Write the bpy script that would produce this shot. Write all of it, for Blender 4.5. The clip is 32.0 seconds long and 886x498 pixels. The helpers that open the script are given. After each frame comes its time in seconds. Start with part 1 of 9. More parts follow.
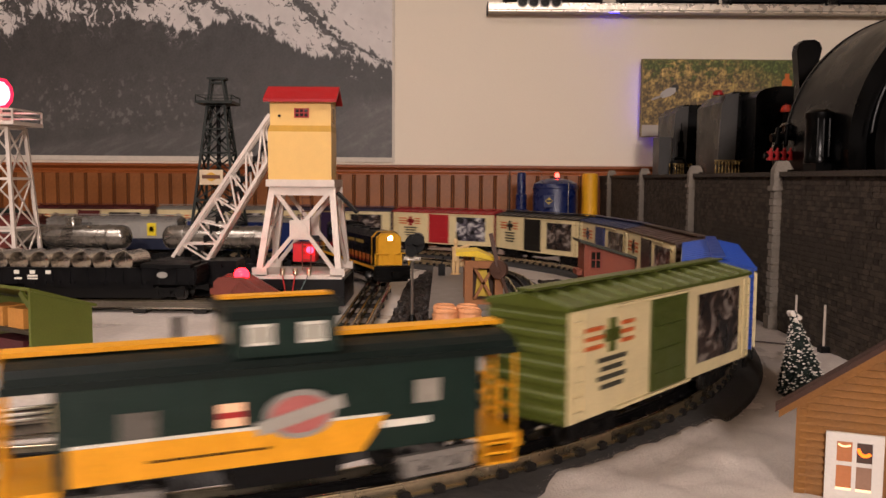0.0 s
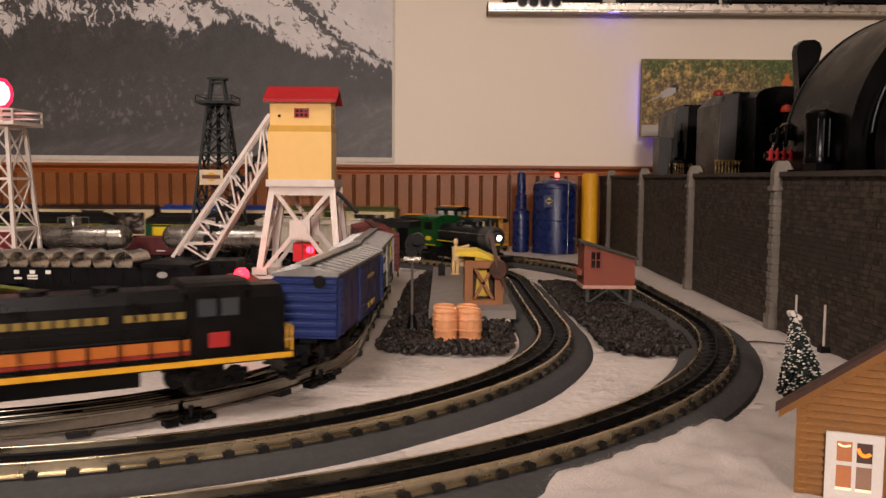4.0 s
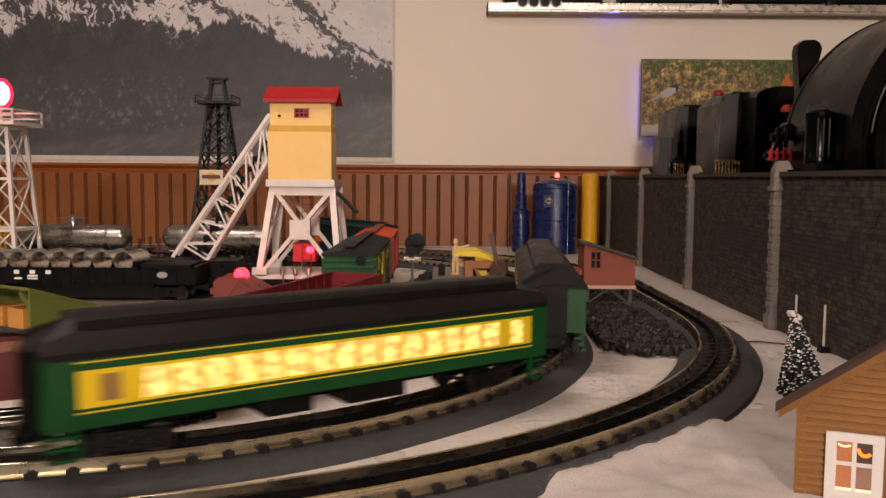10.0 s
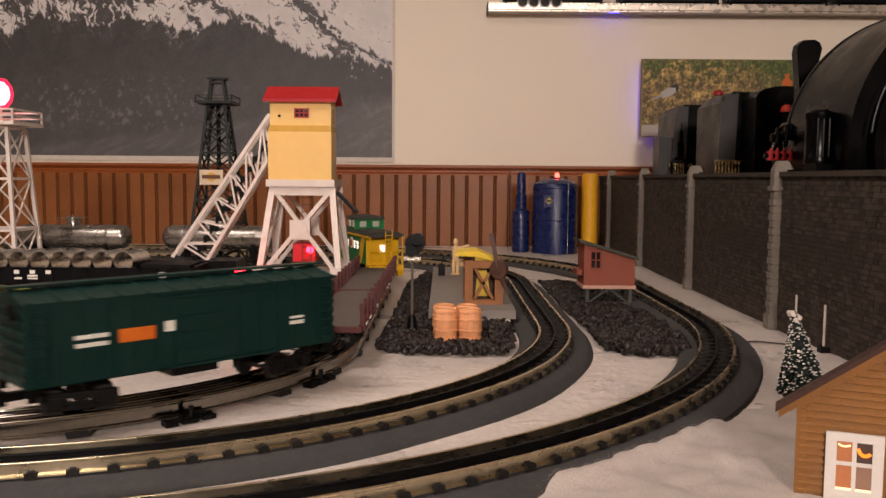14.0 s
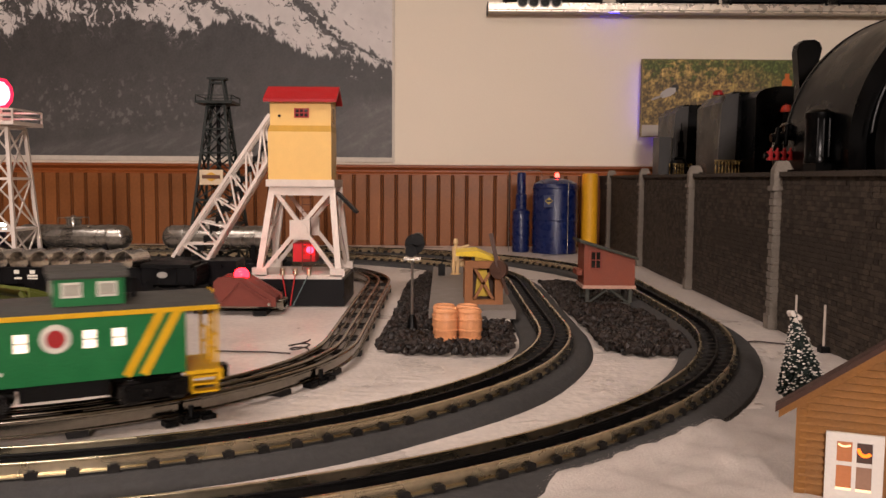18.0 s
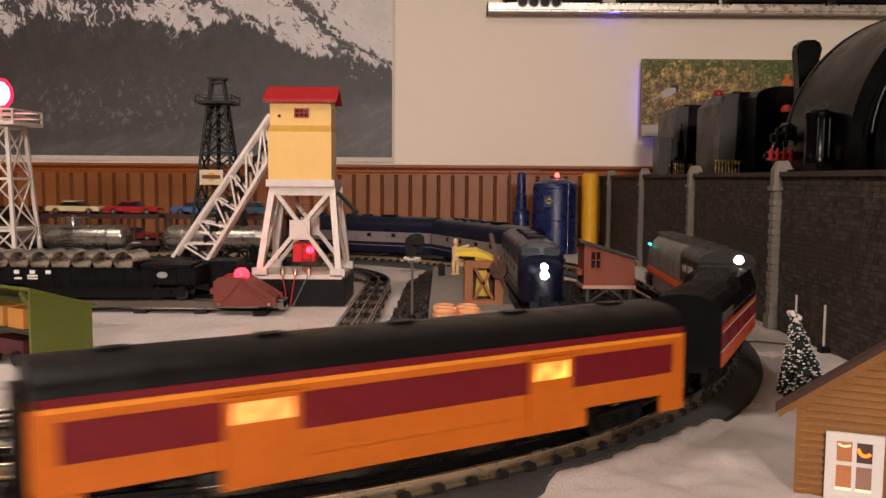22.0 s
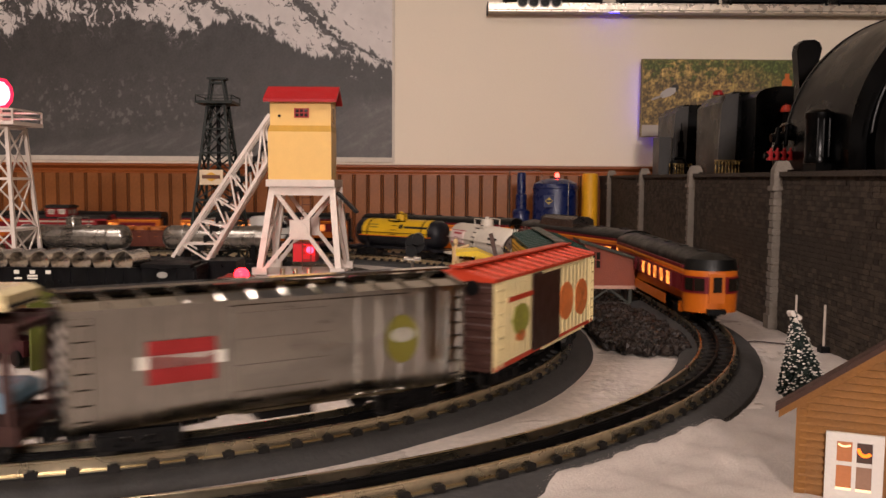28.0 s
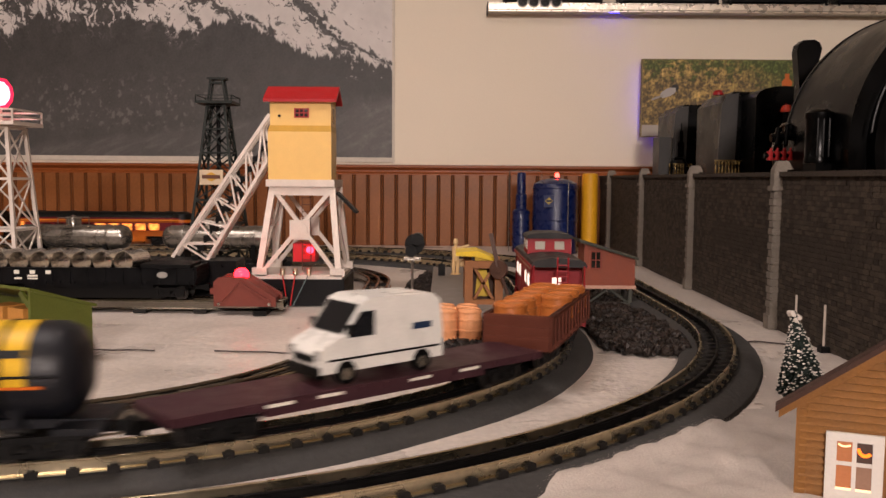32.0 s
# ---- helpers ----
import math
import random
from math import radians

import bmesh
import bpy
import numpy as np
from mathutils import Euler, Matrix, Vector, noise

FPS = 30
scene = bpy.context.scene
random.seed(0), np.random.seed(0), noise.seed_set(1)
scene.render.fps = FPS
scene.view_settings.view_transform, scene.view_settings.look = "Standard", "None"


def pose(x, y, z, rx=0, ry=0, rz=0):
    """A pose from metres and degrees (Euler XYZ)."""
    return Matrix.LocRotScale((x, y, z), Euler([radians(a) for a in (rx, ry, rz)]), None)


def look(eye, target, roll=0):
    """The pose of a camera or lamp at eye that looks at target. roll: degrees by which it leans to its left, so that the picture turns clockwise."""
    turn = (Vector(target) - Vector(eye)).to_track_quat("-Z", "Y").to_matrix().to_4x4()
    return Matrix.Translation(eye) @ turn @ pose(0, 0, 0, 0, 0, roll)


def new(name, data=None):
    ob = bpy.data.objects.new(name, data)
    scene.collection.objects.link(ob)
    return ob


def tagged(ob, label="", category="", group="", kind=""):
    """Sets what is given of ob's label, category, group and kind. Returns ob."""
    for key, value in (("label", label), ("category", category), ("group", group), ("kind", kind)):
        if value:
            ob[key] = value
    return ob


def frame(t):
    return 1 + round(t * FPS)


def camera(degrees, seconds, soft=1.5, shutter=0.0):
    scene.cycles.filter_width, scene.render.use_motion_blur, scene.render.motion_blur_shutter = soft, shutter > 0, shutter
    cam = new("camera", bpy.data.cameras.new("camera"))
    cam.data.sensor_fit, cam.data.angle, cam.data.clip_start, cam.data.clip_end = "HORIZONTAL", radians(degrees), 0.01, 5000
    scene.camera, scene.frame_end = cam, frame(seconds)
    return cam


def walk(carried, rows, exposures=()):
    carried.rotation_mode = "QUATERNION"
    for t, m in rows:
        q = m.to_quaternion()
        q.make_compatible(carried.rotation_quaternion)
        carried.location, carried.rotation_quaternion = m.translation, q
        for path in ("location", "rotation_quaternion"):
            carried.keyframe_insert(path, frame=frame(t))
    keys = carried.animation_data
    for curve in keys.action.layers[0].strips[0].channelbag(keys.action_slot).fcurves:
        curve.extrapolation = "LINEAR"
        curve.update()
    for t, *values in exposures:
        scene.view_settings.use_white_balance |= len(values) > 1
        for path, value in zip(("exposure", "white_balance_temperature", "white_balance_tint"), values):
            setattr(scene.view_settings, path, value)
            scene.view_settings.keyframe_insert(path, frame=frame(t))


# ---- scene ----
cam = camera(55.18, 32.0, soft=1.5, shutter=0.5)
EYE = (0.0, 0.0, 0.190)
AIM = look(EYE, (0.0, 1.5, 0.190 - 0.124), roll=0.4)
walk(cam, [(0.0, AIM), (32.0, AIM)], exposures=[(0.0, 0.0), (22.0, 0.0), (23.0, -0.28), (24.0, -0.33), (25.2, -0.38), (26.5, -0.2), (27.5, 0.0), (32.0, 0.0)])

# ---- light ----
dim = bpy.data.worlds.new("room_air")
dim.use_nodes = True
dim.node_tree.nodes["Background"].inputs[0].default_value = (0.02, 0.018, 0.016, 1)
dim.node_tree.nodes["Background"].inputs[1].default_value = 0.3
scene.world = dim


def area_lamp(name, at, size, watts, rgb, aim=(0, 0, -1), size_y=None):
    d = bpy.data.lights.new(name, "AREA")
    d.shape, d.size, d.size_y = "RECTANGLE", size, size_y or size
    d.energy, d.color = watts, rgb
    ob = new(name, d)
    ob.matrix_world = look(at, Vector(at) + Vector(aim))
    return ob


WARM = (1.0, 0.85, 0.80)
# key light from behind the eye; its source is unseen and assumed
bulb = bpy.data.lights.new("globe_lamp_light", "POINT")
bulb.energy, bulb.color, bulb.shadow_soft_size = 570.0, WARM, 0.28
new("globe_lamp_light", bulb).location = (0.25, -3.4, 1.32)
# unseen overhead lights added to fill the table and the wall
area_lamp("ceiling_lamp_light", (-0.7, 0.45, 1.42), 0.7, 19.0, WARM)
area_lamp("ceiling_lamp_light", (-4.5, 0.9, 1.44), 0.5, 20.0, WARM)

# ---- materials ----
MATS = {}


def lin(hexa):
    v = [int(hexa[i:i + 2], 16) / 255 for i in (1, 3, 5)]
    return tuple(c / 12.92 if c <= 0.04045 else ((c + 0.055) / 1.055) ** 2.4 for c in v)


def mat(name, hexa, rough=0.5, metal=0.0, vary=0.12, scale=60.0, bump=0.05, emit=0.0, spec=0.28, fine=None, coat=0.0, piece=0.0):
    """A paint, plastic, metal or stone: two scales of noise vary colour, gloss and relief."""
    if name in MATS:
        return MATS[name]
    m = bpy.data.materials.new(name)
    m.use_nodes = True
    nt = m.node_tree
    n, l = nt.nodes, nt.links
    b = n["Principled BSDF"]
    rgb = lin(hexa) if isinstance(hexa, str) else hexa
    tc = n.new("ShaderNodeTexCoord")
    a = n.new("ShaderNodeTexNoise")
    a.inputs["Scale"].default_value, a.inputs["Detail"].default_value = scale, 6
    g2 = n.new("ShaderNodeTexNoise")
    g2.inputs["Scale"].default_value, g2.inputs["Detail"].default_value = fine or scale * 9, 3
    for q in (a, g2):
        l.new(tc.outputs["Object"], q.inputs["Vector"])
    add = n.new("ShaderNodeMath")
    add.operation = "ADD"
    l.new(a.outputs["Fac"], add.inputs[0])
    l.new(g2.outputs["Fac"], add.inputs[1])
    mr = n.new("ShaderNodeMapRange")
    mr.inputs["From Min"].default_value, mr.inputs["From Max"].default_value = 0.6, 1.4
    mr.inputs["To Min"].default_value, mr.inputs["To Max"].default_value = 1 - vary, 1 + vary
    l.new(add.outputs[0], mr.inputs["Value"])
    hv = n.new("ShaderNodeHueSaturation")
    hv.inputs["Color"].default_value = (*rgb, 1)
    if piece:
        oi = n.new("ShaderNodeObjectInfo")
        m2 = n.new("ShaderNodeMapRange")
        m2.inputs["To Min"].default_value, m2.inputs["To Max"].default_value = 1 - piece, 1 + piece
        l.new(oi.outputs["Random"], m2.inputs["Value"])
        mu = n.new("ShaderNodeMath")
        mu.operation = "MULTIPLY"
        l.new(mr.outputs[0], mu.inputs[0])
        l.new(m2.outputs[0], mu.inputs[1])
        l.new(mu.outputs[0], hv.inputs["Value"])
    else:
        l.new(mr.outputs[0], hv.inputs["Value"])
    l.new(hv.outputs[0], b.inputs["Base Color"])
    rr = n.new("ShaderNodeMapRange")
    rr.inputs["From Min"].default_value, rr.inputs["From Max"].default_value = 0.3, 0.7
    rr.inputs["To Min"].default_value, rr.inputs["To Max"].default_value = max(0.02, rough - 0.1), min(1, rough + 0.1)
    l.new(a.outputs["Fac"], rr.inputs["Value"])
    l.new(rr.outputs[0], b.inputs["Roughness"])
    b.inputs["Metallic"].default_value = metal
    b.inputs["Specular IOR Level"].default_value = spec
    b.inputs["Coat Weight"].default_value = coat
    if bump:
        bp = n.new("ShaderNodeBump")
        bp.inputs["Strength"].default_value, bp.inputs["Distance"].default_value = min(1, bump * 4), 0.002
        l.new(g2.outputs["Fac"], bp.inputs["Height"])
        l.new(bp.outputs[0], b.inputs["Normal"])
    if emit:
        b.inputs["Emission Color"].default_value = (*rgb, 1)
        b.inputs["Emission Strength"].default_value = emit
    MATS[name] = m
    return m


def lit_window(name, hexa, strength, scale=90.0, low=0.35):
    """Glass of a lit carriage: the glow is uneven, as seats and lamps behind it are."""
    if name in MATS:
        return MATS[name]
    m = mat(name, hexa, rough=0.3, bump=0)
    n, l = m.node_tree.nodes, m.node_tree.links
    b = n["Principled BSDF"]
    no = n.new("ShaderNodeTexNoise")
    no.inputs["Scale"].default_value, no.inputs["Detail"].default_value = scale, 2
    tc = n.new("ShaderNodeTexCoord")
    l.new(tc.outputs["Object"], no.inputs["Vector"])
    r = n.new("ShaderNodeMapRange")
    r.inputs["From Min"].default_value, r.inputs["From Max"].default_value = 0.40, 0.64
    r.inputs["To Min"].default_value, r.inputs["To Max"].default_value = strength * low, strength
    l.new(no.outputs["Fac"], r.inputs["Value"])
    l.new(r.outputs[0], b.inputs["Emission Strength"])
    b.inputs["Emission Color"].default_value = (*lin(hexa), 1)
    return m


def photo_mat(name, mid, pale):
    """A glossy printed photograph: dark woods, a mid tone and pale patches."""
    if name in MATS:
        return MATS[name]
    m = mat(name, mid, rough=0.3, bump=0)
    n, l = m.node_tree.nodes, m.node_tree.links
    no = n.new("ShaderNodeTexNoise")
    no.inputs["Scale"].default_value, no.inputs["Detail"].default_value, no.inputs["Distortion"].default_value = 55.0, 6, 1.2
    tc = n.new("ShaderNodeTexCoord")
    l.new(tc.outputs["Object"], no.inputs["Vector"])
    r = n.new("ShaderNodeValToRGB")
    e = r.color_ramp.elements
    e[0].position, e[0].color = 0.42, (0.012, 0.011, 0.012, 1)
    e[1].position, e[1].color = 0.66, (*lin(pale), 1)
    k = e.new(0.53)
    k.color = (*lin(mid), 1)
    l.new(no.outputs["Fac"], r.inputs[0])
    l.new(r.outputs[0], n["Principled BSDF"].inputs["Base Color"])
    return m


def picture_mat(name, rough=0.5):
    """Printed paper or canvas that takes its ink from the mesh's colours."""
    m = bpy.data.materials.new(name)
    m.use_nodes = True
    n, l = m.node_tree.nodes, m.node_tree.links
    v = n.new("ShaderNodeVertexColor")
    v.layer_name = "ink"
    l.new(v.outputs[0], n["Principled BSDF"].inputs["Base Color"])
    n["Principled BSDF"].inputs["Roughness"].default_value = rough
    return m


# ---- mesh helpers ----
def bx(bm, x0, x1, y0, y1, z0, z1):
    v = [bm.verts.new(p) for p in ((x0, y0, z0), (x1, y0, z0), (x1, y1, z0), (x0, y1, z0), (x0, y0, z1), (x1, y0, z1), (x1, y1, z1), (x0, y1, z1))]
    for f in ((3, 2, 1, 0), (4, 5, 6, 7), (0, 1, 5, 4), (1, 2, 6, 5), (2, 3, 7, 6), (3, 0, 4, 7)):
        bm.faces.new([v[i] for i in f])
    return v


def rod(bm, p0, p1, r0, r1=None, n=10):
    """A round bar, cone or disc from p0 to p1."""
    r1 = r0 if r1 is None else r1
    p0, p1 = Vector(p0), Vector(p1)
    d = (p1 - p0).normalized()
    a = d.orthogonal().normalized()
    b = d.cross(a)
    rings = []
    for p, r in ((p0, r0), (p1, r1)):
        rings.append([bm.verts.new(p + (a * math.cos(6.28318 * i / n) + b * math.sin(6.28318 * i / n)) * r) for i in range(n)])
    for i in range(n):
        j = (i + 1) % n
        bm.faces.new((rings[0][i], rings[0][j], rings[1][j], rings[1][i]))
    bm.faces.new(rings[0][::-1])
    bm.faces.new(rings[1])


def beam(bm, p0, p1, w, h=None):
    """A square bar from p0 to p1."""
    h = h or w
    p0, p1 = Vector(p0), Vector(p1)
    d = (p1 - p0).normalized()
    up = Vector((0, 0, 1)) if abs(d.z) < 0.95 else Vector((0, 1, 0))
    a = d.cross(up).normalized() * w / 2
    b = a.cross(d).normalized() * h / 2
    v = [bm.verts.new(p + s * a + t * b) for p in (p0, p1) for s, t in ((-1, -1), (1, -1), (1, 1), (-1, 1))]
    for f in ((3, 2, 1, 0), (4, 5, 6, 7), (0, 1, 5, 4), (1, 2, 6, 5), (2, 3, 7, 6), (3, 0, 4, 7)):
        bm.faces.new([v[i] for i in f])


def prism(bm, prof, x0, x1, axis="x", taper=1.0):
    """A profile drawn in (y, z), or in (x, z) for axis y, pushed along the axis."""
    def at(p, x, k=1.0):
        return (x, p[0] * k, p[1]) if axis == "x" else (p[0] * k, x, p[1])
    a = [bm.verts.new(at(p, x0)) for p in prof]
    b = [bm.verts.new(at(p, x1, taper)) for p in prof]
    n = len(prof)
    for i in range(n):
        j = (i + 1) % n
        bm.faces.new((a[i], a[j], b[j], b[i]))
    bm.faces.new(a[::-1])
    bm.faces.new(b)


def lathe(bm, prof, at=(0, 0, 0), axis="z", n=20):
    """Turns (radius, height) pairs about an axis."""
    rings = []
    for r, h in prof:
        ring = []
        for i in range(n):
            c, s = r * math.cos(6.28318 * i / n), r * math.sin(6.28318 * i / n)
            p = (c, s, h) if axis == "z" else ((h, c, s) if axis == "x" else (c, h, s))
            ring.append(bm.verts.new(Vector(at) + Vector(p)))
        rings.append(ring)
    for p, q in zip(rings[:-1], rings[1:]):
        for i in range(n):
            j = (i + 1) % n
            bm.faces.new((p[i], p[j], q[j], q[i]))
    bm.faces.new(rings[0][::-1])
    bm.faces.new(rings[-1])


def soften(bm, size, seg=1):
    es = [e for e in bm.edges if len(e.link_faces) == 2 and e.calc_face_angle(0) > 0.6]
    bmesh.ops.bevel(bm, geom=es, offset=size, segments=seg, affect="EDGES", clamp_overlap=True)


def part(name, bm, material, parent=None, label="", smooth=False, bevel=0.0, at=None):
    """Links a bmesh as ONE mesh object under a thing or a part."""
    if bevel:
        soften(bm, bevel)
    bmesh.ops.recalc_face_normals(bm, faces=bm.faces)
    me = bpy.data.meshes.new(name)
    bm.to_mesh(me)
    bm.free()
    if material is not None:
        me.materials.append(material)
    if smooth:
        me.shade_smooth()
        me.set_sharp_from_angle(angle=0.7)
    ob = new(name, me)
    if parent is not None:
        ob.parent = parent
    if at is not None:
        ob.matrix_basis = at
    if label:
        tagged(ob, label)
    return ob


def box_part(name, x0, x1, y0, y1, z0, z1, material, parent=None, label="", bevel=0.0):
    bm = bmesh.new()
    bx(bm, x0, x1, y0, y1, z0, z1)
    return part(name, bm, material, parent, label, bevel=bevel)


def thing(name, label, category, at=None, group="", kind=""):
    ob = new(name)
    ob.empty_display_size = 0.02
    tagged(ob, label, category, group, kind)
    if at is not None:
        ob.matrix_basis = at
    return ob


# common materials
M_BLACK = mat("black_plastic", "#070707", 0.4, vary=0.2, spec=0.14)
M_DARK = mat("dark_metal", "#0c0b0b", 0.5, 0.1, vary=0.25, spec=0.14)
M_WHEEL = mat("wheel_steel", "#3a3836", 0.35, 0.8)
M_STEEL = mat("bright_steel", "#b9b4aa", 0.22, 0.95, vary=0.1)
M_BRASS = mat("rail_metal", "#d2c5a8", 0.27, 1.0, vary=0.16, scale=25, bump=0)
M_TUBE = mat("tinplate_rail", "#8a857c", 0.15, 1.0, vary=0.2, scale=25, bump=0)
M_TIE = mat("tie_black", "#171412", 0.7, vary=0.3, piece=0.3)
M_BED = mat("roadbed_grey", "#393837", 0.8, vary=0.18, scale=20, bump=0.12)
M_WHITE = mat("white_print", "#d8d4c8", 0.5)
M_CHROME = mat("chrome", "#c4c2be", 0.12, 1.0, vary=0.08)


# ---- tracks: x0, radius, centre of the front bend, centre of the back bend ----
TRACKS = {"outer": (0.323, 0.698, 1.093, 1.44), "middle": (0.132, 0.518, 1.017, 1.44), "inner": (-0.108, 0.33, 0.91, 1.42)}
REACH = 5.9
RAIL_Z = 0.018


def loop_length(name):
    x0, r, y1, y2 = TRACKS[name]
    return 2 * (r * math.pi + y2 - y1) + 2 * REACH


def along(name, s, side=0.0):
    """The place and heading at s metres along a track's loop; 0 is where the front bend begins."""
    x0, r, y1, y2 = TRACKS[name]
    q, d = r * math.pi / 2, y2 - y1
    half = 2 * q + d + REACH
    s = s % (2 * half)
    far = s >= half
    s = s - half if far else s
    if s < q:
        a = s / r
        x, y = x0 - r + r * math.sin(a), y1 - r * math.cos(a)
    elif s < q + d:
        a, x, y = math.pi / 2, x0, y1 + s - q
    elif s < 2 * q + d:
        b = (s - q - d) / r
        a, x, y = math.pi / 2 + b, x0 - r + r * math.cos(b), y2 + r * math.sin(b)
    else:
        a, x, y = math.pi, x0 - r - (s - 2 * q - d), y2 + r
    if far:
        cx, cy = x0 - r - REACH / 2, (y1 + y2) / 2
        x, y, a = 2 * cx - x, 2 * cy - y, a + math.pi
    return x + side * math.sin(a), y - side * math.cos(a), a


def sweep(bm, name, prof, s0, s1, step):
    """Pushes a closed (side, z) profile along a track."""
    n = max(2, int((s1 - s0) / step))
    rows = []
    for i in range(n + 1):
        s = s0 + (s1 - s0) * i / n
        rows.append([bm.verts.new((*along(name, s, w)[:2], z)) for w, z in prof])
    k = len(prof)
    for p, q in zip(rows[:-1], rows[1:]):
        for i in range(k):
            j = (i + 1) % k
            bm.faces.new((p[i], q[i], q[j], p[j]))


def build_track(name, ballast):
    total = loop_length(name)
    ob = thing("track_" + name, "three-rail toy train track on the layout table", "train track", kind="structure")
    if ballast:
        bm = bmesh.new()
        sweep(bm, name, [(-0.041, -0.004), (-0.039, 0.003), (-0.032, 0.0075), (0.034, 0.0075), (0.043 if name == "outer" else 0.041, 0.003), (0.046 if name == "outer" else 0.044, -0.004)], 0, total, 0.035)
        part("roadbed", bm, M_BED, ob, "dark grey foam roadbed", smooth=True)
    z0 = 0.0088 if ballast else 0.0045
    for w in (-0.017, 0.0, 0.017):
        bm = bmesh.new()
        if ballast:
            hw = 0.0013
            prof = [(w - 0.003, z0), (w - 0.003, z0 + 0.001), (w - 0.0006, z0 + 0.0014), (w - 0.0006, 0.0160), (w - hw, 0.0166), (w - hw, 0.0177), (w - hw + 0.0004, 0.018), (w + hw - 0.0004, 0.018), (w + hw, 0.0177), (w + hw, 0.0166), (w + 0.0006, 0.0160), (w + 0.0006, z0 + 0.0014), (w + 0.003, z0 + 0.001), (w + 0.003, z0)]
        else:
            prof = [(w - 0.0032, z0), (w - 0.0032, z0 + 0.0008), (w - 0.0007, z0 + 0.0012), (w - 0.0007, 0.0136)] + [(w + 0.0025 * math.sin(t), 0.0155 - 0.0025 * math.cos(t)) for t in (-0.7, -1.2, -1.7, -2.2, -2.65, -3.14, -3.63, -4.08, -4.6, -5.1, -5.6)] + [(w + 0.0007, 0.0136), (w + 0.0007, z0 + 0.0012), (w + 0.0032, z0 + 0.0008), (w + 0.0032, z0)]
        sweep(bm, name, prof, 0, total, 0.03)
        m = M_BRASS if ballast else M_TUBE
        if w == 0 and ballast:
            m = M_DARK
        part("rail", bm, m, ob, smooth=True)
    gap, size = (0.0225, (0.0037, 0.0207, 0.0044)) if ballast else (0.085, (0.0075, 0.0212, 0.0045))
    bm = bmesh.new()
    bx(bm, -size[0], size[0], -size[1], size[1], 0, size[2])
    if ballast:
        for w in (-0.0185, -0.012, 0.012, 0.0185):
            bx(bm, -0.0018, 0.0018, w - 0.0022, w + 0.0022, size[2], size[2] + 0.001)
    tie = part("tie", bm, M_TIE, ob)
    z = 0.0074 if ballast else 0.0
    n = int(total / gap)
    rest = bmesh.new()
    lo, hi = (-0.7, 2.7)
    first = True
    for i in range(n):
        s = i * gap
        sv = s if s < total / 2 else s - total
        x, y, a = along(name, s)
        m = Matrix.Translation((x, y, z)) @ Matrix.Rotation(a, 4, "Z")
        if lo < sv < hi:
            if first:
                t, first = tie, False
            else:
                t = new("tie", tie.data)
                t.parent = ob
            t.matrix_basis = m
        else:
            v0 = len(rest.verts)
            bmesh.ops.transform(rest, matrix=m, verts=bx(rest, -size[0], size[0], -size[1], size[1], 0, size[2]))
    tagged(part("tie", rest, M_TIE, ob), kind="stuff")
    return ob


# ---- room and table ----
WALL_Y = 2.45
M_PLASTER = mat("wall_paint", "#ece1ce", 0.75, vary=0.04, scale=2.0, fine=300, bump=0.05)
M_SNOW = mat("snow_cloth", "#cbc1b8", 0.34, vary=0.2, scale=10, fine=150, bump=0.1, spec=0.5)
# creases of the thin plastic fleece over the fine grain
_n, _l = M_SNOW.node_tree.nodes, M_SNOW.node_tree.links
_tc, _mp, _wr, _b2 = _n.new("ShaderNodeTexCoord"), _n.new("ShaderNodeMapping"), _n.new("ShaderNodeTexNoise"), _n.new("ShaderNodeBump")
_mp.inputs["Scale"].default_value = (17.0, 25.0, 1.0)
_wr.inputs["Scale"].default_value, _wr.inputs["Detail"].default_value, _wr.inputs["Distortion"].default_value = 1.0, 4, 1.5
_b2.inputs["Strength"].default_value, _b2.inputs["Distance"].default_value = 0.3, 0.006
_l.new(_tc.outputs["Object"], _mp.inputs["Vector"])
_l.new(_mp.outputs[0], _wr.inputs["Vector"])
_l.new(_wr.outputs["Fac"], _b2.inputs["Height"])
_old = [q for q in _n if q.bl_idname == "ShaderNodeBump" and q != _b2][0]
_l.new(_b2.outputs[0], _old.inputs["Normal"])
M_WOOD = mat("wainscot_wood", "#87532d", 0.4, vary=0.22, scale=9, fine=140, bump=0.05, piece=0.08)
M_WOODD = mat("wainscot_rail_wood", "#8a4a22", 0.38, vary=0.2, scale=9, fine=120)
M_CARPET = mat("carpet", "#5a5048", 0.95, vary=0.2, bump=0.2)


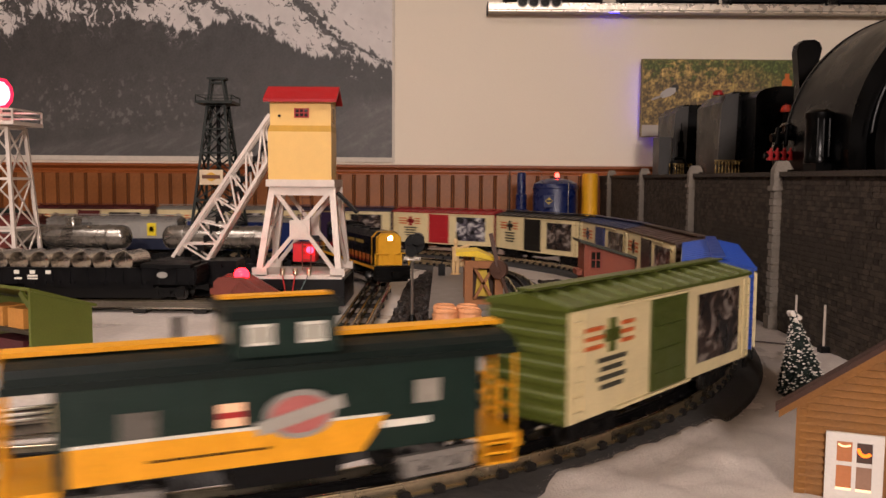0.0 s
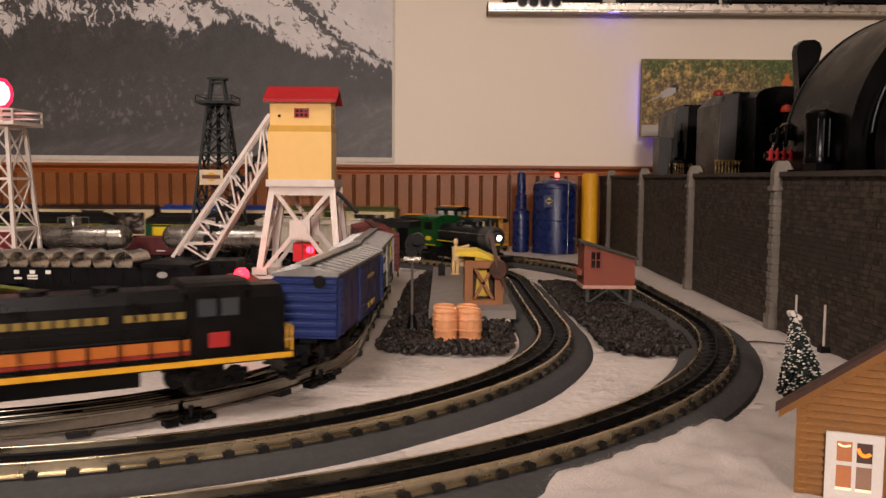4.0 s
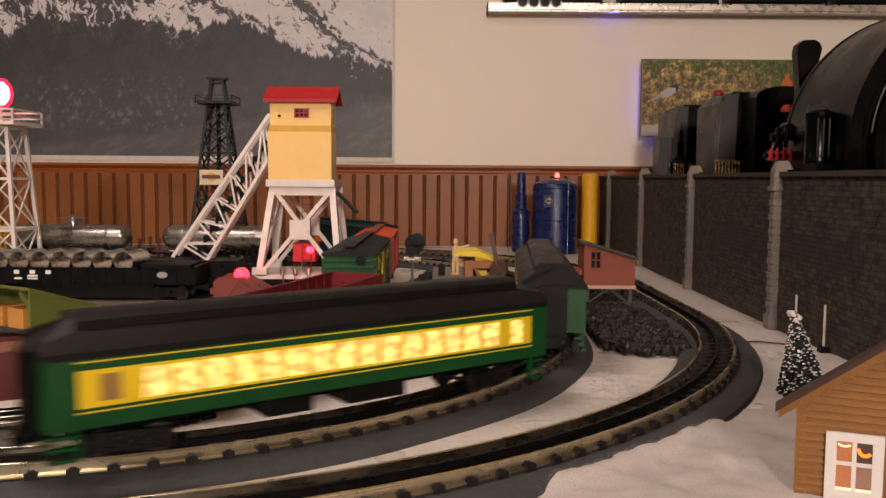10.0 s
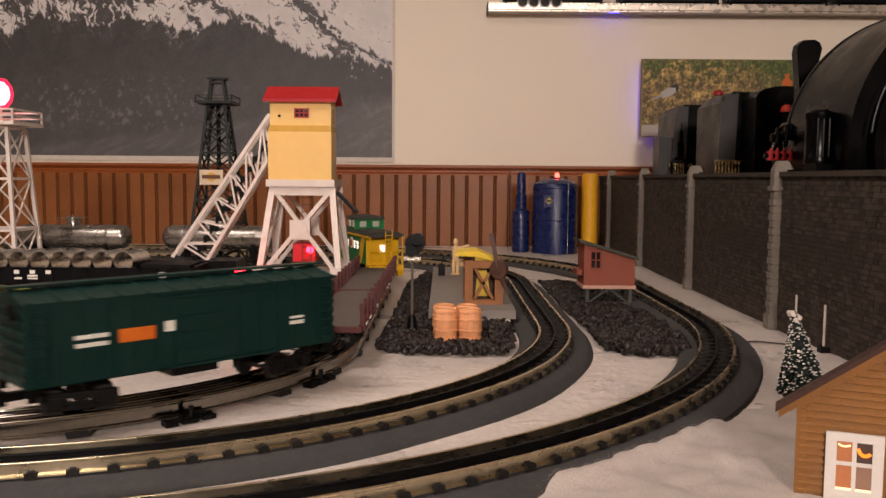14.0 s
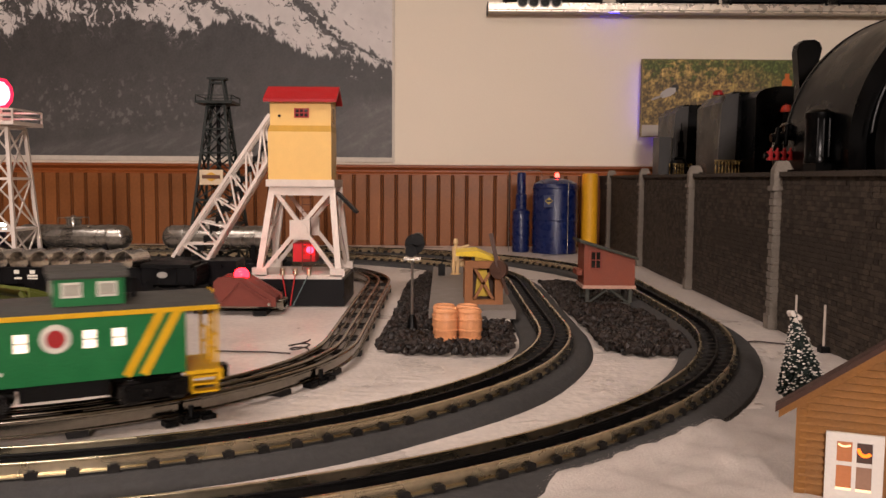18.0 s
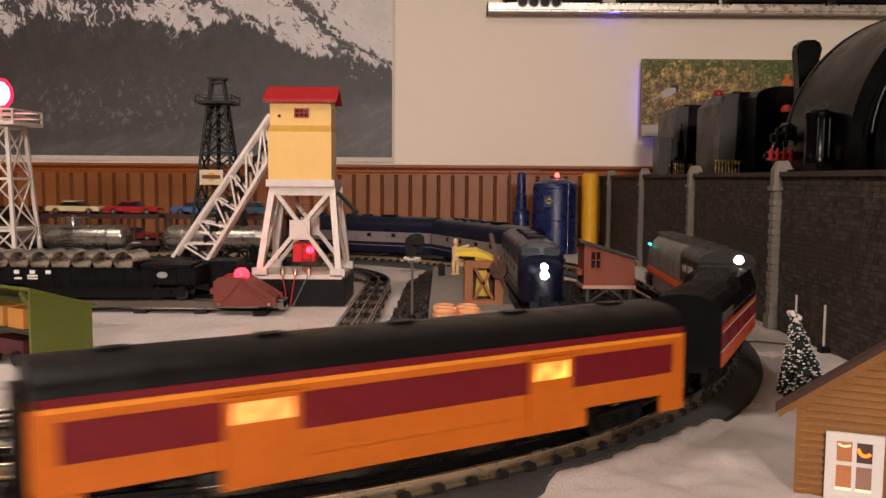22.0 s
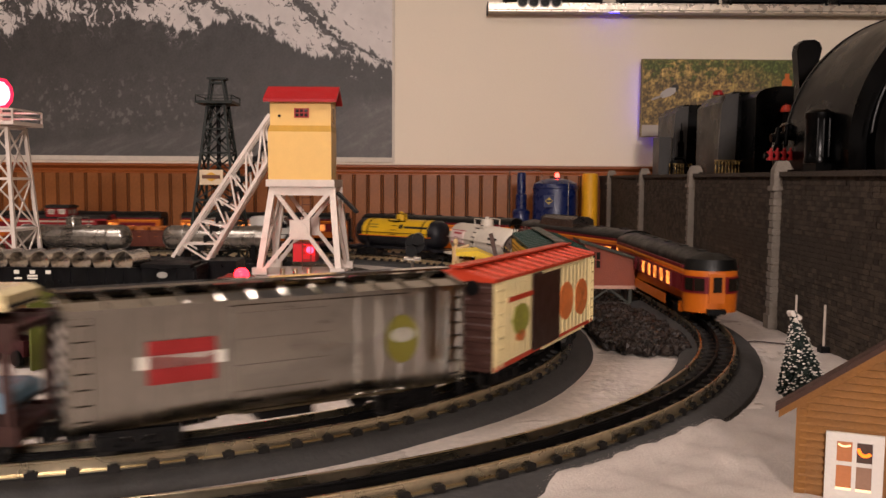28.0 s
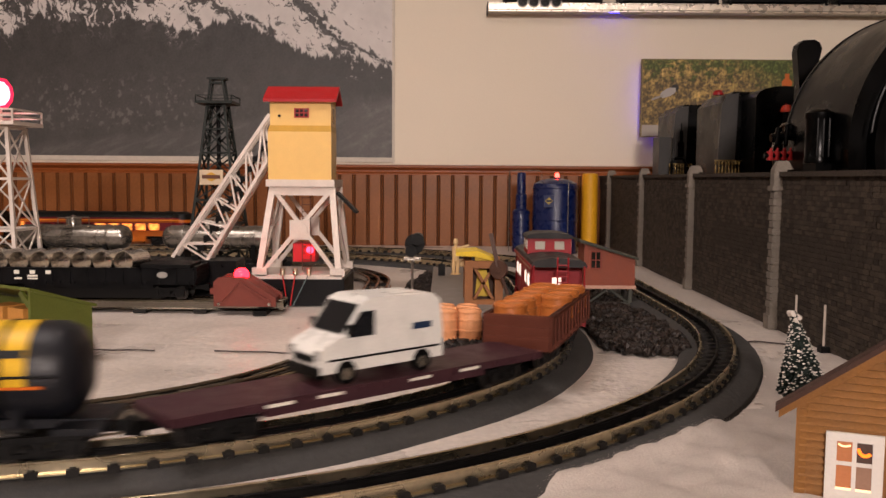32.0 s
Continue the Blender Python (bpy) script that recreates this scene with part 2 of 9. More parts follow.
def build_room():
    def wall(name, a):
        # south and east walls are unseen; dark brown cuts their bounce and reflections
        ob = box_part(name, *a, M_PLASTER if name in ("wall_north", "wall_west") else mat("unseen_wall_brown", "#5a4532", 0.7, vary=0.1, scale=3))
        return tagged(ob, "painted wall of the train room", "wall", kind="structure")
    wall("wall_north", (-8.3, 4.0, WALL_Y, WALL_Y + 0.1, -0.9, 1.5))
    wall("wall_south", (-8.3, 4.0, -5.1, -5.0, -0.9, 1.5))
    wall("wall_west", (-8.4, -8.3, -5.1, WALL_Y + 0.1, -0.9, 1.5))
    wall("wall_east", (4.0, 4.1, -5.1, WALL_Y + 0.1, -0.9, 1.5))
    tagged(box_part("floor", -8.4, 4.1, -5.1, 2.55, -1.0, -0.9, M_CARPET), "brown carpet floor of the train room", "floor", kind="structure")
    tagged(box_part("ceiling", -8.4, 4.1, -5.1, 2.55, 1.5, 1.6, M_PLASTER), "plain white ceiling of the train room", "ceiling", kind="structure")
    # table with its white cloth
    tb = thing("layout_table", "long train table spread with white snow cloth", "table", kind="structure")
    bm = bmesh.new()
    nx, ny = 300, 100
    x0, x1, y0, y1 = -7.4, 0.72, -0.25, WALL_Y - 0.03
    vs = [[bm.verts.new((x0 + (x1 - x0) * i / nx, y0 + (y1 - y0) * j / ny, 0)) for j in range(ny + 1)] for i in range(nx + 1)]
    for i in range(nx):
        for j in range(ny):
            bm.faces.new((vs[i][j], vs[i + 1][j], vs[i + 1][j + 1], vs[i][j + 1]))
    for v in bm.verts:
        v.co.z = -0.0012 + 0.0012 * noise.noise(v.co * 9)
    part("snow_cloth", bm, M_SNOW, tb, "wrinkled white snow cloth", smooth=True)
    box_part("tabletop", x0, x1, y0, y1, -0.06, -0.006, M_WOODD, tb)
    for x in (x0 + 0.1, -3.5, x1 - 0.1):
        for y in (y0 + 0.1, y1 - 0.1):
            box_part("leg", x - 0.04, x + 0.04, y - 0.04, y + 0.04, -0.9, -0.06, M_WOODD, tb)
    # assumed ceiling lamps, out of view above the added lights
    for x, y in ((0.25, -3.4), (-0.7, 0.45), (-4.5, 0.9)):
        lp = thing("ceiling_light", "assumed flush white ceiling light out of view", "ceiling light", pose(x, y, 1.5))
        box_part("frame", -0.28, 0.28, -0.28, 0.28, -0.03, 0, M_WHITE, lp)
    # wainscot
    ws = thing("wainscot", "warm brown beadboard wainscot with moulded cap", "wainscot", kind="structure")
    yb = WALL_Y - 0.002
    box_part("backing", -8.3, 1.6, yb - 0.006, yb, -0.25, 0.205, mat("groove_dark", "#351a0a", 0.6), ws)
    base = None
    w, pitch = 0.0327, 0.04045
    n = int(9.7 / pitch)
    for i in range(n):
        x = 0.1074 + 35.5 * pitch - i * pitch
        if base is None:
            bm = bmesh.new()
            prism(bm, [(-w / 2, 0.0), (-w / 2, -0.004), (-w / 2 + 0.002, -0.0065), (w / 2 - 0.002, -0.0065), (w / 2, -0.004), (w / 2, 0)], -0.25, 0.205, axis="x")
            # the bead in the groove beside the board
            q = pitch / 2
            prism(bm, [(q - 0.0020, 0.0), (q - 0.0016, -0.0035), (q, -0.0055), (q + 0.0016, -0.0035), (q + 0.0020, 0.0)], -0.25, 0.205, axis="x")
            for v in bm.verts:
                v.co = (v.co.y, v.co.z, v.co.x)
            base = part("plank", bm, M_WOOD, ws)
            ob = base
        else:
            ob = new("plank", base.data)
            ob.parent = ws
        ob.matrix_basis = pose(x, yb - 0.006, 0)
    bm = bmesh.new()
    prism(bm, [(yb, 0.2), (yb - 0.014, 0.2), (yb - 0.014, 0.204), (yb - 0.009, 0.209), (yb - 0.009, 0.214), (yb - 0.02, 0.222), (yb - 0.02, 0.228), (yb, 0.230)], -8.3, 1.6)
    part("cap_rail", bm, M_WOODD, ws, "moulded wooden cap rail")


def ink_sheet(name, nx, nz, w, h, colour, material, parent, label=""):
    """A flat printed sheet in the xz plane whose ink follows a function of (u, v), v downwards."""
    vs = [(w * i / nx, 0, h * j / nz) for j in range(nz + 1) for i in range(nx + 1)]
    fs = [(j * (nx + 1) + i, j * (nx + 1) + i + 1, (j + 1) * (nx + 1) + i + 1, (j + 1) * (nx + 1) + i) for j in range(nz) for i in range(nx)]
    me = bpy.data.meshes.new(name)
    me.from_pydata(vs, [], fs)
    ca = me.color_attributes.new("ink", "FLOAT_COLOR", "POINT")
    cols = np.ones((len(vs), 4), np.float32)
    for k, p in enumerate(vs):
        cols[k, :3] = colour(p[0], h - p[2])
    ca.data.foreach_set("color", cols.ravel())
    me.materials.append(material)
    ob = new(name, me)
    ob.parent = parent
    if label:
        tagged(ob, label)
    return ob


def fbm(x, y, k=5):
    return noise.fractal(Vector((x, y, 3.3)), 0.9, 2.1, k)


def smooth(a, b, v):
    k = min(1.0, max(0.0, (v - a) / (b - a)))
    return k * k * (3 - 2 * k)


# where the forest ends on the mural (across, down) and its bare crags (across, down, across, down, size), all in shares of the sheet's width
TREELINE = ((0, .06), (.045, .113), (.10, .072), (.135, .056), (.172, .087), (.2, .068), (.25, .079), (.3, .083), (.35, .062), (.39, .083), (.42, .068), (.465, .094), (.52, .098), (.555, .076), (.6, .064), (.64, .076), (.72, .117), (.765, .139), (.81, .154), (.85, .162), (.88, .143), (.92, .162), (1.0, .181))
CRAGS = ((0, .02, .08, .02, .021), (.065, .045, .1, .072, .013), (.18, 0, .225, .03, .013), (.15, .045, .18, .1, .016), (.225, .068, .255, .045, .01), (.26, .015, .352, .022, .02), (.27, .045, .39, .1, .02), (.36, .015, .41, .004, .013),
         (.49, .01, .54, .018, .013), (.48, .045, .52, .083, .009), (.555, .03, .62, .068, .010), (.645, .06, .705, .1, .007), (.75, .006, .82, .064, .020), (.82, .075, .9, .143, .011), (.835, .13, .857, .15, .007), (.9, .128, 1.0, .175, .006))


def mural_ink(u, w):
    """A grey mountain valley: u across and w down the seen part of the sheet, in shares of its width."""
    n1, n2 = fbm(26 * u, 26 * w, 5), fbm(9 + 60 * u - 30 * w, 60 * w + 20 * u, 4)
    # snow gullies and rock ribs run down the slopes
    tilt = 0.35 + 0.45 * smooth(0.3, 0.6, u)
    across, down = u * math.cos(tilt) - w * math.sin(tilt), u * math.sin(tilt) + w * math.cos(tilt)
    n3 = fbm(150 * across + 2.5 * n1, 34 * down, 4)
    grain = 0.012 * fbm(260 * u, 220 * w, 2)
    line = float(np.interp(u, [p[0] for p in TREELINE], [p[1] for p in TREELINE])) + 0.012 * fbm(60 * u, 4, 5)
    line += 0.010 * fbm(210 * u, 30 * w, 3)
    dark = smooth(-0.004, 0.004, w - line)
    dark *= 1 - smooth(0.30, 0.44, n3 + 0.3 * n1) * smooth(0.055, 0.0, w - line) * smooth(0.55, 0.4, u)
    bare = 0.0
    for x0, y0, x1, y1, r in CRAGS:
        k = ((u - x0) * (x1 - x0) + (w - y0) * (y1 - y0)) / ((x1 - x0) ** 2 + (y1 - y0) ** 2)
        k = min(1, max(0, k))
        d = math.hypot(u - x0 - k * (x1 - x0), w - y0 - k * (y1 - y0)) - r * (0.9 + 0.6 * n1 + 1.9 * n3) * (1.35 if u < 0.45 else 1.0)
        bare = max(bare, smooth(0.003, -0.003, d))
    fleck = smooth(0.16, 0.26, n3 + 0.35 * n1 - 0.36 - 1.5 * (line - w) + (0.34 if u < 0.42 else 0.06))
    snow = (1 - dark) * (1 - bare) * (1 - 0.9 * fleck)
    rock = max(0.02, 0.05 + 0.05 * n3 + grain)
    fog = smooth(0.08, 0.33, w)
    c = 0.042 + 0.024 * fog + 0.010 * n1 + grain
    tree = fbm(75 * u, 62 * w, 3)
    c += 0.07 * smooth(0.2, 0.6, tree) * smooth(0.19, 0.24, w) * smooth(0.36, 0.31, w) * smooth(0.7, 0.45, u) * smooth(0.02, 0.15, u)
    hill = 0.385 - 0.13 * u + 0.014 * fbm(8 * u, 2)
    c += (0.022 + 0.05 * max(0, fbm(18 * u + 4, 60 * w + 25 * u, 5))) * smooth(hill, hill + 0.03, w)
    c += 0.045 * smooth(0.84, 0.95, u) * smooth(0.24, 0.27, w) * (0.5 + 1.2 * max(0, n2))
    c += 0.35 * smooth(0.5, 0.6, n2) * smooth(0.86, 0.92, u) * (1 - smooth(0.2, 0.22, w)) * dark
    ink = max(0.015, (1 - dark) * rock + dark * c)
    ink = ink * (1 - snow) + (0.66 + 0.06 * n1 + grain) * snow
    ink *= 0.92
    return (ink * 1.03, ink * 0.97, ink * 0.93)


def build_mural():
    ob = thing("mural", "grey photographic mountain mural with white lower border", "mural", pose(-0.148, WALL_Y - 0.006, 0.0))
    m = picture_mat("mural_print", 0.55)
    w, h = 1.14, 0.49
    sh = ink_sheet("print", 620, 266, w, h, lambda x, d: mural_ink(x / w, (d - 0.0275) / w), m, ob)
    sh.matrix_basis = pose(-w, 0, 0.250)
    # the sheet goes on over the head and to the west
    for nx, nz, w2, h2, x, z in ((80, 40, 1.14, 0.5, -1.14, 0.74), (120, 50, 2.0, 0.99, -3.14, 0.25)):
        sh = ink_sheet("print", nx, nz, w2, h2, lambda x, d: [0.16 + 0.2 * max(0, fbm(4 * x, 6 * d)) * (1 if d < 0.5 else 0.2)] * 3, m, ob)
        sh.matrix_basis = pose(x, 0, z)
    box_part("border", -5.0, 0.007, 0.0005, 0.005, 0.236, 1.27, mat("mural_border", "#cfc6b8", 0.6), ob, "white paper border")
    return ob


def bird_ink(x, d):
    u, v = x / 0.52, d / 0.215
    a = fbm(80 * u, 30 * v, 5)
    stem = fbm(120 * u + 3 * v, 7 * v, 3)
    b = fbm(26 * u + 7, 14 * v, 5)
    leaf = smooth(-0.75, 0.85, a + 0.6 * b)
    c = np.array((0.10, 0.075, 0.045)) * (1 - leaf) + np.array((0.44, 0.30, 0.10)) * leaf * (1 + 0.7 * b)
    c = c * (0.85 + 0.35 * smooth(0.1, 0.5, stem))
    green = smooth(0.28, 0.0, v + 0.25 * b) * 0.8 + smooth(0.5, 0.8, u + 0.2 * b) * 0.7
    green = min(0.9, green)
    c = c * (1 - green) + np.array((0.08, 0.12, 0.03)) * green * (0.7 + 1.6 * max(0, a))
    if v > 0.84 and u < 0.3:
        c = np.array((0.40, 0.36, 0.32))
    # a small grey bird on the twig
    if ((u - 0.14) / 0.045) ** 2 + ((v - 0.42 + (u - 0.14) * 0.9) / 0.055) ** 2 < 1:
        c = np.array((0.42, 0.40, 0.40))
    if ((u - 0.175) / 0.02) ** 2 + ((v - 0.36) / 0.045) ** 2 < 1:
        c = np.array((0.03, 0.03, 0.03)) if v < 0.36 or u > 0.18 else np.array((0.45, 0.43, 0.42))
    if 0.05 < u < 0.11 and abs(v - 0.46 - (0.11 - u) * 0.9) < 0.014:
        c = np.array((0.33, 0.31, 0.30))
    # an orange bird
    if ((u - 0.775) / 0.028) ** 2 + ((v - 0.29) / 0.06) ** 2 < 1 or (abs(u - 0.775) < 0.012 and 0.17 < v < 0.3):
        c = np.array((0.55, 0.13, 0.02))
    return np.clip(c, 0.01, 0.9)


def build_bird_canvas():
    # canvas on the wall
    y = WALL_Y - 0.001
    ob = thing("canvas_print", "canvas print of birds among yellow autumn shrubs", "picture", pose(0.553, y - 0.014, 0.312))
    box_part("stretcher", 0, 0.52, -0.034, -0.018, 0, 0.216, mat("canvas_edge", "#8a7a58", 0.8), ob, bevel=0.003)
    # hidden strips added to cast the bluish glow on the wall around the canvas
    for nm, a in (("left", (0.006, 0.014, -0.0175, -0.012, 0.02, 0.2)), ("under", (0.03, 0.3, -0.0175, -0.012, 0.006, 0.014))):
        box_part("light_strip", *a, mat("violet_glow", "#5a40ff", 0.4, emit=2.6, bump=0), ob, "blue light strip behind the canvas")
    sh = ink_sheet("print", 380, 160, 0.516, 0.212, bird_ink, picture_mat("canvas_ink", 0.7), ob)
    sh.matrix_basis = pose(0.002, -0.0345, 0.002)
    return ob


def build_shelf():
    ob = thing("train_shelf", "narrow silver wall shelf with a toy train on it", "shelf", pose(0.121, WALL_Y, 0.653))
    bm = bmesh.new()
    bx(bm, 0, 1.5, -0.058, 0, 0.004, 0.009)
    part("board", bm, M_WHITE, ob)
    bm = bmesh.new()
    prism(bm, [(-0.0582, 0.0), (-0.0605, 0.001), (-0.0605, 0.004), (-0.0625, 0.006), (-0.0625, 0.020), (-0.0605, 0.022), (-0.0605, 0.024), (-0.0582, 0.024)], 0.0, 1.5)
    part("front_lip", bm, mat("shelf_metal", "#cfc6b8", 0.3, 0.7, vary=0.1), ob, "brushed metal front lip")
    box_part("end_cap", -0.003, 0, -0.063, 0, -0.002, 0.025, M_BLACK, ob)
    led = bmesh.new()
    rod(led, (0.335, -0.055, 0.0012), (0.362, -0.055, 0.0012), 0.0022)
    part("led_strip", led, mat("blue_led", "#3a30ff", 0.4, emit=20.0, bump=0), ob, "glowing blue light strip")
    return ob


M_STONE = mat("wall_stone", "#413931", 0.85, vary=0.3, scale=40, fine=500, bump=0.5, piece=0.12)
# every stone of the joined rest keeps a shade of its own too
_n, _l = M_STONE.node_tree.nodes, M_STONE.node_tree.links
_g, _r, _m = _n.new("ShaderNodeNewGeometry"), _n.new("ShaderNodeMapRange"), _n.new("ShaderNodeMath")
_r.inputs["To Min"].default_value, _r.inputs["To Max"].default_value = 0.62, 1.38
_m.operation = "MULTIPLY"
_h = [q for q in _n if q.bl_idname == "ShaderNodeHueSaturation"][0]
_l.new(_g.outputs["Random Per Island"], _r.inputs["Value"])
_l.new(_h.inputs["Value"].links[0].from_socket, _m.inputs[0])
_l.new(_r.outputs[0], _m.inputs[1])
_l.new(_m.outputs[0], _h.inputs["Value"])
# paler than the wall stone: light on the south faces is in the colour
M_STONE_LIT = mat("pilaster_stone_lit", "#7a7268", 0.85, vary=0.2, scale=40, fine=500, bump=0.3)


def wall_x(y):
    return 0.4205 + 0.0125 * y


def build_stone_wall():
    ob = thing("stone_wall", "dark grey model stone retaining wall with pilasters", "retaining wall", kind="structure")
    y0, y1, top = 0.45, WALL_Y - 0.012, 0.196
    bm = bmesh.new()
    v = bx(bm, 0.0, 0.03, y0, y1, -0.004, top)
    for q in v:
        q.co.x += wall_x(q.co.y) - 0.0006
    part("core", bm, mat("mortar_dark", "#2e2822", 0.9), ob)
    bm = bmesh.new()
    v = bx(bm, -0.006, 0.034, y0, y1, top, top + 0.006)
    for q in v:
        q.co.x += wall_x(q.co.y)
    part("coping", bm, M_STONE, ob, bevel=0.0015)
    # stones
    h = 0.0060
    kinds = []
    rnd = random.Random(5)
    for k in range(5):
        b = bmesh.new()
        L = (0.0085, 0.010, 0.012, 0.014, 0.0075)[k]
        vs = bx(b, -0.0020, 0.003, 0, L - 0.0007, 0, h - 0.0007)
        for q in vs:
            q.co += Vector((rnd.uniform(-0.0003, 0.0003) if q.co.x < 0 else 0, rnd.uniform(-0.0004, 0.0004), rnd.uniform(-0.0003, 0.0003)))
        soften(b, 0.0006)
        bmesh.ops.recalc_face_normals(b, faces=b.faces)
        me = bpy.data.meshes.new("stone")
        b.to_mesh(me)
        b.free()
        me.materials.append(M_STONE)
        kinds.append((L, me))
    rest_v, rest_f = [], []
    count = 0
    for row in range(33):
        y = y0 + rnd.uniform(0, 0.02)
        while y < y1 - 0.03:
            L, me = rnd.choice(kinds)
            m = Matrix.Translation((wall_x(y) + rnd.uniform(0, 0.0005), y, row * h))
            if 0.86 < y < 1.36 and row > 14 and count < 300:
                st = new("stone", me)
                st.parent = ob
                st.matrix_basis = m
                count += 1
            else:
                n0 = len(rest_v)
                rest_v += [m @ q.co for q in me.vertices]
                rest_f += [[n0 + i for i in p.vertices] for p in me.polygons]
            y += L
    me = bpy.data.meshes.new("stone")
    me.from_pydata(rest_v, [], rest_f)
    me.materials.append(M_STONE)
    st = new("stone", me)
    st.parent = ob
    tagged(st, kind="stuff")
    for i in range(5):
        y = 1.092 + (i - 1) * 0.393
        if y > WALL_Y - 0.05:
            continue
        x = wall_x(y)
        bm = bmesh.new()
        bx(bm, x - 0.014, x + 0.004, y - 0.0085, y + 0.0085, 0, 0.018)
        for k in range(17):
            z = 0.018 + k * 0.0094
            e = 0.001 * (k % 2)
            bx(bm, x - 0.0115 - e, x + 0.004, y - 0.006 - e, y + 0.006 + e, z, z + 0.0082)
        bx(bm, x - 0.009, x + 0.004, y - 0.0045, y + 0.0045, 0.018, 0.178)
        bx(bm, x - 0.0145, x + 0.004, y - 0.009, y + 0.009, 0.178, 0.184)
        bx(bm, x - 0.012, x + 0.004, y - 0.0065, y + 0.0065, 0.184, 0.205)
        v = bx(bm, x - 0.012, x + 0.012, y - 0.0065, y + 0.0065, 0.205, 0.216)
        for q in v[4:]:
            q.co.y = y + (q.co.y - y) * 0.5
            q.co.x = x + (q.co.x - x) * 0.6
        part("pilaster", bm, M_STONE_LIT, ob, "stone pilaster coloured pale for the light on its south face", bevel=0.0008)
    # raised deck behind the wall
    dk = box_part("upper_deck", 0.448, 1.7, 0.2, WALL_Y - 0.012, 0.165, 0.194, mat("deck_board", "#2a2624", 0.8))
    tagged(dk, "dark raised deck board behind the stone wall", "deck", kind="structure")


# ---- rolling stock: local x runs forward, z = 0 is the rail top ----
CARS = []   # (track, direction, offset of the car's middle, car, trucks, loads)


def build_truck(parent, x, kind="arch", r=0.0085):
    bm = bmesh.new()
    for sd in (-1, 1):
        y = sd * 0.0215
        bx(bm, -0.026, 0.026, y - 0.002, y + 0.002, 0.0125, 0.0165)
        bx(bm, -0.022, 0.022, y - 0.0018, y + 0.0018, 0.004, 0.0065)
        for k in (-0.018, 0.018):
            bx(bm, k - 0.0055, k + 0.0055, y - 0.0028, y + 0.0028, 0.005, 0.0135)
        beam(bm, (-0.012, y, 0.013), (-0.004, y, 0.005), 0.003)
        beam(bm, (0.012, y, 0.013), (0.004, y, 0.005), 0.003)
        bx(bm, -0.0045, 0.0045, y - 0.0025, y + 0.0025, 0.0055, 0.013)
    bx(bm, -0.006, 0.006, -0.021, 0.021, 0.010, 0.0155)
    tr = part("truck", bm, M_DARK, parent, at=pose(x, 0, 0), bevel=0.0)
    bm = bmesh.new()
    for sd in (-1, 1):
        rod(bm, (0, sd * 0.0165, 0), (0, sd * 0.0195, 0), r, n=14)
        rod(bm, (0, sd * 0.0145, 0), (0, sd * 0.0165, 0), r + 0.0014, n=14)
    rod(bm, (0, -0.016, 0), (0, 0.016, 0), 0.0018, n=6)
    w = part("wheelset", bm, M_WHEEL, tr, at=pose(-0.018, 0, r))
    w2 = new("wheelset", w.data)
    w2.parent = tr
    w2.matrix_basis = pose(0.018, 0, r)
    return tr


def couplers(ob, L, z=0.016):
    for sd in (-1, 1):
        bm = bmesh.new()
        bx(bm, sd * (L / 2 - 0.012), sd * (L / 2 + 0.008), -0.003, 0.003, z - 0.003, z + 0.003)
        bx(bm, sd * (L / 2 + 0.006), sd * (L / 2 + 0.012), -0.006, 0.006, z - 0.005, z + 0.005)
        part("coupler", bm, M_BLACK, ob)


def side_panels(ob, w, panels, turned=True):
    """Thin painted or printed plates on both sides: (name, x0, x1, z0, z1, material[, proud]). turned: the far side reads from its own end."""
    for p in panels:
        name, x0, x1, z0, z1, m = p[:6]
        e = p[6] if len(p) > 6 else 0.0006
        for sd in (-1, 1):
            xa, xb = (x0, x1) if sd < 0 or not turned else (-x1, -x0)
            if "round" in name or "print" in name or "disc" in name or "bird" in name or name == "crest":
                bm = bmesh.new()
                cx, cz = (xa + xb) / 2, (z0 + z1) / 2
                ring = [(cx + (xb - xa) / 2 * math.cos(6.2832 * i / 20), cz + (z1 - z0) / 2 * math.sin(6.2832 * i / 20)) for i in range(20)]
                prism(bm, ring, sd * w - 0.0008 * sd, sd * (w + e), axis="y")
                part(name, bm, m, ob)
                continue
            box_part(name, xa, xb, sd * w - (0.0008 if sd > 0 else e), sd * w + (e if sd > 0 else 0.0008), z0, z1, m, ob)


def ladder(bm, x0, x1, y, z0, z1, n):
    for i in range(n):
        z = z0 + (z1 - z0) * (i + 0.5) / n
        bx(bm, x0, x1, y - 0.0009, y + 0.0009, z - 0.0006, z + 0.0006)
    for x in (x0, x1):
        bx(bm, x - 0.0005, x + 0.0005, y - 0.0009, y + 0.0009, z0, z1)


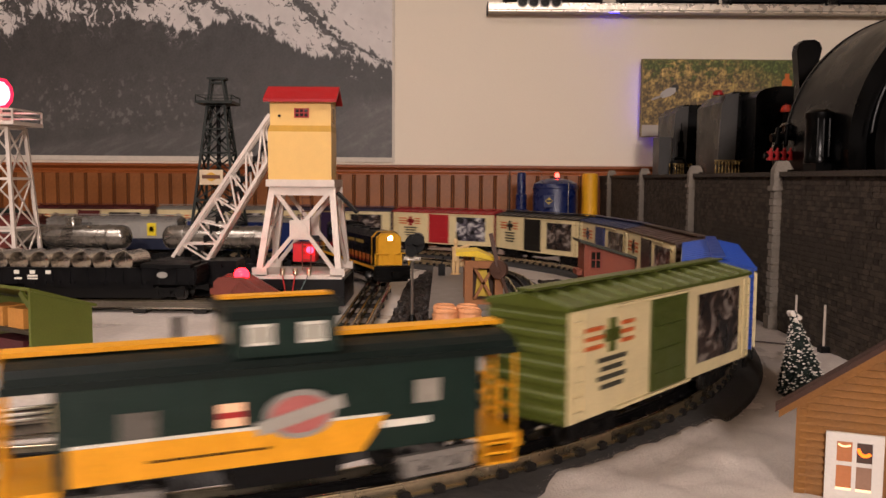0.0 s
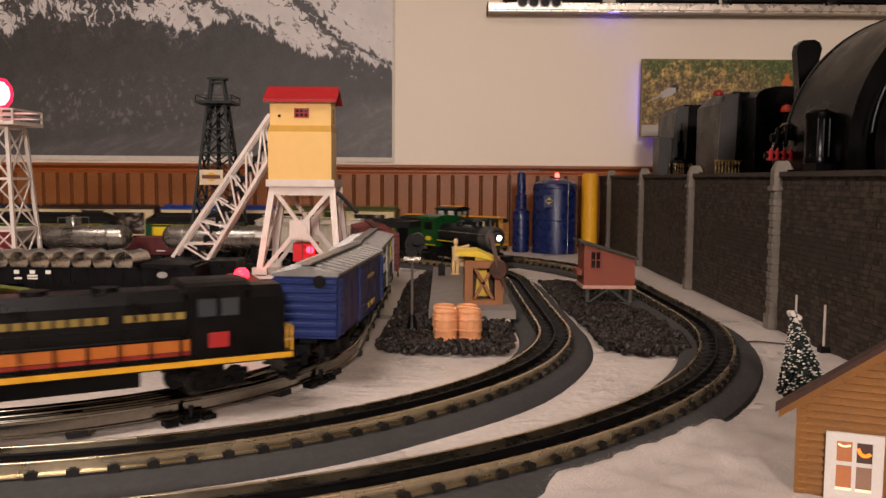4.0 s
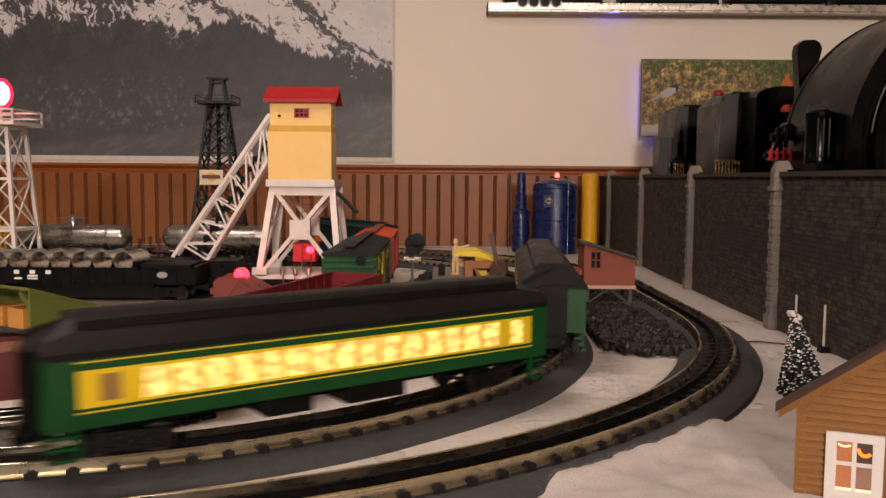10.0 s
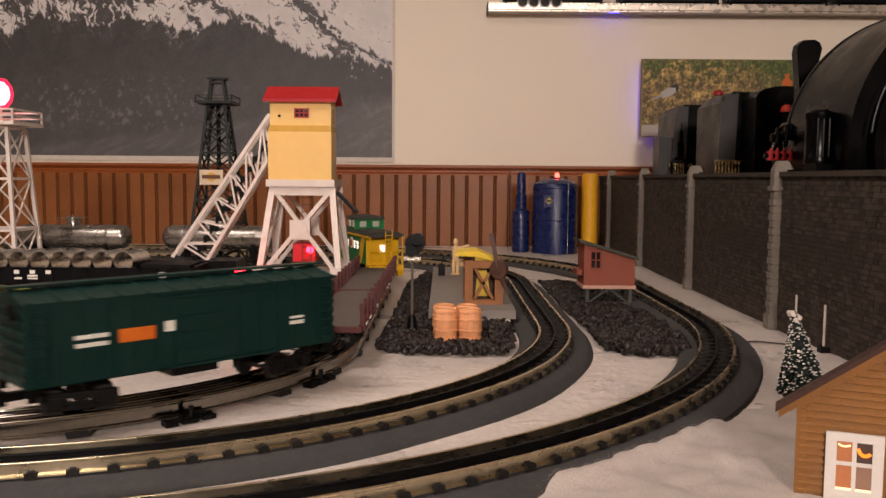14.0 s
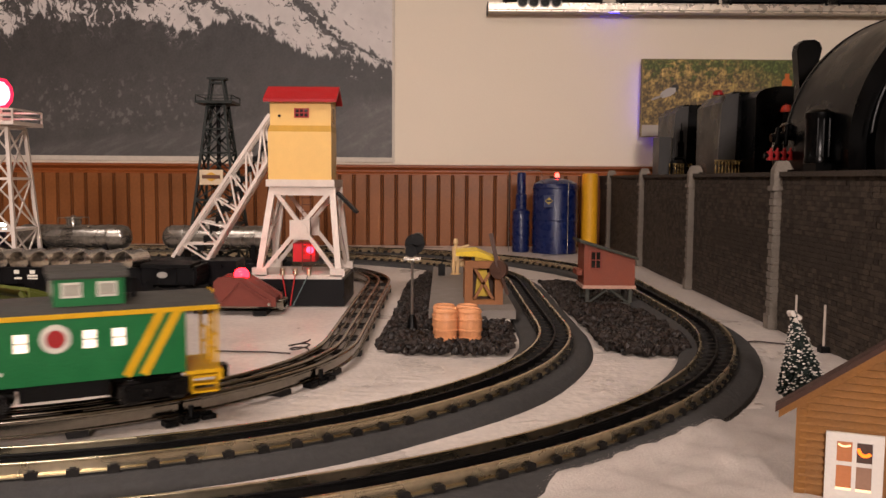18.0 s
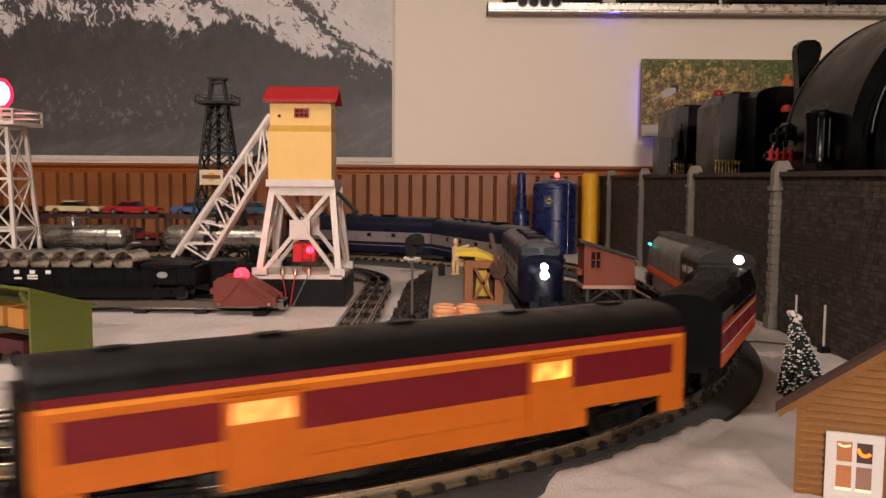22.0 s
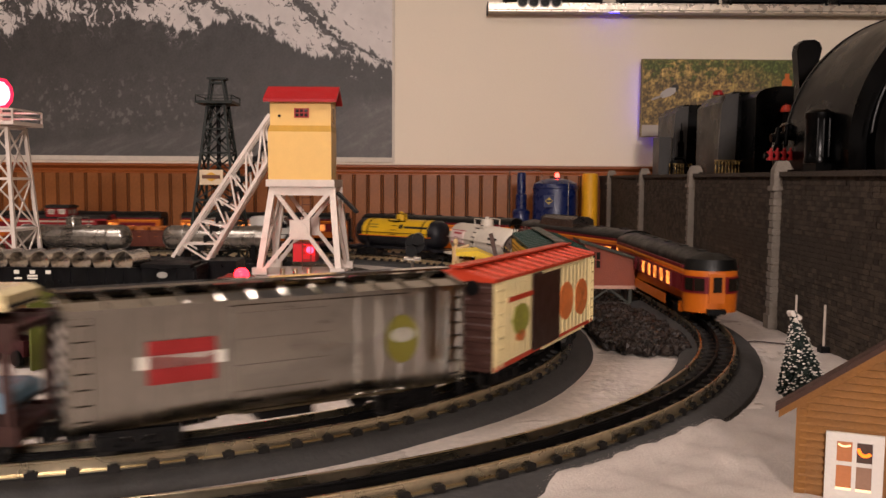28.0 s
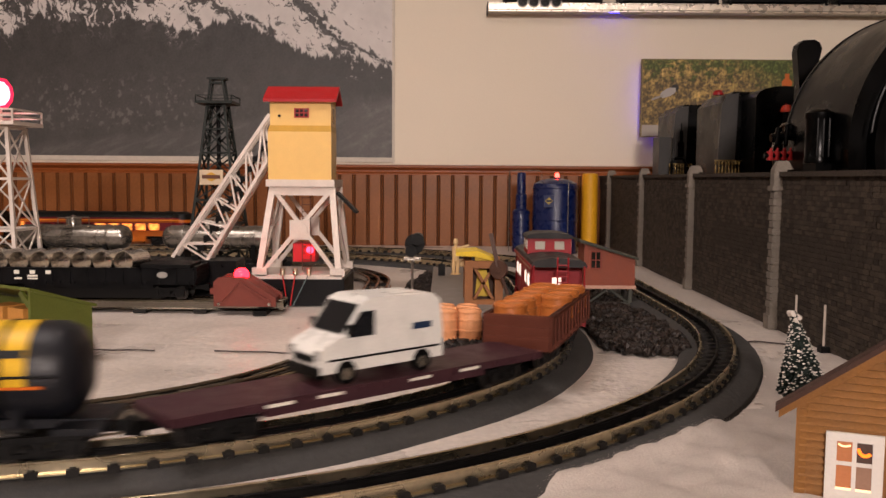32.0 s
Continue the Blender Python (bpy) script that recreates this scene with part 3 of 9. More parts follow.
def boxcar(label, L, side, roof=None, end=None, door=None, door_x=(-0.022, 0.022), z0=0.02, z1=0.093, w=0.031, ribs=0, slats=None, panels=(), lower=None, walkway=True, door_ribs=True, under=True, chrome=False):
    ob = thing("boxcar", label, "boxcar")
    roof, end, door = roof or side, end or side, door or side
    h = L / 2
    box_part("body", -h, h, -w, w, z0, z1, side, ob, bevel=0.0008)
    # ends with horizontal corrugation
    for sd in (-1, 1):
        bm = bmesh.new()
        prof = [(sd * (h - 0.001), z1), (sd * (h - 0.001), z0), (sd * (h + 0.0006), z0)]
        for k in range(7):
            z = z0 + (z1 - z0) * (k + 0.6) / 7.4
            prof += [(sd * (h + 0.0006), z - 0.0028), (sd * (h + 0.0019), z - 0.0017), (sd * (h + 0.0019), z + 0.0017), (sd * (h + 0.0006), z + 0.0028)]
        prism(bm, prof + [(sd * (h + 0.0006), z1)], -w + 0.0005, w - 0.0005, axis="y")
        part("end_panel", bm, end, ob)
    # roof
    bm = bmesh.new()
    e = w + 0.0018
    st = [(-h - 0.002, 0.0)]
    for i in range(13):
        x = -h + 0.002 + (L - 0.004) * i / 12
        st += [(x - 0.0016, 0.0), (x - 0.0008, 0.0014), (x + 0.0008, 0.0014), (x + 0.0016, 0.0)]
    st.append((h + 0.002, 0.0))
    rows = [[bm.verts.new(p) for p in ((x, -e, z1 - 0.0015), (x, -e, z1 + 0.0008 + d), (x, 0, z1 + 0.0075 + d), (x, e, z1 + 0.0008 + d), (x, e, z1 - 0.0015))] for x, d in st]
    for p, q in zip(rows[:-1], rows[1:]):
        for i in range(5):
            j = (i + 1) % 5
            bm.faces.new((p[i], p[j], q[j], q[i]))
    bm.faces.new(rows[0][::-1])
    bm.faces.new(rows[-1])
    part("roof", bm, roof, ob)
    if walkway:
        box_part("roof_walk", -h - 0.004, h + 0.004, -0.006, 0.006, z1 + 0.0092, z1 + 0.0108, roof, ob)
    if lower:
        side_panels(ob, w, [("lower_band", -h, h, z0, z0 + (z1 - z0) * 0.38, lower, 0.0005)])
    if ribs:
        first = None
        for sd in (-1, 1):
            for i in range(ribs + 1):
                x = -h + 0.003 + (L - 0.006) * i / ribs
                if door_x[0] - 0.004 < -sd * x < door_x[1] + 0.004:
                    continue
                if first is None:
                    q = first = box_part("side_rib", -0.0009, 0.0009, -0.0009, 0.0009, z0 + (z1 - z0) * 0.385 if lower else z0, z1, side, ob)
                else:
                    q = new("side_rib", first.data)
                    q.parent = ob
                q.matrix_basis = pose(x, sd * w, 0)
    if slats:
        m_s, ns = slats
        dz = (z1 - z0 - 0.008) / ns
        for sd in (-1, 1):
            for i in range(ns):
                box_part("slat", -h + 0.002, h - 0.002, sd * w - 0.0009, sd * w + 0.0016 * sd if sd > 0 else sd * w + 0.0009, z0 + 0.004 + i * dz, z0 + 0.004 + i * dz + dz * 0.66, m_s, ob) if sd > 0 else box_part("slat", -h + 0.002, h - 0.002, sd * w - 0.0016, sd * w + 0.0009, z0 + 0.004 + i * dz, z0 + 0.004 + i * dz + dz * 0.66, m_s, ob)
    # doors
    for sd in (-1, 1):
        bm = bmesh.new()
        y = sd * w
        xa, xb = door_x if sd < 0 else (-door_x[1], -door_x[0])
        bx(bm, xa, xb, y - 0.0018, y + 0.0018, z0 + 0.002, z1 - 0.003)
        dr = part("door", bm, door, ob)
        first = None
        for k in range(4 if door_ribs else 0):
            z = z0 + 0.002 + (z1 - z0 - 0.005) * (k + 0.5) / 4
            if first is None:
                q = first = box_part("door_panel", xa + 0.003, xb - 0.003, y - 0.0025, y + 0.0025, -0.004, 0.004, door, dr)
            else:
                q = new("door_panel", first.data)
                q.parent = dr
            q.matrix_basis = pose(0, 0, z)
        bm = bmesh.new()
        bx(bm, door_x[0] - 0.05, door_x[1] + 0.006, y - 0.0028, y + 0.0028, z0 - 0.0005, z0 + 0.0015)
        part("door_track", bm, side, ob)
        bm = bmesh.new()
        bx(bm, door_x[0] - 0.05, door_x[1] + 0.006, y - 0.0026, y + 0.0026, z1 - 0.0045, z1 - 0.0028)
        part("door_track", bm, side, ob)
    first = None
    for sd in (-1, 1):
        for ex in (-1, 1):
            if first is None:
                bm = bmesh.new()
                ladder(bm, -0.0055, 0.0055, 0, z0 + 0.002, z1 - 0.004, 7)
                q = first = part("ladder", bm, side, ob)
            else:
                q = new("ladder", first.data)
                q.parent = ob
            q.matrix_basis = pose(ex * (h - 0.0085), sd * (w + 0.0016), 0)
    side_panels(ob, w, [(p[0], p[1], p[2], p[3], p[4], p[5], 0.0013) for p in panels])
    bm = bmesh.new()
    bx(bm, -h + 0.01, h - 0.01, -0.008, 0.008, z0 - 0.006, z0)
    bx(bm, -0.02, 0.02, -w + 0.008, w - 0.008, z0 - 0.009, z0)
    for ex in (-1, 1):
        for sd in (-1, 1):
            bx(bm, ex * h - 0.006 * (ex > 0), ex * h + 0.006 * (ex < 0), sd * w - 0.001, sd * w + 0.001, z0 - 0.009, z0)
    part("underframe", bm, M_DARK, ob)
    bm = bmesh.new()
    rod(bm, (h + 0.003, 0.014, z1 - 0.006), (h + 0.005, 0.014, z1 - 0.006), 0.006, n=12)
    rod(bm, (h, 0.014, z1 - 0.006), (h + 0.004, 0.014, z1 - 0.006), 0.0012, n=6)
    part("brake_wheel", bm, M_DARK, ob)
    couplers(ob, L)
    return ob, [build_truck(ob, x) for x in (-h + 0.045, h - 0.045)]


def arc_roof(w, z, rise, n=12, lip=0.0):
    """Half-oval roof profile."""
    return [(-w, z - lip)] + [(-w * math.cos(math.pi * i / n), z + rise * math.sin(math.pi * i / n) ** 0.8) for i in range(n + 1)] + [(w, z - lip)]


def coach(label, L, body, band, roof, stripe, windows, glow, z0=0.012, zb=0.039, zt=0.058, z1=0.069, rise=0.016, w=0.032, clerestory=False, trimz=(), doors=(), dome=None, ends=None, tail=False, vent_glow=True, deep=True):
    """A lit passenger car. windows: (x0, x1[, z0, z1[, material]]); doors: (x0, x1, lit)."""
    ob = thing("passenger_car", label, "passenger car")
    h = L / 2
    bm = bmesh.new()
    bx(bm, -h, h, -w, w, z0 + 0.012, z1)
    for xa, xb in ((-h, -h + 0.022), (-h + 0.088, h - 0.088), (h - 0.022, h)) if deep else ():
        for sd in (-1, 1):
            bx(bm, xa, xb, sd * w - 0.0015 * (sd > 0), sd * w + 0.0015 * (sd < 0), z0, z0 + 0.0125)
    if tail:
        for v in bm.verts:
            if v.co.x < -h + 0.004:
                v.co.y *= 0.55
    part("body", bm, body, ob, bevel=0.0006)
    side_panels(ob, w, [("window_band", -h + (0.012 if deep else 0.018), h - (0.012 if deep else 0.018), zb - 0.002, zt + 0.002, band, 0.0006)])
    if deep:
        side_panels(ob, w, [("letterboard", -h + 0.003, h - 0.003, z1 - 0.0024, z1 + 0.0016, band, 0.0016)])
    side_panels(ob, w, [("stripe", -h + (0.004 if deep else 0.017), h - (0.004 if deep else 0.017), a, b, stripe, 0.0008) for a, b in trimz])
    for wd in windows:
        x0, x1 = wd[:2]
        a, b = (wd[2], wd[3]) if len(wd) > 2 else (zb, zt)
        m = wd[4] if len(wd) > 4 else glow
        side_panels(ob, w, [("window", x0, x1, a, b, m, 0.0013)])
        if deep:
            side_panels(ob, w, [("window_post", x - 0.0008, x + 0.0008, a - 0.001, b + 0.001, band, 0.0034) for x in (x0 - 0.0008, x1 + 0.0008)])
    for x0, x1, lit in doors:
        side_panels(ob, w, [("side_door", x0, x1, z0 + 0.006, zt + 0.004, body, 0.0022)])
        side_panels(ob, w, [("window", x0 + 0.004, x1 - 0.004, zb + 0.006, zt + 0.001, lit, 0.0028)])
    bm = bmesh.new()
    if clerestory:
        prism(bm, [(-w - 0.0015, z1 - 0.002), (-w - 0.0015, z1 + 0.002), (-w + 0.006, z1 + 0.0085), (-0.017, z1 + 0.0125), (-0.017, z1 + 0.018), (-0.012, z1 + 0.0215), (0.012, z1 + 0.0215), (0.017, z1 + 0.018), (0.017, z1 + 0.0125), (w - 0.006, z1 + 0.0085), (w + 0.0015, z1 + 0.002), (w + 0.0015, z1 - 0.002)], -h, h)
        for v in bm.verts:
            if abs(v.co.x) > h - 0.001 and v.co.z > z1 + 0.01:
                v.co.x *= (h - 0.02) / h
        vent = None
        for i in range(18):
            x = -h + 0.03 + (L - 0.06) * i / 17
            if vent is None:
                q = vent = box_part("clerestory_window", -0.004, 0.004, -0.0176, 0.0176, z1 + 0.0135, z1 + 0.0165, roof, ob)
            else:
                q = new("clerestory_window", vent.data)
                q.parent = ob
            q.matrix_basis = pose(x, 0, 0)
    else:
        prism(bm, arc_roof(w + 0.0008, z1, rise, lip=0.003), -h, h)
        for v in bm.verts:
            if tail and v.co.x < 0:
                v.co.y *= 0.6
        for i in range(5):
            x = -h + L * (i + 0.5) / 5
            box_part("roof_vent", x - 0.008, x + 0.008, -0.004, 0.004, z1 + rise - 0.001, z1 + rise + 0.0015, roof, ob, bevel=0.0006)
    part("roof", bm, roof, ob, smooth=True)
    if dome:
        bm = bmesh.new()
        xa, xb = dome
        prism(bm, [(-0.026, z1 + rise * 0.6), (-0.022, z1 + rise + 0.009), (-0.012, z1 + rise + 0.0145), (0.012, z1 + rise + 0.0145), (0.022, z1 + rise + 0.009), (0.026, z1 + rise * 0.6)], xa, xb)
        for v in bm.verts:
            if v.co.z > z1 + rise + 0.005:
                v.co.x += 0.012 if v.co.x < (xa + xb) / 2 else -0.012
        dm = part("dome", bm, mat("dome_glass", "#3f322b", 0.1, 0.1, vary=0.4, scale=120), ob, "clear roof dome")
        bm = bmesh.new()
        for i in range(9):
            x = xa + (xb - xa) * i / 8 * 0.94 + 0.004
            prism(bm, [(-0.0235, z1 + rise + 0.001), (-0.0222, z1 + rise + 0.0095), (-0.012, z1 + rise + 0.0152), (0.012, z1 + rise + 0.0152), (0.0222, z1 + rise + 0.0095), (0.0235, z1 + rise + 0.001)], x, x + 0.002)
        part("dome_frame", bm, mat("dome_metal", "#4a4440", 0.3, 0.8), ob)
    for ex in (-1, 1):
        if tail and ex < 0:
            continue
        bm = bmesh.new()
        bx(bm, ex * h, ex * (h + 0.006), -0.014, 0.014, z0 + 0.006, z1 + 0.002)
        bx(bm, ex * h, ex * (h + 0.009), -0.012, 0.012, z0 + 0.006, z0 + 0.009)
        v = part("vestibule", bm, M_BLACK, ob)
        if vent_glow:
            for sd in (-1, 1):
                bm = bmesh.new()
                bx(bm, ex * (h - 0.0092), ex * (h - 0.0035), sd * (w + 0.0008) - 0.0006, sd * (w + 0.0008) + 0.0006, zb, zt + 0.002)
                part("door_window", bm, glow, ob)
    if tail:
        bm = bmesh.new()
        lathe(bm, [(0.001, z0 + 0.004), (w * 0.98, z0 + 0.004), (w, z0 + 0.02), (w, z1 - 0.003), (w * 0.9, z1 + rise * 0.6), (0.012, z1 + rise * 0.98), (0.001, z1 + rise)], at=(-h + 0.004, 0, 0), n=28)
        for q in bm.verts:
            q.co.x = -h + 0.004 + (q.co.x + h - 0.004) * 0.85
        rd = part("rounded_tail", bm, body, ob, smooth=True)
        bm = bmesh.new()
        lathe(bm, [(w + 0.0012, zb - 0.002), (w + 0.0012, zt + 0.002)], at=(-h + 0.004, 0, 0), n=28)
        for q in bm.verts:
            q.co.x = -h + 0.004 + (q.co.x + h - 0.004) * 0.85
        part("tail_band", bm, band, ob, smooth=True)
        bm = bmesh.new()
        lathe(bm, [(w + 0.0006, z1 - 0.003), (w * 0.92, z1 + rise * 0.62), (0.012, z1 + rise), (0.001, z1 + rise + 0.001)], at=(-h + 0.004, 0, 0), n=28)
        for q in bm.verts:
            q.co.x = -h + 0.004 + (q.co.x + h - 0.004) * 0.85
        part("tail_roof", bm, roof, ob, smooth=True)
        for a in (-1.05, -0.62, 0.62, 1.05):
            bm = bmesh.new()
            bx(bm, -0.0004, 0.0008, -0.006, 0.006, zb + 0.001, zt)
            part("tail_window", bm, mat("dark_glass", "#1c1712", 0.15), ob, at=Matrix.Translation((-h + 0.004 - math.cos(a) * (w + 0.0012) * 0.85, math.sin(a) * (w + 0.0012), 0)) @ Matrix.Rotation(math.pi - a * 0.95, 4, "Z"))
        box_part("tail_door", -h - 0.0255, -h - 0.02, -0.009, 0.009, z0 + 0.016, zt + 0.006, body, ob)
        box_part("door_window", -h - 0.027, -h - 0.0245, -0.005, 0.005, zb, zt + 0.002, mat("dark_glass", "#1c1712", 0.15), ob)
        box_part("coupler_slot", -h - 0.026, -h - 0.018, -0.011, 0.011, z0 + 0.003, z0 + 0.009, M_BLACK, ob)
    bm = bmesh.new()
    bx(bm, -h + 0.02, h - 0.02, -0.012, 0.012, z0 + 0.004, z0 + 0.013)
    bx(bm, -0.06, -0.01, -0.02, 0.02, z0 - 0.004, z0 + 0.012)
    bx(bm, 0.02, 0.055, -0.022, 0.022, z0 - 0.003, z0 + 0.012)
    part("underframe", bm, M_DARK, ob)
    if not deep:
        for ex in (-1, 1):
            for sd in (-1, 1):
                bm = bmesh.new()
                for k in range(3):
                    bx(bm, ex * (h - 0.017), ex * h, sd * (w - 0.003 * k) - 0.004, sd * (w - 0.003 * k) + 0.001, z0 - 0.006 + k * 0.006, z0 - 0.004 + k * 0.006)
                bx(bm, ex * (h - 0.018), ex * (h - 0.016), sd * w - 0.004, sd * w + 0.0005, z0 - 0.006, z0 + 0.012)
                part("steps", bm, body, ob)
    couplers(ob, L)
    return ob, [build_truck(ob, x) for x in (-h + 0.055, h - 0.055)]


def caboose(label, L, body, roof, trim, panels, rail=None, cup_x=0.0, cup_w=0.028, z0=0.024, z1=0.075, w=0.030, lit=None, end_m=None, ridge=None):
    """Caboose with cupola, end platforms, steps and rails."""
    ob = thing("caboose", label, "caboose")
    h = L / 2
    b = h - 0.026
    rail = rail or trim
    box_part("body", -b, b, -w, w, z0, z1, body, ob, bevel=0.0006)
    bm = bmesh.new()
    prism(bm, arc_roof(w + 0.002, z1, 0.0085, n=8, lip=0.002), -h + 0.002, h - 0.002)
    part("roof", bm, roof, ob)
    bm = bmesh.new()
    bx(bm, -h + 0.001, h - 0.001, -w - 0.0028, -w - 0.0016, z1 - 0.003, z1 + 0.0005)
    bx(bm, -h + 0.001, h - 0.001, w + 0.0016, w + 0.0028, z1 - 0.003, z1 + 0.0005)
    part("eaves_strip", bm, roof if ridge else rail, ob)
    if ridge:
        zr = z1 + 0.0095
        for xa, xb in ((-h, cup_x - cup_w - 0.003), (cup_x + cup_w + 0.003, h)):
            box_part("roof_walk", xa, xb, -0.007, 0.007, zr, zr + 0.0024, ridge, ob, "orange walkway along the ridge")
        box_part("roof_walk", cup_x - cup_w - 0.002, cup_x + cup_w + 0.002, -0.005, 0.005, z1 + 0.0325, z1 + 0.0340, ridge, ob)
    box_part("cupola", cup_x - cup_w, cup_x + cup_w, -w + 0.003, w - 0.003, z1 + 0.002, z1 + 0.026, body, ob, bevel=0.0005)
    bm = bmesh.new()
    prism(bm, arc_roof(w - 0.001, z1 + 0.026, 0.006, n=8, lip=0.0015), cup_x - cup_w - 0.003, cup_x + cup_w + 0.003)
    part("cupola_roof", bm, roof, ob)
    glass = lit or M_BLACK
    for sd in (-1, 1):
        for dx in (-0.5, 0.5):
            bm = bmesh.new()
            bx(bm, cup_x + dx * cup_w - 0.007, cup_x + dx * cup_w + 0.007, sd * (w - 0.003) - 0.0008, sd * (w - 0.003) + 0.0008, z1 + 0.011, z1 + 0.022)
            fr = part("window_frame", bm, M_WHITE, ob)
            bm = bmesh.new()
            bx(bm, cup_x + dx * cup_w - 0.0055, cup_x + dx * cup_w + 0.0055, sd * (w - 0.003) - 0.0013, sd * (w - 0.003) + 0.0013, z1 + 0.0125, z1 + 0.0205)
            part("pane", bm, mat("cupola_glass", "#a8a498", 0.1), fr)
        for ex in (-1, 1):
            bm = bmesh.new()
            bx(bm, cup_x + ex * cup_w - 0.0006, cup_x + ex * cup_w + 0.0008, sd * 0.012 - 0.006, sd * 0.012 + 0.006, z1 + 0.011, z1 + 0.021)
            part("window", bm, mat("cupola_glass", "#a8a498", 0.1), ob)
    side_panels(ob, w, panels)
    for ex in (-1, 1):
        # end wall, door, platform, rails, ladder, steps
        bm = bmesh.new()
        bx(bm, ex * b - 0.0004, ex * b + 0.0006, -w + 0.001, w - 0.001, z0, z1 - 0.002)
        part("end_wall", bm, end_m or trim, ob)
        bm = bmesh.new()
        bx(bm, ex * b - 0.0016, ex * b + 0.0016, -0.0085, 0.0085, z0, z1 - 0.012)
        part("end_door", bm, end_m or trim, ob)
        bm = bmesh.new()
        bx(bm, ex * b - 0.002, ex * b + 0.002, -0.005, 0.005, z0 + 0.022, z1 - 0.016)
        part("door_window", bm, glass, ob)
        bm = bmesh.new()
        bx(bm, min(ex * b, ex * h), max(ex * b, ex * h), -w, w, z0 - 0.003, z0)
        bx(bm, ex * h - 0.0015, ex * h + 0.0015, -w, w, z0 - 0.009, z0)
        part("platform", bm, rail, ob)
        for y in (-w + 0.002, -0.009, 0.009, w - 0.002):
            bm = bmesh.new()
            rod(bm, (ex * (h - 0.002), y, z0), (ex * (h - 0.002), y, z0 + 0.026), 0.0011, n=6)
            part("railing_post", bm, rail, ob)
        for sd in (-1, 1):
            bm = bmesh.new()
            rod(bm, (ex * (h - 0.002), sd * (w - 0.002), z0 + 0.026), (ex * (h - 0.002), sd * 0.009, z0 + 0.026), 0.0011, n=6)
            rod(bm, (ex * (h - 0.002), sd * (w - 0.002), z0 + 0.014), (ex * (h - 0.002), sd * 0.009, z0 + 0.014), 0.0009, n=6)
            rod(bm, (ex * (h - 0.002), sd * (w - 0.0012), z0), (ex * (h - 0.002), sd * (w - 0.0012), z1), 0.0011, n=6)
            part("railing", bm, rail, ob)
        bm = bmesh.new()
        for sd in (-1, 1):
            rod(bm, (ex * (h - 0.001), 0.004 + sd * 0.006, z0 + 0.002), (ex * (h - 0.001), 0.004 + sd * 0.006, z1 + 0.01), 0.001, n=6)
        for k in range(8):
            z = z0 + 0.006 + k * 0.0065
            rod(bm, (ex * (h - 0.001), -0.002, z), (ex * (h - 0.001), 0.010, z), 0.0009, n=6)
        part("ladder", bm, rail, ob)
        for sd in (-1, 1):
            bm = bmesh.new()
            xa, xb = sorted((ex * (b + 0.004), ex * (h - 0.002)))
            for k in range(3):
                bx(bm, xa, xb, sd * (w - 0.007) - 0.005 + 0.002 * sd, sd * (w - 0.007) + 0.005 + 0.002 * sd, z0 - 0.018 + 0.006 * k, z0 - 0.0165 + 0.006 * k)
            bx(bm, xa, xa + 0.001, sd * (w - 0.004) - 0.005, sd * (w - 0.004) + 0.005, z0 - 0.018, z0)
            bx(bm, xb - 0.001, xb, sd * (w - 0.004) - 0.005, sd * (w - 0.004) + 0.005, z0 - 0.018, z0)
            part("steps", bm, rail, ob)
    bm = bmesh.new()
    rod(bm, (-0.05, 0.012, z1 + 0.004), (-0.05, 0.012, z1 + 0.022), 0.0025, n=8)
    part("smoke_jack", bm, M_DARK, ob)
    box_part("underframe", -b, b, -0.01, 0.01, z0 - 0.007, z0, M_DARK, ob)
    box_part("battery_box", -0.03, 0.03, -w + 0.005, w - 0.005, z0 - 0.013, z0, M_DARK, ob)
    couplers(ob, L)
    return ob, [build_truck(ob, x) for x in (-h + 0.05, h - 0.05)]


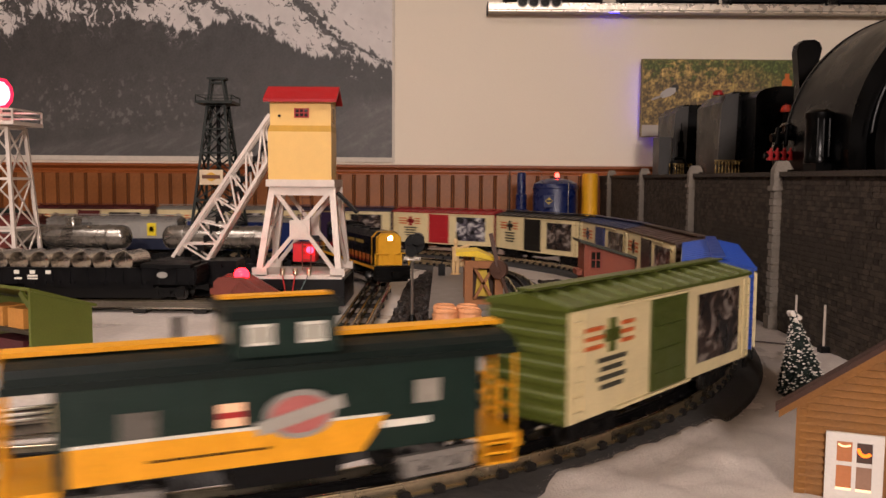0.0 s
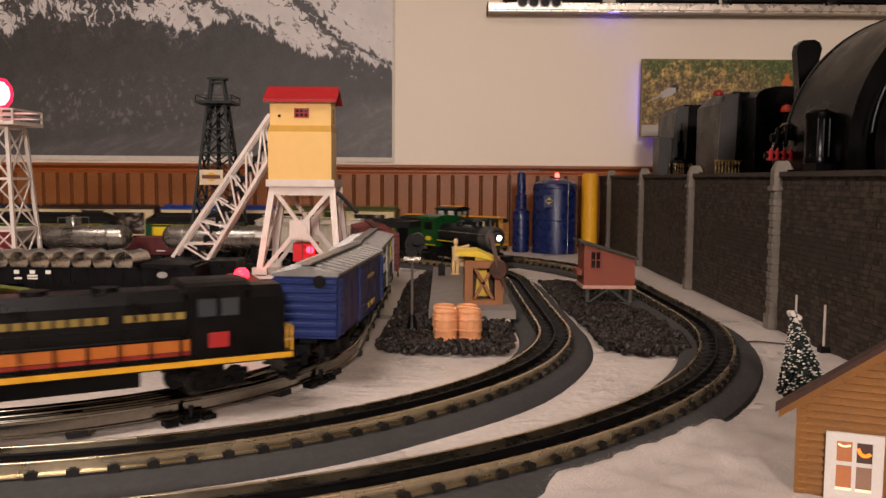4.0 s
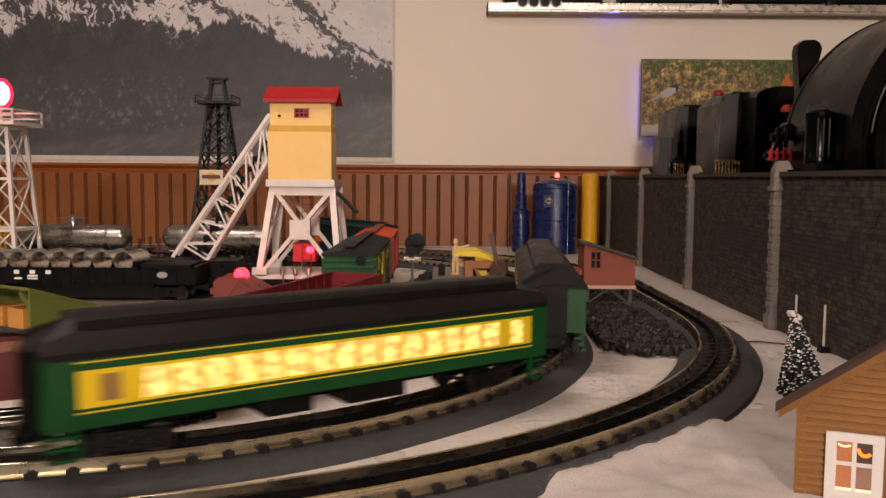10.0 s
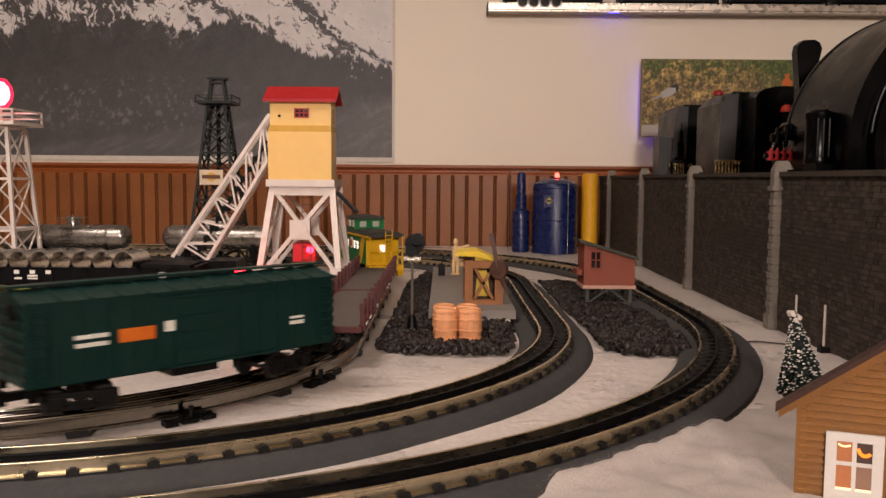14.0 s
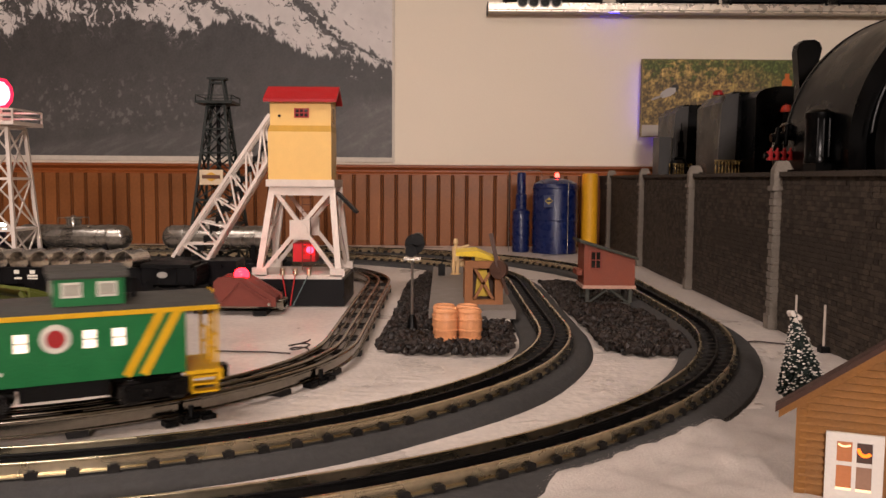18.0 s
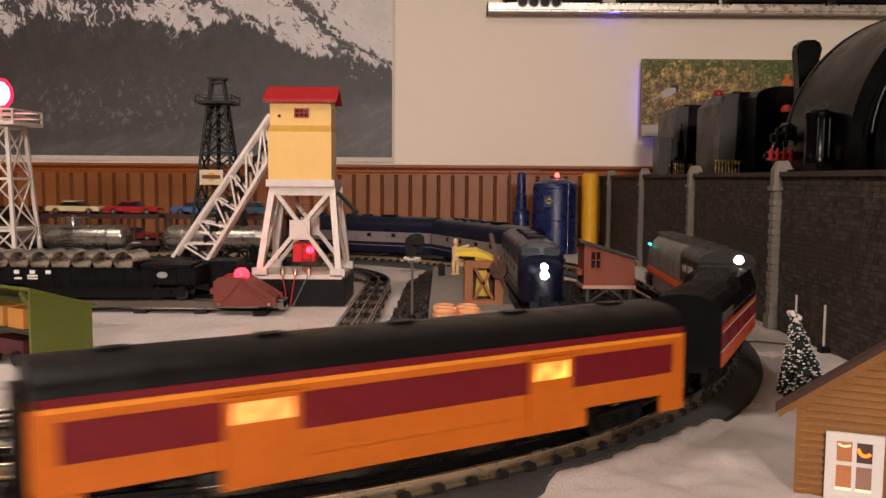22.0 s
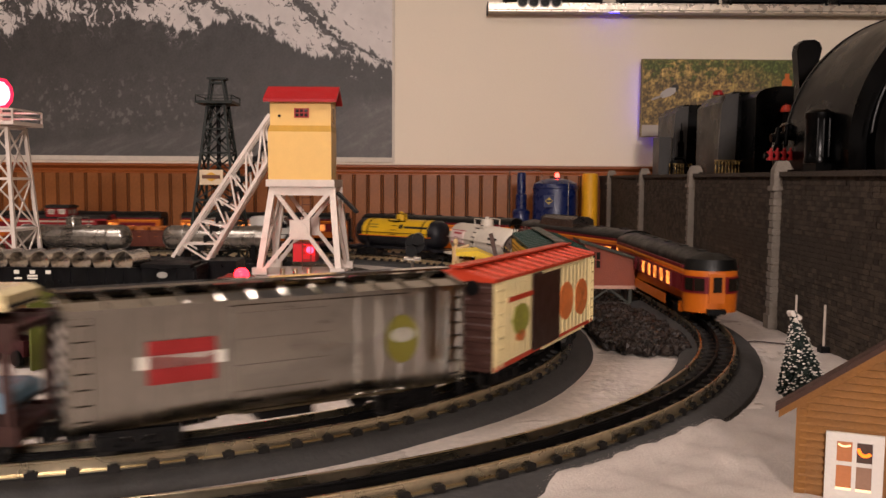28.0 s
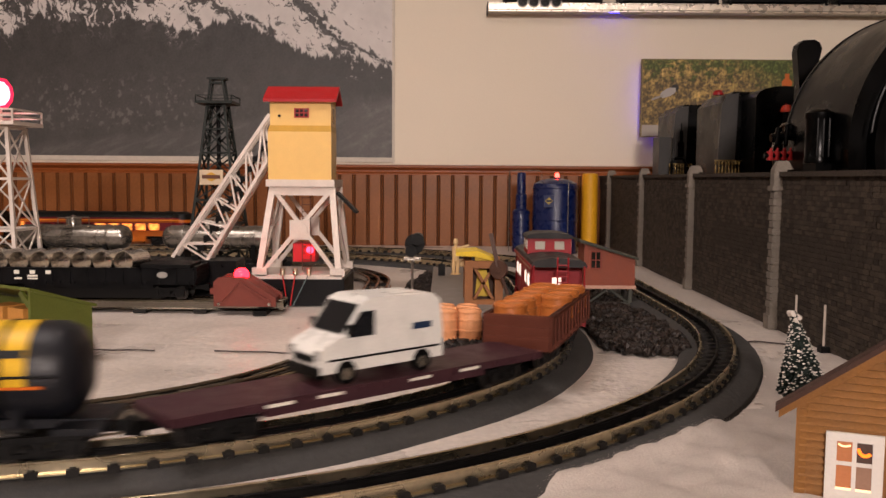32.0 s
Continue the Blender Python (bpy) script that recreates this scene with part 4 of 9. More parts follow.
def tank_car(label, L, shell, frame_m, end_m=None, top=None, panels=(), r=0.028, z=0.052, dome=True, platform=False, ladder_m=None, ballast=False, saddle=False):
    """Tank car. top: (material) for the upper shell, laid as a thin saddle over the tank."""
    ob = thing("tank_car", label, "tank car")
    h = L / 2
    t = h - 0.012
    bm = bmesh.new()
    lathe(bm, [(0.002, -t), (r * 0.55, -t + 0.0015), (r * 0.88, -t + 0.007), (r, -t + 0.015), (r, t - 0.015), (r * 0.88, t - 0.007), (r * 0.55, t - 0.0015), (0.002, t)], at=(0, 0, z), axis="x", n=28)
    tk = part("tank", bm, shell, ob, smooth=True)
    if end_m:
        for sd in (1,):
            bm = bmesh.new()
            lathe(bm, [(r + 0.0005, sd * (t - 0.019)), (r + 0.0005, sd * (t - 0.0145)), (r * 0.885, sd * (t - 0.0065)), (r * 0.56, sd * (t - 0.001)), (0.002, sd * (t + 0.0006))], at=(0, 0, z), axis="x", n=28)
            part("tank_end", bm, end_m, tk, smooth=True)
    if top:
        bm = bmesh.new()
        k = [math.radians(a) for a in range(-8, 189, 14)]
        prism(bm, [((r + 0.0006) * math.cos(a), z + (r + 0.0006) * math.sin(a)) for a in k] + [((r - 0.001) * math.cos(a), z + (r - 0.001) * math.sin(a)) for a in k[::-1]], -t + 0.03, t - 0.03)
        part("upper_paint", bm, top, tk, smooth=True)
    for bx_ in (-t * 0.62, t * 0.62) if not platform else (-0.004, 0.004):
        bm = bmesh.new()
        lathe(bm, [(r + 0.0012, bx_ - 0.0015), (r + 0.0012, bx_ + 0.0015)], at=(0, 0, z), axis="x", n=28)
        part("band", bm, ladder_m or M_DARK, ob)
    if dome:
        bm = bmesh.new()
        lathe(bm, [(0.012, z + r - 0.004), (0.012, z + r + 0.009), (0.010, z + r + 0.0125), (0.002, z + r + 0.0135)], n=18)
        rod(bm, (0.0, 0, z + r + 0.012), (0, 0, z + r + 0.017), 0.004, n=10)
        part("dome", bm, shell if not top else top, ob, smooth=True)
        bm = bmesh.new()
        for sy in (-0.0165, 0.0165):
            bx(bm, -0.022, 0.022, sy - 0.0025, sy + 0.0025, z + r - 0.004, z + r - 0.002)
            for sx in (-0.021, 0.021):
                rod(bm, (sx, sy, z + r - 0.003), (sx, sy, z + r + 0.013), 0.0008, n=6)
            rod(bm, (-0.021, sy, z + r + 0.013), (0.021, sy, z + r + 0.013), 0.0008, n=6)
            part("dome_platform", bm, ladder_m or M_DARK, ob)
            bm = bmesh.new()
        bm.free()
    bm = bmesh.new()
    for sd in (-1, 1):
        for k in range(9):
            a = math.radians(-75 + 18 * k)
            y, zz = sd * (r + 0.0022) * math.cos(a), z + (r + 0.0022) * math.sin(a)
            bx(bm, -0.0065, 0.0065, y - 0.0007, y + 0.0007, zz - 0.0007, zz + 0.0007)
    part("ladder", bm, M_DARK if platform else ladder_m or M_DARK, ob)
    bm = bmesh.new()
    for sd in (-1, 1):
        rod(bm, (-t + 0.012, sd * (r + 0.003), z + 0.002), (t - 0.012, sd * (r + 0.003), z + 0.002), 0.0008, n=6)
    part("handrail", bm, ladder_m or M_DARK, ob)
    bm = bmesh.new()
    bx(bm, -h, h, -0.010, 0.010, 0.018, 0.0235)
    for ex in (-1, 1):
        bx(bm, ex * h - 0.028 * (ex > 0), ex * h + 0.028 * (ex < 0), -0.029, 0.029, 0.0185, 0.0225)
        prism(bm, [(-0.02, 0.022), (-0.024, z - 0.012), (-0.018, z - 0.018), (0, z - 0.026), (0.018, z - 0.018), (0.024, z - 0.012), (0.02, 0.022)], ex * (t - 0.04) - 0.004, ex * (t - 0.04) + 0.004)
    part("underframe", bm, frame_m, ob)
    side_panels(ob, r, [])
    for p in panels:
        name, x0, x1, a0, a1, m = p
        for sd in (-1, 1):
            bm = bmesh.new()
            ks = [math.radians(a0 + (a1 - a0) * i / 5) for i in range(6)]
            xa, xb = (x0, x1) if sd < 0 else (-x1, -x0)
            prism(bm, [(sd * (r + 0.0011) * math.cos(a), z + (r + 0.0011) * math.sin(a)) for a in ks] + [(sd * (r - 0.001) * math.cos(a), z + (r - 0.001) * math.sin(a)) for a in ks[::-1]], xa, xb)
            part(name, bm, m, ob, smooth=True)
    couplers(ob, L)
    return ob, [build_truck(ob, x) for x in (-h + 0.042, h - 0.042)]


def flat_car(label, L, m, stakes=0, z=0.019, w=0.030, sides=0.0, marks=True):
    ob = thing("flat_car" if not sides else "gondola", label, "flat car" if not sides else "gondola")
    h = L / 2
    bm = bmesh.new()
    bx(bm, -h, h, -w, w, z, z + 0.006)
    bx(bm, -h * 0.6, h * 0.6, -w + 0.002, w - 0.002, z - 0.005, z)
    part("deck", bm, m, ob)
    pocket = None
    for i in range(15):
        x = -h + 0.01 + (L - 0.02) * i / 14
        if pocket is None:
            pocket = box_part("stake_pocket", -0.0018, 0.0018, -w - 0.0016, w + 0.0016, z + 0.0005, z + 0.0052, m, ob)
            q = pocket
        else:
            q = new("stake_pocket", pocket.data)
            q.parent = ob
        q.matrix_basis = pose(x, 0, 0)
    if sides:
        for sd in (-1, 1):
            bm = bmesh.new()
            bx(bm, -h, h, sd * w - 0.001, sd * w + 0.001, z + 0.004, z + sides)
            bx(bm, -h, h, sd * w - 0.0022, sd * w + 0.0022, z + sides - 0.003, z + sides)
            for i in range(13):
                x = -h + 0.002 + (L - 0.004) * i / 12
                bx(bm, x - 0.001, x + 0.001, sd * w - 0.0022, sd * w + 0.0022, z, z + sides)
            part("side_wall", bm, m, ob)
            bm = bmesh.new()
            bx(bm, sd * h - 0.001, sd * h + 0.001, -w, w, z + 0.004, z + sides)
            for k in range(3):
                bx(bm, sd * h - 0.0022, sd * h + 0.0022, -w, w, z + 0.008 + k * sides / 3.4, z + 0.012 + k * sides / 3.4)
            part("end_wall", bm, m, ob)
    for i in range(stakes):
        x = -h + 0.012 + (L - 0.024) * i / (stakes - 1)
        for sd in (-1, 1):
            bm = bmesh.new()
            bx(bm, x - 0.0022, x + 0.0022, sd * w - 0.0022, sd * w + 0.0022, z, z + 0.027)
            bx(bm, x - 0.003, x + 0.003, sd * w - 0.003, sd * w + 0.003, z + 0.022, z + 0.028)
            part("stake", bm, m, ob)
    if stakes:
        box_part("deck_board", -h + 0.002, h - 0.002, -w + 0.003, w - 0.003, z + 0.006, z + 0.0068, mat("deck_grey", "#57504a", 0.7, vary=0.2), ob)
    if marks:
        side_panels(ob, w + 0.0016, [("marking", x, x + 0.02, z + 0.0022, z + 0.0042, M_WHITE, 0.0004) for x in (-0.10, -0.06, 0.02, 0.07)])
    box_part("centre_sill", -h + 0.012, h - 0.012, -0.008, 0.008, z - 0.007, z, M_DARK, ob)
    couplers(ob, L)
    return ob, [build_truck(ob, x) for x in (-h + 0.042, h - 0.042)]


def toy_auto(label, m, van=False):
    """A small car about 1:50; a van is taller."""
    L, w = (0.122, 0.024) if not van else (0.112, 0.022)
    ob = thing("toy_van" if van else "toy_car", label, "toy van" if van else "toy car")
    h = L / 2
    bm = bmesh.new()
    if van:
        prism(bm, [(-h, 0.009), (-h, 0.030), (-h + 0.003, 0.054), (-h + 0.010, 0.059), (h - 0.044, 0.0605), (h - 0.036, 0.0575), (h - 0.019, 0.035), (h - 0.004, 0.029), (h, 0.023), (h, 0.009)], -w, w, axis="y")
    else:
        prism(bm, [(-h, 0.008), (-h, 0.017), (-h + 0.006, 0.020), (h - 0.004, 0.0185), (h, 0.015), (h, 0.008)], -w, w, axis="y")
    part("body", bm, m, ob, bevel=0.0016)
    glass = mat("toy_glass", "#14161a", 0.12)
    if van:
        for sd in (-1, 1):
            bm = bmesh.new()
            prism(bm, [(h - 0.046, 0.033), (h - 0.046, 0.051), (h - 0.034, 0.051), (h - 0.022, 0.036), (h - 0.024, 0.033)], sd * w - 0.0006, sd * w + 0.0006, axis="y")
            part("window", bm, glass, ob)
        bm = bmesh.new()
        prism(bm, [(h - 0.0345, 0.0552), (h - 0.0335, 0.0562), (h - 0.0185, 0.0362), (h - 0.0195, 0.0352)], -w + 0.003, w - 0.003, axis="y")
        part("windscreen", bm, glass, ob)
        for sd in (-1, 1):
            bm = bmesh.new()
            bx(bm, -h + 0.012, -h + 0.03, sd * w - 0.0005, sd * w + 0.0005, 0.033, 0.038)
            part("emblem", bm, mat("van_blue", "#20304a", 0.4), ob)
        box_part("bumper", h - 0.004, h + 0.002, -w + 0.001, w - 0.001, 0.006, 0.014, M_BLACK, ob, bevel=0.0008)
        box_part("grille", h - 0.001, h + 0.0012, -0.012, 0.012, 0.016, 0.0215, M_BLACK, ob)
        for sd in (-1, 1):
            box_part("headlight", h - 0.003, h + 0.0008, sd * 0.017 - 0.0035, sd * 0.017 + 0.0035, 0.0185, 0.0255, mat("lamp_clear", "#a8a6a0", 0.15), ob)
            box_part("side_moulding", -h + 0.004, h - 0.006, sd * w - 0.0008, sd * w + 0.0008, 0.0175, 0.0190, M_BLACK, ob)
            box_part("wing_mirror", h - 0.024, h - 0.021, sd * (w + 0.002) - 0.002, sd * (w + 0.002) + 0.002, 0.036, 0.043, M_BLACK, ob)
    else:
        bm = bmesh.new()
        prism(bm, [(-0.034, 0.0185), (-0.022, 0.0295), (0.006, 0.030), (0.022, 0.0185)], -w + 0.003, w - 0.003, axis="y")
        for v in bm.verts:
            if v.co.z > 0.025:
                v.co.y *= 0.86
        part("cabin", bm, glass, ob)
        bm = bmesh.new()
        prism(bm, [(-0.024, 0.0288), (-0.021, 0.0312), (0.005, 0.0316), (0.009, 0.0292)], -w + 0.0055, w - 0.0055, axis="y")
        part("roof", bm, m, ob, bevel=0.0008)
        for ex in (-1, 1):
            box_part("bumper", ex * h - 0.001, ex * h + 0.0015, -w + 0.001, w - 0.001, 0.009, 0.012, M_CHROME, ob)
    for ex in (-1, 1):
        for sd in (-1, 1):
            bm = bmesh.new()
            x = ex * h * 0.62
            rod(bm, (x, sd * (w - 0.005), 0.0085 if van else 0.0075), (x, sd * (w + 0.0008), 0.0085 if van else 0.0075), 0.0085 if van else 0.0075, n=16)
            wh = part("wheel", bm, M_BLACK, ob)
            bm = bmesh.new()
            rod(bm, (x, sd * (w + 0.0006), 0.0075), (x, sd * (w + 0.0014), 0.0075), 0.0046, n=12)
            part("rim", bm, M_STEEL, wh)
    return ob


def autorack(label, L, m):
    ob, trucks = flat_car(label, L, m)
    ob.name = "auto_carrier"
    tagged(ob, category="auto carrier")
    h = L / 2
    box_part("upper_deck", -h, h, -0.030, 0.030, 0.0805, 0.085, m, ob)
    for i in range(6):
        x = -h + 0.006 + (L - 0.012) * i / 5
        for sd in (-1, 1):
            box_part("post", x - 0.003, x + 0.003, sd * 0.0295 - 0.0012, sd * 0.0295 + 0.0012, 0.022, 0.082, m, ob)
    for sd in (-1, 1):
        bm = bmesh.new()
        bx(bm, -h, h, sd * 0.0302 - 0.0012, sd * 0.0302 + 0.0012, 0.0765, 0.0875)
        part("side_sill", bm, m, ob)
        bm = bmesh.new()
        bx(bm, -h, h, sd * 0.0302 - 0.0012, sd * 0.0302 + 0.0012, 0.016, 0.0275)
        part("side_sill", bm, m, ob)
    return ob, trucks


# ---- locomotives ----
M_LAMP = mat("headlight_glow", "#fff0d0", 0.3, emit=18.0, bump=0)
M_LAMP_G = mat("headlight_cool", "#e0fff0", 0.3, emit=14.0, bump=0)
M_NUMBER = mat("number_board_glow", "#40e8d8", 0.3, emit=2.5, bump=0)


def drivers(ob, xs, r, m, spokes=True):
    for x in xs:
        for sd in (-1, 1):
            bm = bmesh.new()
            lathe(bm, [(r, sd * 0.0155), (r, sd * 0.020), (r * 0.84, sd * 0.0205), (r * 0.84, sd * 0.0185), (r * 0.3, sd * 0.0185), (r * 0.3, sd * 0.0215), (0.001, sd * 0.0215)], axis="y", n=22)
            for k in range(10):
                a = 0.628 * k
                beam(bm, (0.25 * r * math.cos(a), sd * 0.0192, 0.25 * r * math.sin(a)), (0.86 * r * math.cos(a), sd * 0.0192, 0.86 * r * math.sin(a)), 0.0018)
            part("driving_wheel", bm, m, ob, at=pose(x, 0, r))
    for sd in (-1, 1):
        bm = bmesh.new()
        bx(bm, min(xs) - 0.004, max(xs) + 0.004, sd * 0.0228 - 0.001, sd * 0.0228 + 0.001, r - 0.008, r - 0.004)
        bx(bm, max(xs) - 0.03, max(xs) + 0.055, sd * 0.0245 - 0.001, sd * 0.0245 + 0.001, r - 0.002, r + 0.0015)
        part("side_rod", bm, M_STEEL, ob)


def steam_engine():
    """Green-cabbed steam engine."""
    m_b = mat("engine_black", "#111214", 0.35, vary=0.2)
    m_g = mat("engine_green", "#0d3f1a", 0.35, vary=0.12)
    m_y = mat("yellow_line", "#c9b02a", 0.4)
    m_s = mat("smokebox_grey", "#4a4744", 0.5, 0.2, vary=0.25)
    ob = thing("steam_locomotive", "black toy steam locomotive with green cab and lit headlight", "locomotive")
    zc = 0.058
    bm = bmesh.new()
    lathe(bm, [(0.022, 0.085), (0.022, -0.02), (0.024, -0.05), (0.024, -0.06)], at=(0.0, 0, zc), axis="x", n=28)
    part("boiler", bm, m_b, ob, smooth=True)
    bm = bmesh.new()
    lathe(bm, [(0.0232, 0.084), (0.0232, 0.112), (0.021, 0.1145), (0.016, 0.1155), (0.012, 0.1175), (0.001, 0.118)], at=(0, 0, zc), axis="x", n=28)
    part("smokebox", bm, m_s, ob, smooth=True)
    bm = bmesh.new()
    lathe(bm, [(0.0165, 0.1150), (0.0165, 0.1166), (0.0145, 0.1170)], at=(0, 0, zc), axis="x", n=24)
    part("smokebox_ring", bm, m_b, ob)
    for k in range(10):
        bm = bmesh.new()
        a = 0.6283 * k
        rod(bm, (0.1145, 0.0190 * math.cos(a), zc + 0.0190 * math.sin(a)), (0.1168, 0.0190 * math.cos(a), zc + 0.0190 * math.sin(a)), 0.0013, n=6)
        part("door_dog", bm, m_b, ob)
    bm = bmesh.new()
    bx(bm, 0.1175, 0.1185, -0.006, 0.006, zc - 0.013, zc - 0.009)
    part("front_plate", bm, m_y, ob)
    bm = bmesh.new()
    lathe(bm, [(0.0065, 0.113), (0.0065, 0.124), (0.001, 0.1243)], at=(0, 0, zc + 0.002), axis="x", n=16)
    hl = part("headlight", bm, m_b, ob)
    bm = bmesh.new()
    lathe(bm, [(0.0048, 0.124), (0.0044, 0.1252), (0.001, 0.1256)], at=(0, 0, zc + 0.002), axis="x", n=16)
    part("lens", bm, M_LAMP, hl, "lit headlight")
    bm = bmesh.new()
    lathe(bm, [(0.008, zc + 0.018), (0.0062, zc + 0.026), (0.0062, zc + 0.036), (0.0082, zc + 0.038), (0.005, zc + 0.038)], at=(0.095, 0, 0), n=16)
    part("chimney", bm, m_b, ob, smooth=True)
    for x, k in ((0.052, 1.0), (-0.005, 0.85)):
        bm = bmesh.new()
        lathe(bm, [(0.011 * k, zc + 0.017), (0.0105 * k, zc + 0.029 * k + 0.002), (0.006 * k, zc + 0.034 * k), (0.001, zc + 0.035 * k)], at=(x, 0, 0), n=16)
        part("dome", bm, m_b, ob, smooth=True)
    bm = bmesh.new()
    rod(bm, (0.074, 0, zc + 0.022), (0.074, 0, zc + 0.031), 0.004, 0.0025, n=10)
    part("bell", bm, M_BRASS, ob)
    # cab
    box_part("cab", -0.112, -0.055, -0.029, 0.029, 0.032, 0.088, m_g, ob, bevel=0.001)
    bm = bmesh.new()
    prism(bm, arc_roof(0.031, 0.088, 0.009, n=8, lip=0.001), -0.128, -0.052)
    part("cab_roof", bm, m_g, ob)
    side_panels(ob, 0.029, [("cab_window", -0.098, -0.070, 0.066, 0.082, M_BLACK, 0.0007), ("stripe", -0.112, -0.055, 0.034, 0.0355, m_y, 0.0007), ("crest", -0.094, -0.072, 0.043, 0.053, m_y, 0.0007)], turned=False)
    # running boards and lines
    for sd in (-1, 1):
        bm = bmesh.new()
        bx(bm, -0.05, 0.02, sd * 0.026 - 0.005, sd * 0.026 + 0.005, 0.046, 0.048)
        bx(bm, 0.02, 0.11, sd * 0.026 - 0.005, sd * 0.026 + 0.005, 0.038, 0.040)
        part("running_board", bm, m_b, ob)
        bm = bmesh.new()
        bx(bm, -0.05, 0.02, sd * 0.031 - 0.0004, sd * 0.031 + 0.0006, 0.0458, 0.0474)
        bx(bm, 0.02, 0.10, sd * 0.031 - 0.0004, sd * 0.031 + 0.0006, 0.0378, 0.0394)
        part("lining", bm, m_y, ob)
        bm = bmesh.new()
        rod(bm, (-0.05, sd * 0.0265, zc + 0.008), (0.11, sd * 0.0255, zc + 0.008), 0.0009, n=6)
        part("handrail", bm, M_STEEL, ob)
        bm = bmesh.new()
        rod(bm, (0.062, sd * 0.024, 0.019), (0.098, sd * 0.024, 0.019), 0.0105, n=16)
        part("cylinder", bm, m_b, ob)
    bm = bmesh.new()
    bx(bm, -0.10, 0.11, -0.012, 0.012, 0.014, 0.04)
    bx(bm, 0.105, 0.132, -0.027, 0.027, 0.020, 0.025)
    bx(bm, 0.128, 0.133, -0.028, 0.028, 0.012, 0.025)
    part("engine_frame", bm, m_b, ob)
    bm = bmesh.new()
    bx(bm, 0.132, 0.147, -0.024, 0.024, 0.0028, 0.0048)
    pl = part("pilot", bm, m_b, ob)
    for i in range(9):
        y = -0.024 + 0.006 * i
        bm = bmesh.new()
        beam(bm, (0.131, y, 0.014), (0.146 - abs(y) * 0.3, y, 0.004), 0.002)
        part("pilot_bar", bm, m_b, pl)
    drivers(ob, (-0.045, -0.005, 0.035), 0.0175, M_DARK)
    return ob, [build_truck(ob, 0.09), build_truck(ob, -0.088)], 0.270


def tender(label, L, low, panels, m_top, rounded=False):
    ob = thing("tender", label, "tender")
    h = L / 2
    box_part("body", -h, h, -0.030, 0.030, 0.022, 0.066, low, ob, bevel=0.001)
    bm = bmesh.new()
    if rounded:
        prism(bm, arc_roof(0.030, 0.066, 0.014, n=8), -h, h * 0.2)
        prism(bm, [(-0.030, 0.066), (-0.024, 0.082), (0.024, 0.082), (0.030, 0.066)], h * 0.2, h)
    else:
        prism(bm, [(-0.030, 0.066), (-0.026, 0.072), (0.026, 0.072), (0.030, 0.066)], -h, h * 0.1)
        prism(bm, [(-0.030, 0.066), (-0.027, 0.080), (0.027, 0.080), (0.030, 0.066)], h * 0.1, h)
    part("deck", bm, m_top, ob)
    bm = bmesh.new()
    xs = np.linspace(-h * 0.1, h * 0.92, 14)
    ys = np.linspace(-0.022, 0.022, 9)
    g = [[bm.verts.new((x, y, 0.066 if abs(y) > 0.0215 or x < -h * 0.08 or x > h * 0.9 else 0.074 + 0.010 * math.cos(y / 0.03) * (1 - ((x - h * 0.4) / (h * 0.7)) ** 2) + 0.004 * noise.noise(Vector((x * 160, y * 160, 1))))) for y in ys] for x in xs]
    for i in range(13):
        for j in range(8):
            bm.faces.new((g[i][j], g[i + 1][j], g[i + 1][j + 1], g[i][j + 1]))
    part("coal_load", bm, mat("coal", "#0c0b0b", 0.6, vary=0.5, bump=0.3), ob)
    side_panels(ob, 0.030, panels)
    box_part("underframe", -h, h, -0.02, 0.02, 0.016, 0.022, M_DARK, ob)
    couplers(ob, L)
    return ob, [build_truck(ob, x) for x in (-h + 0.045, h - 0.045)]


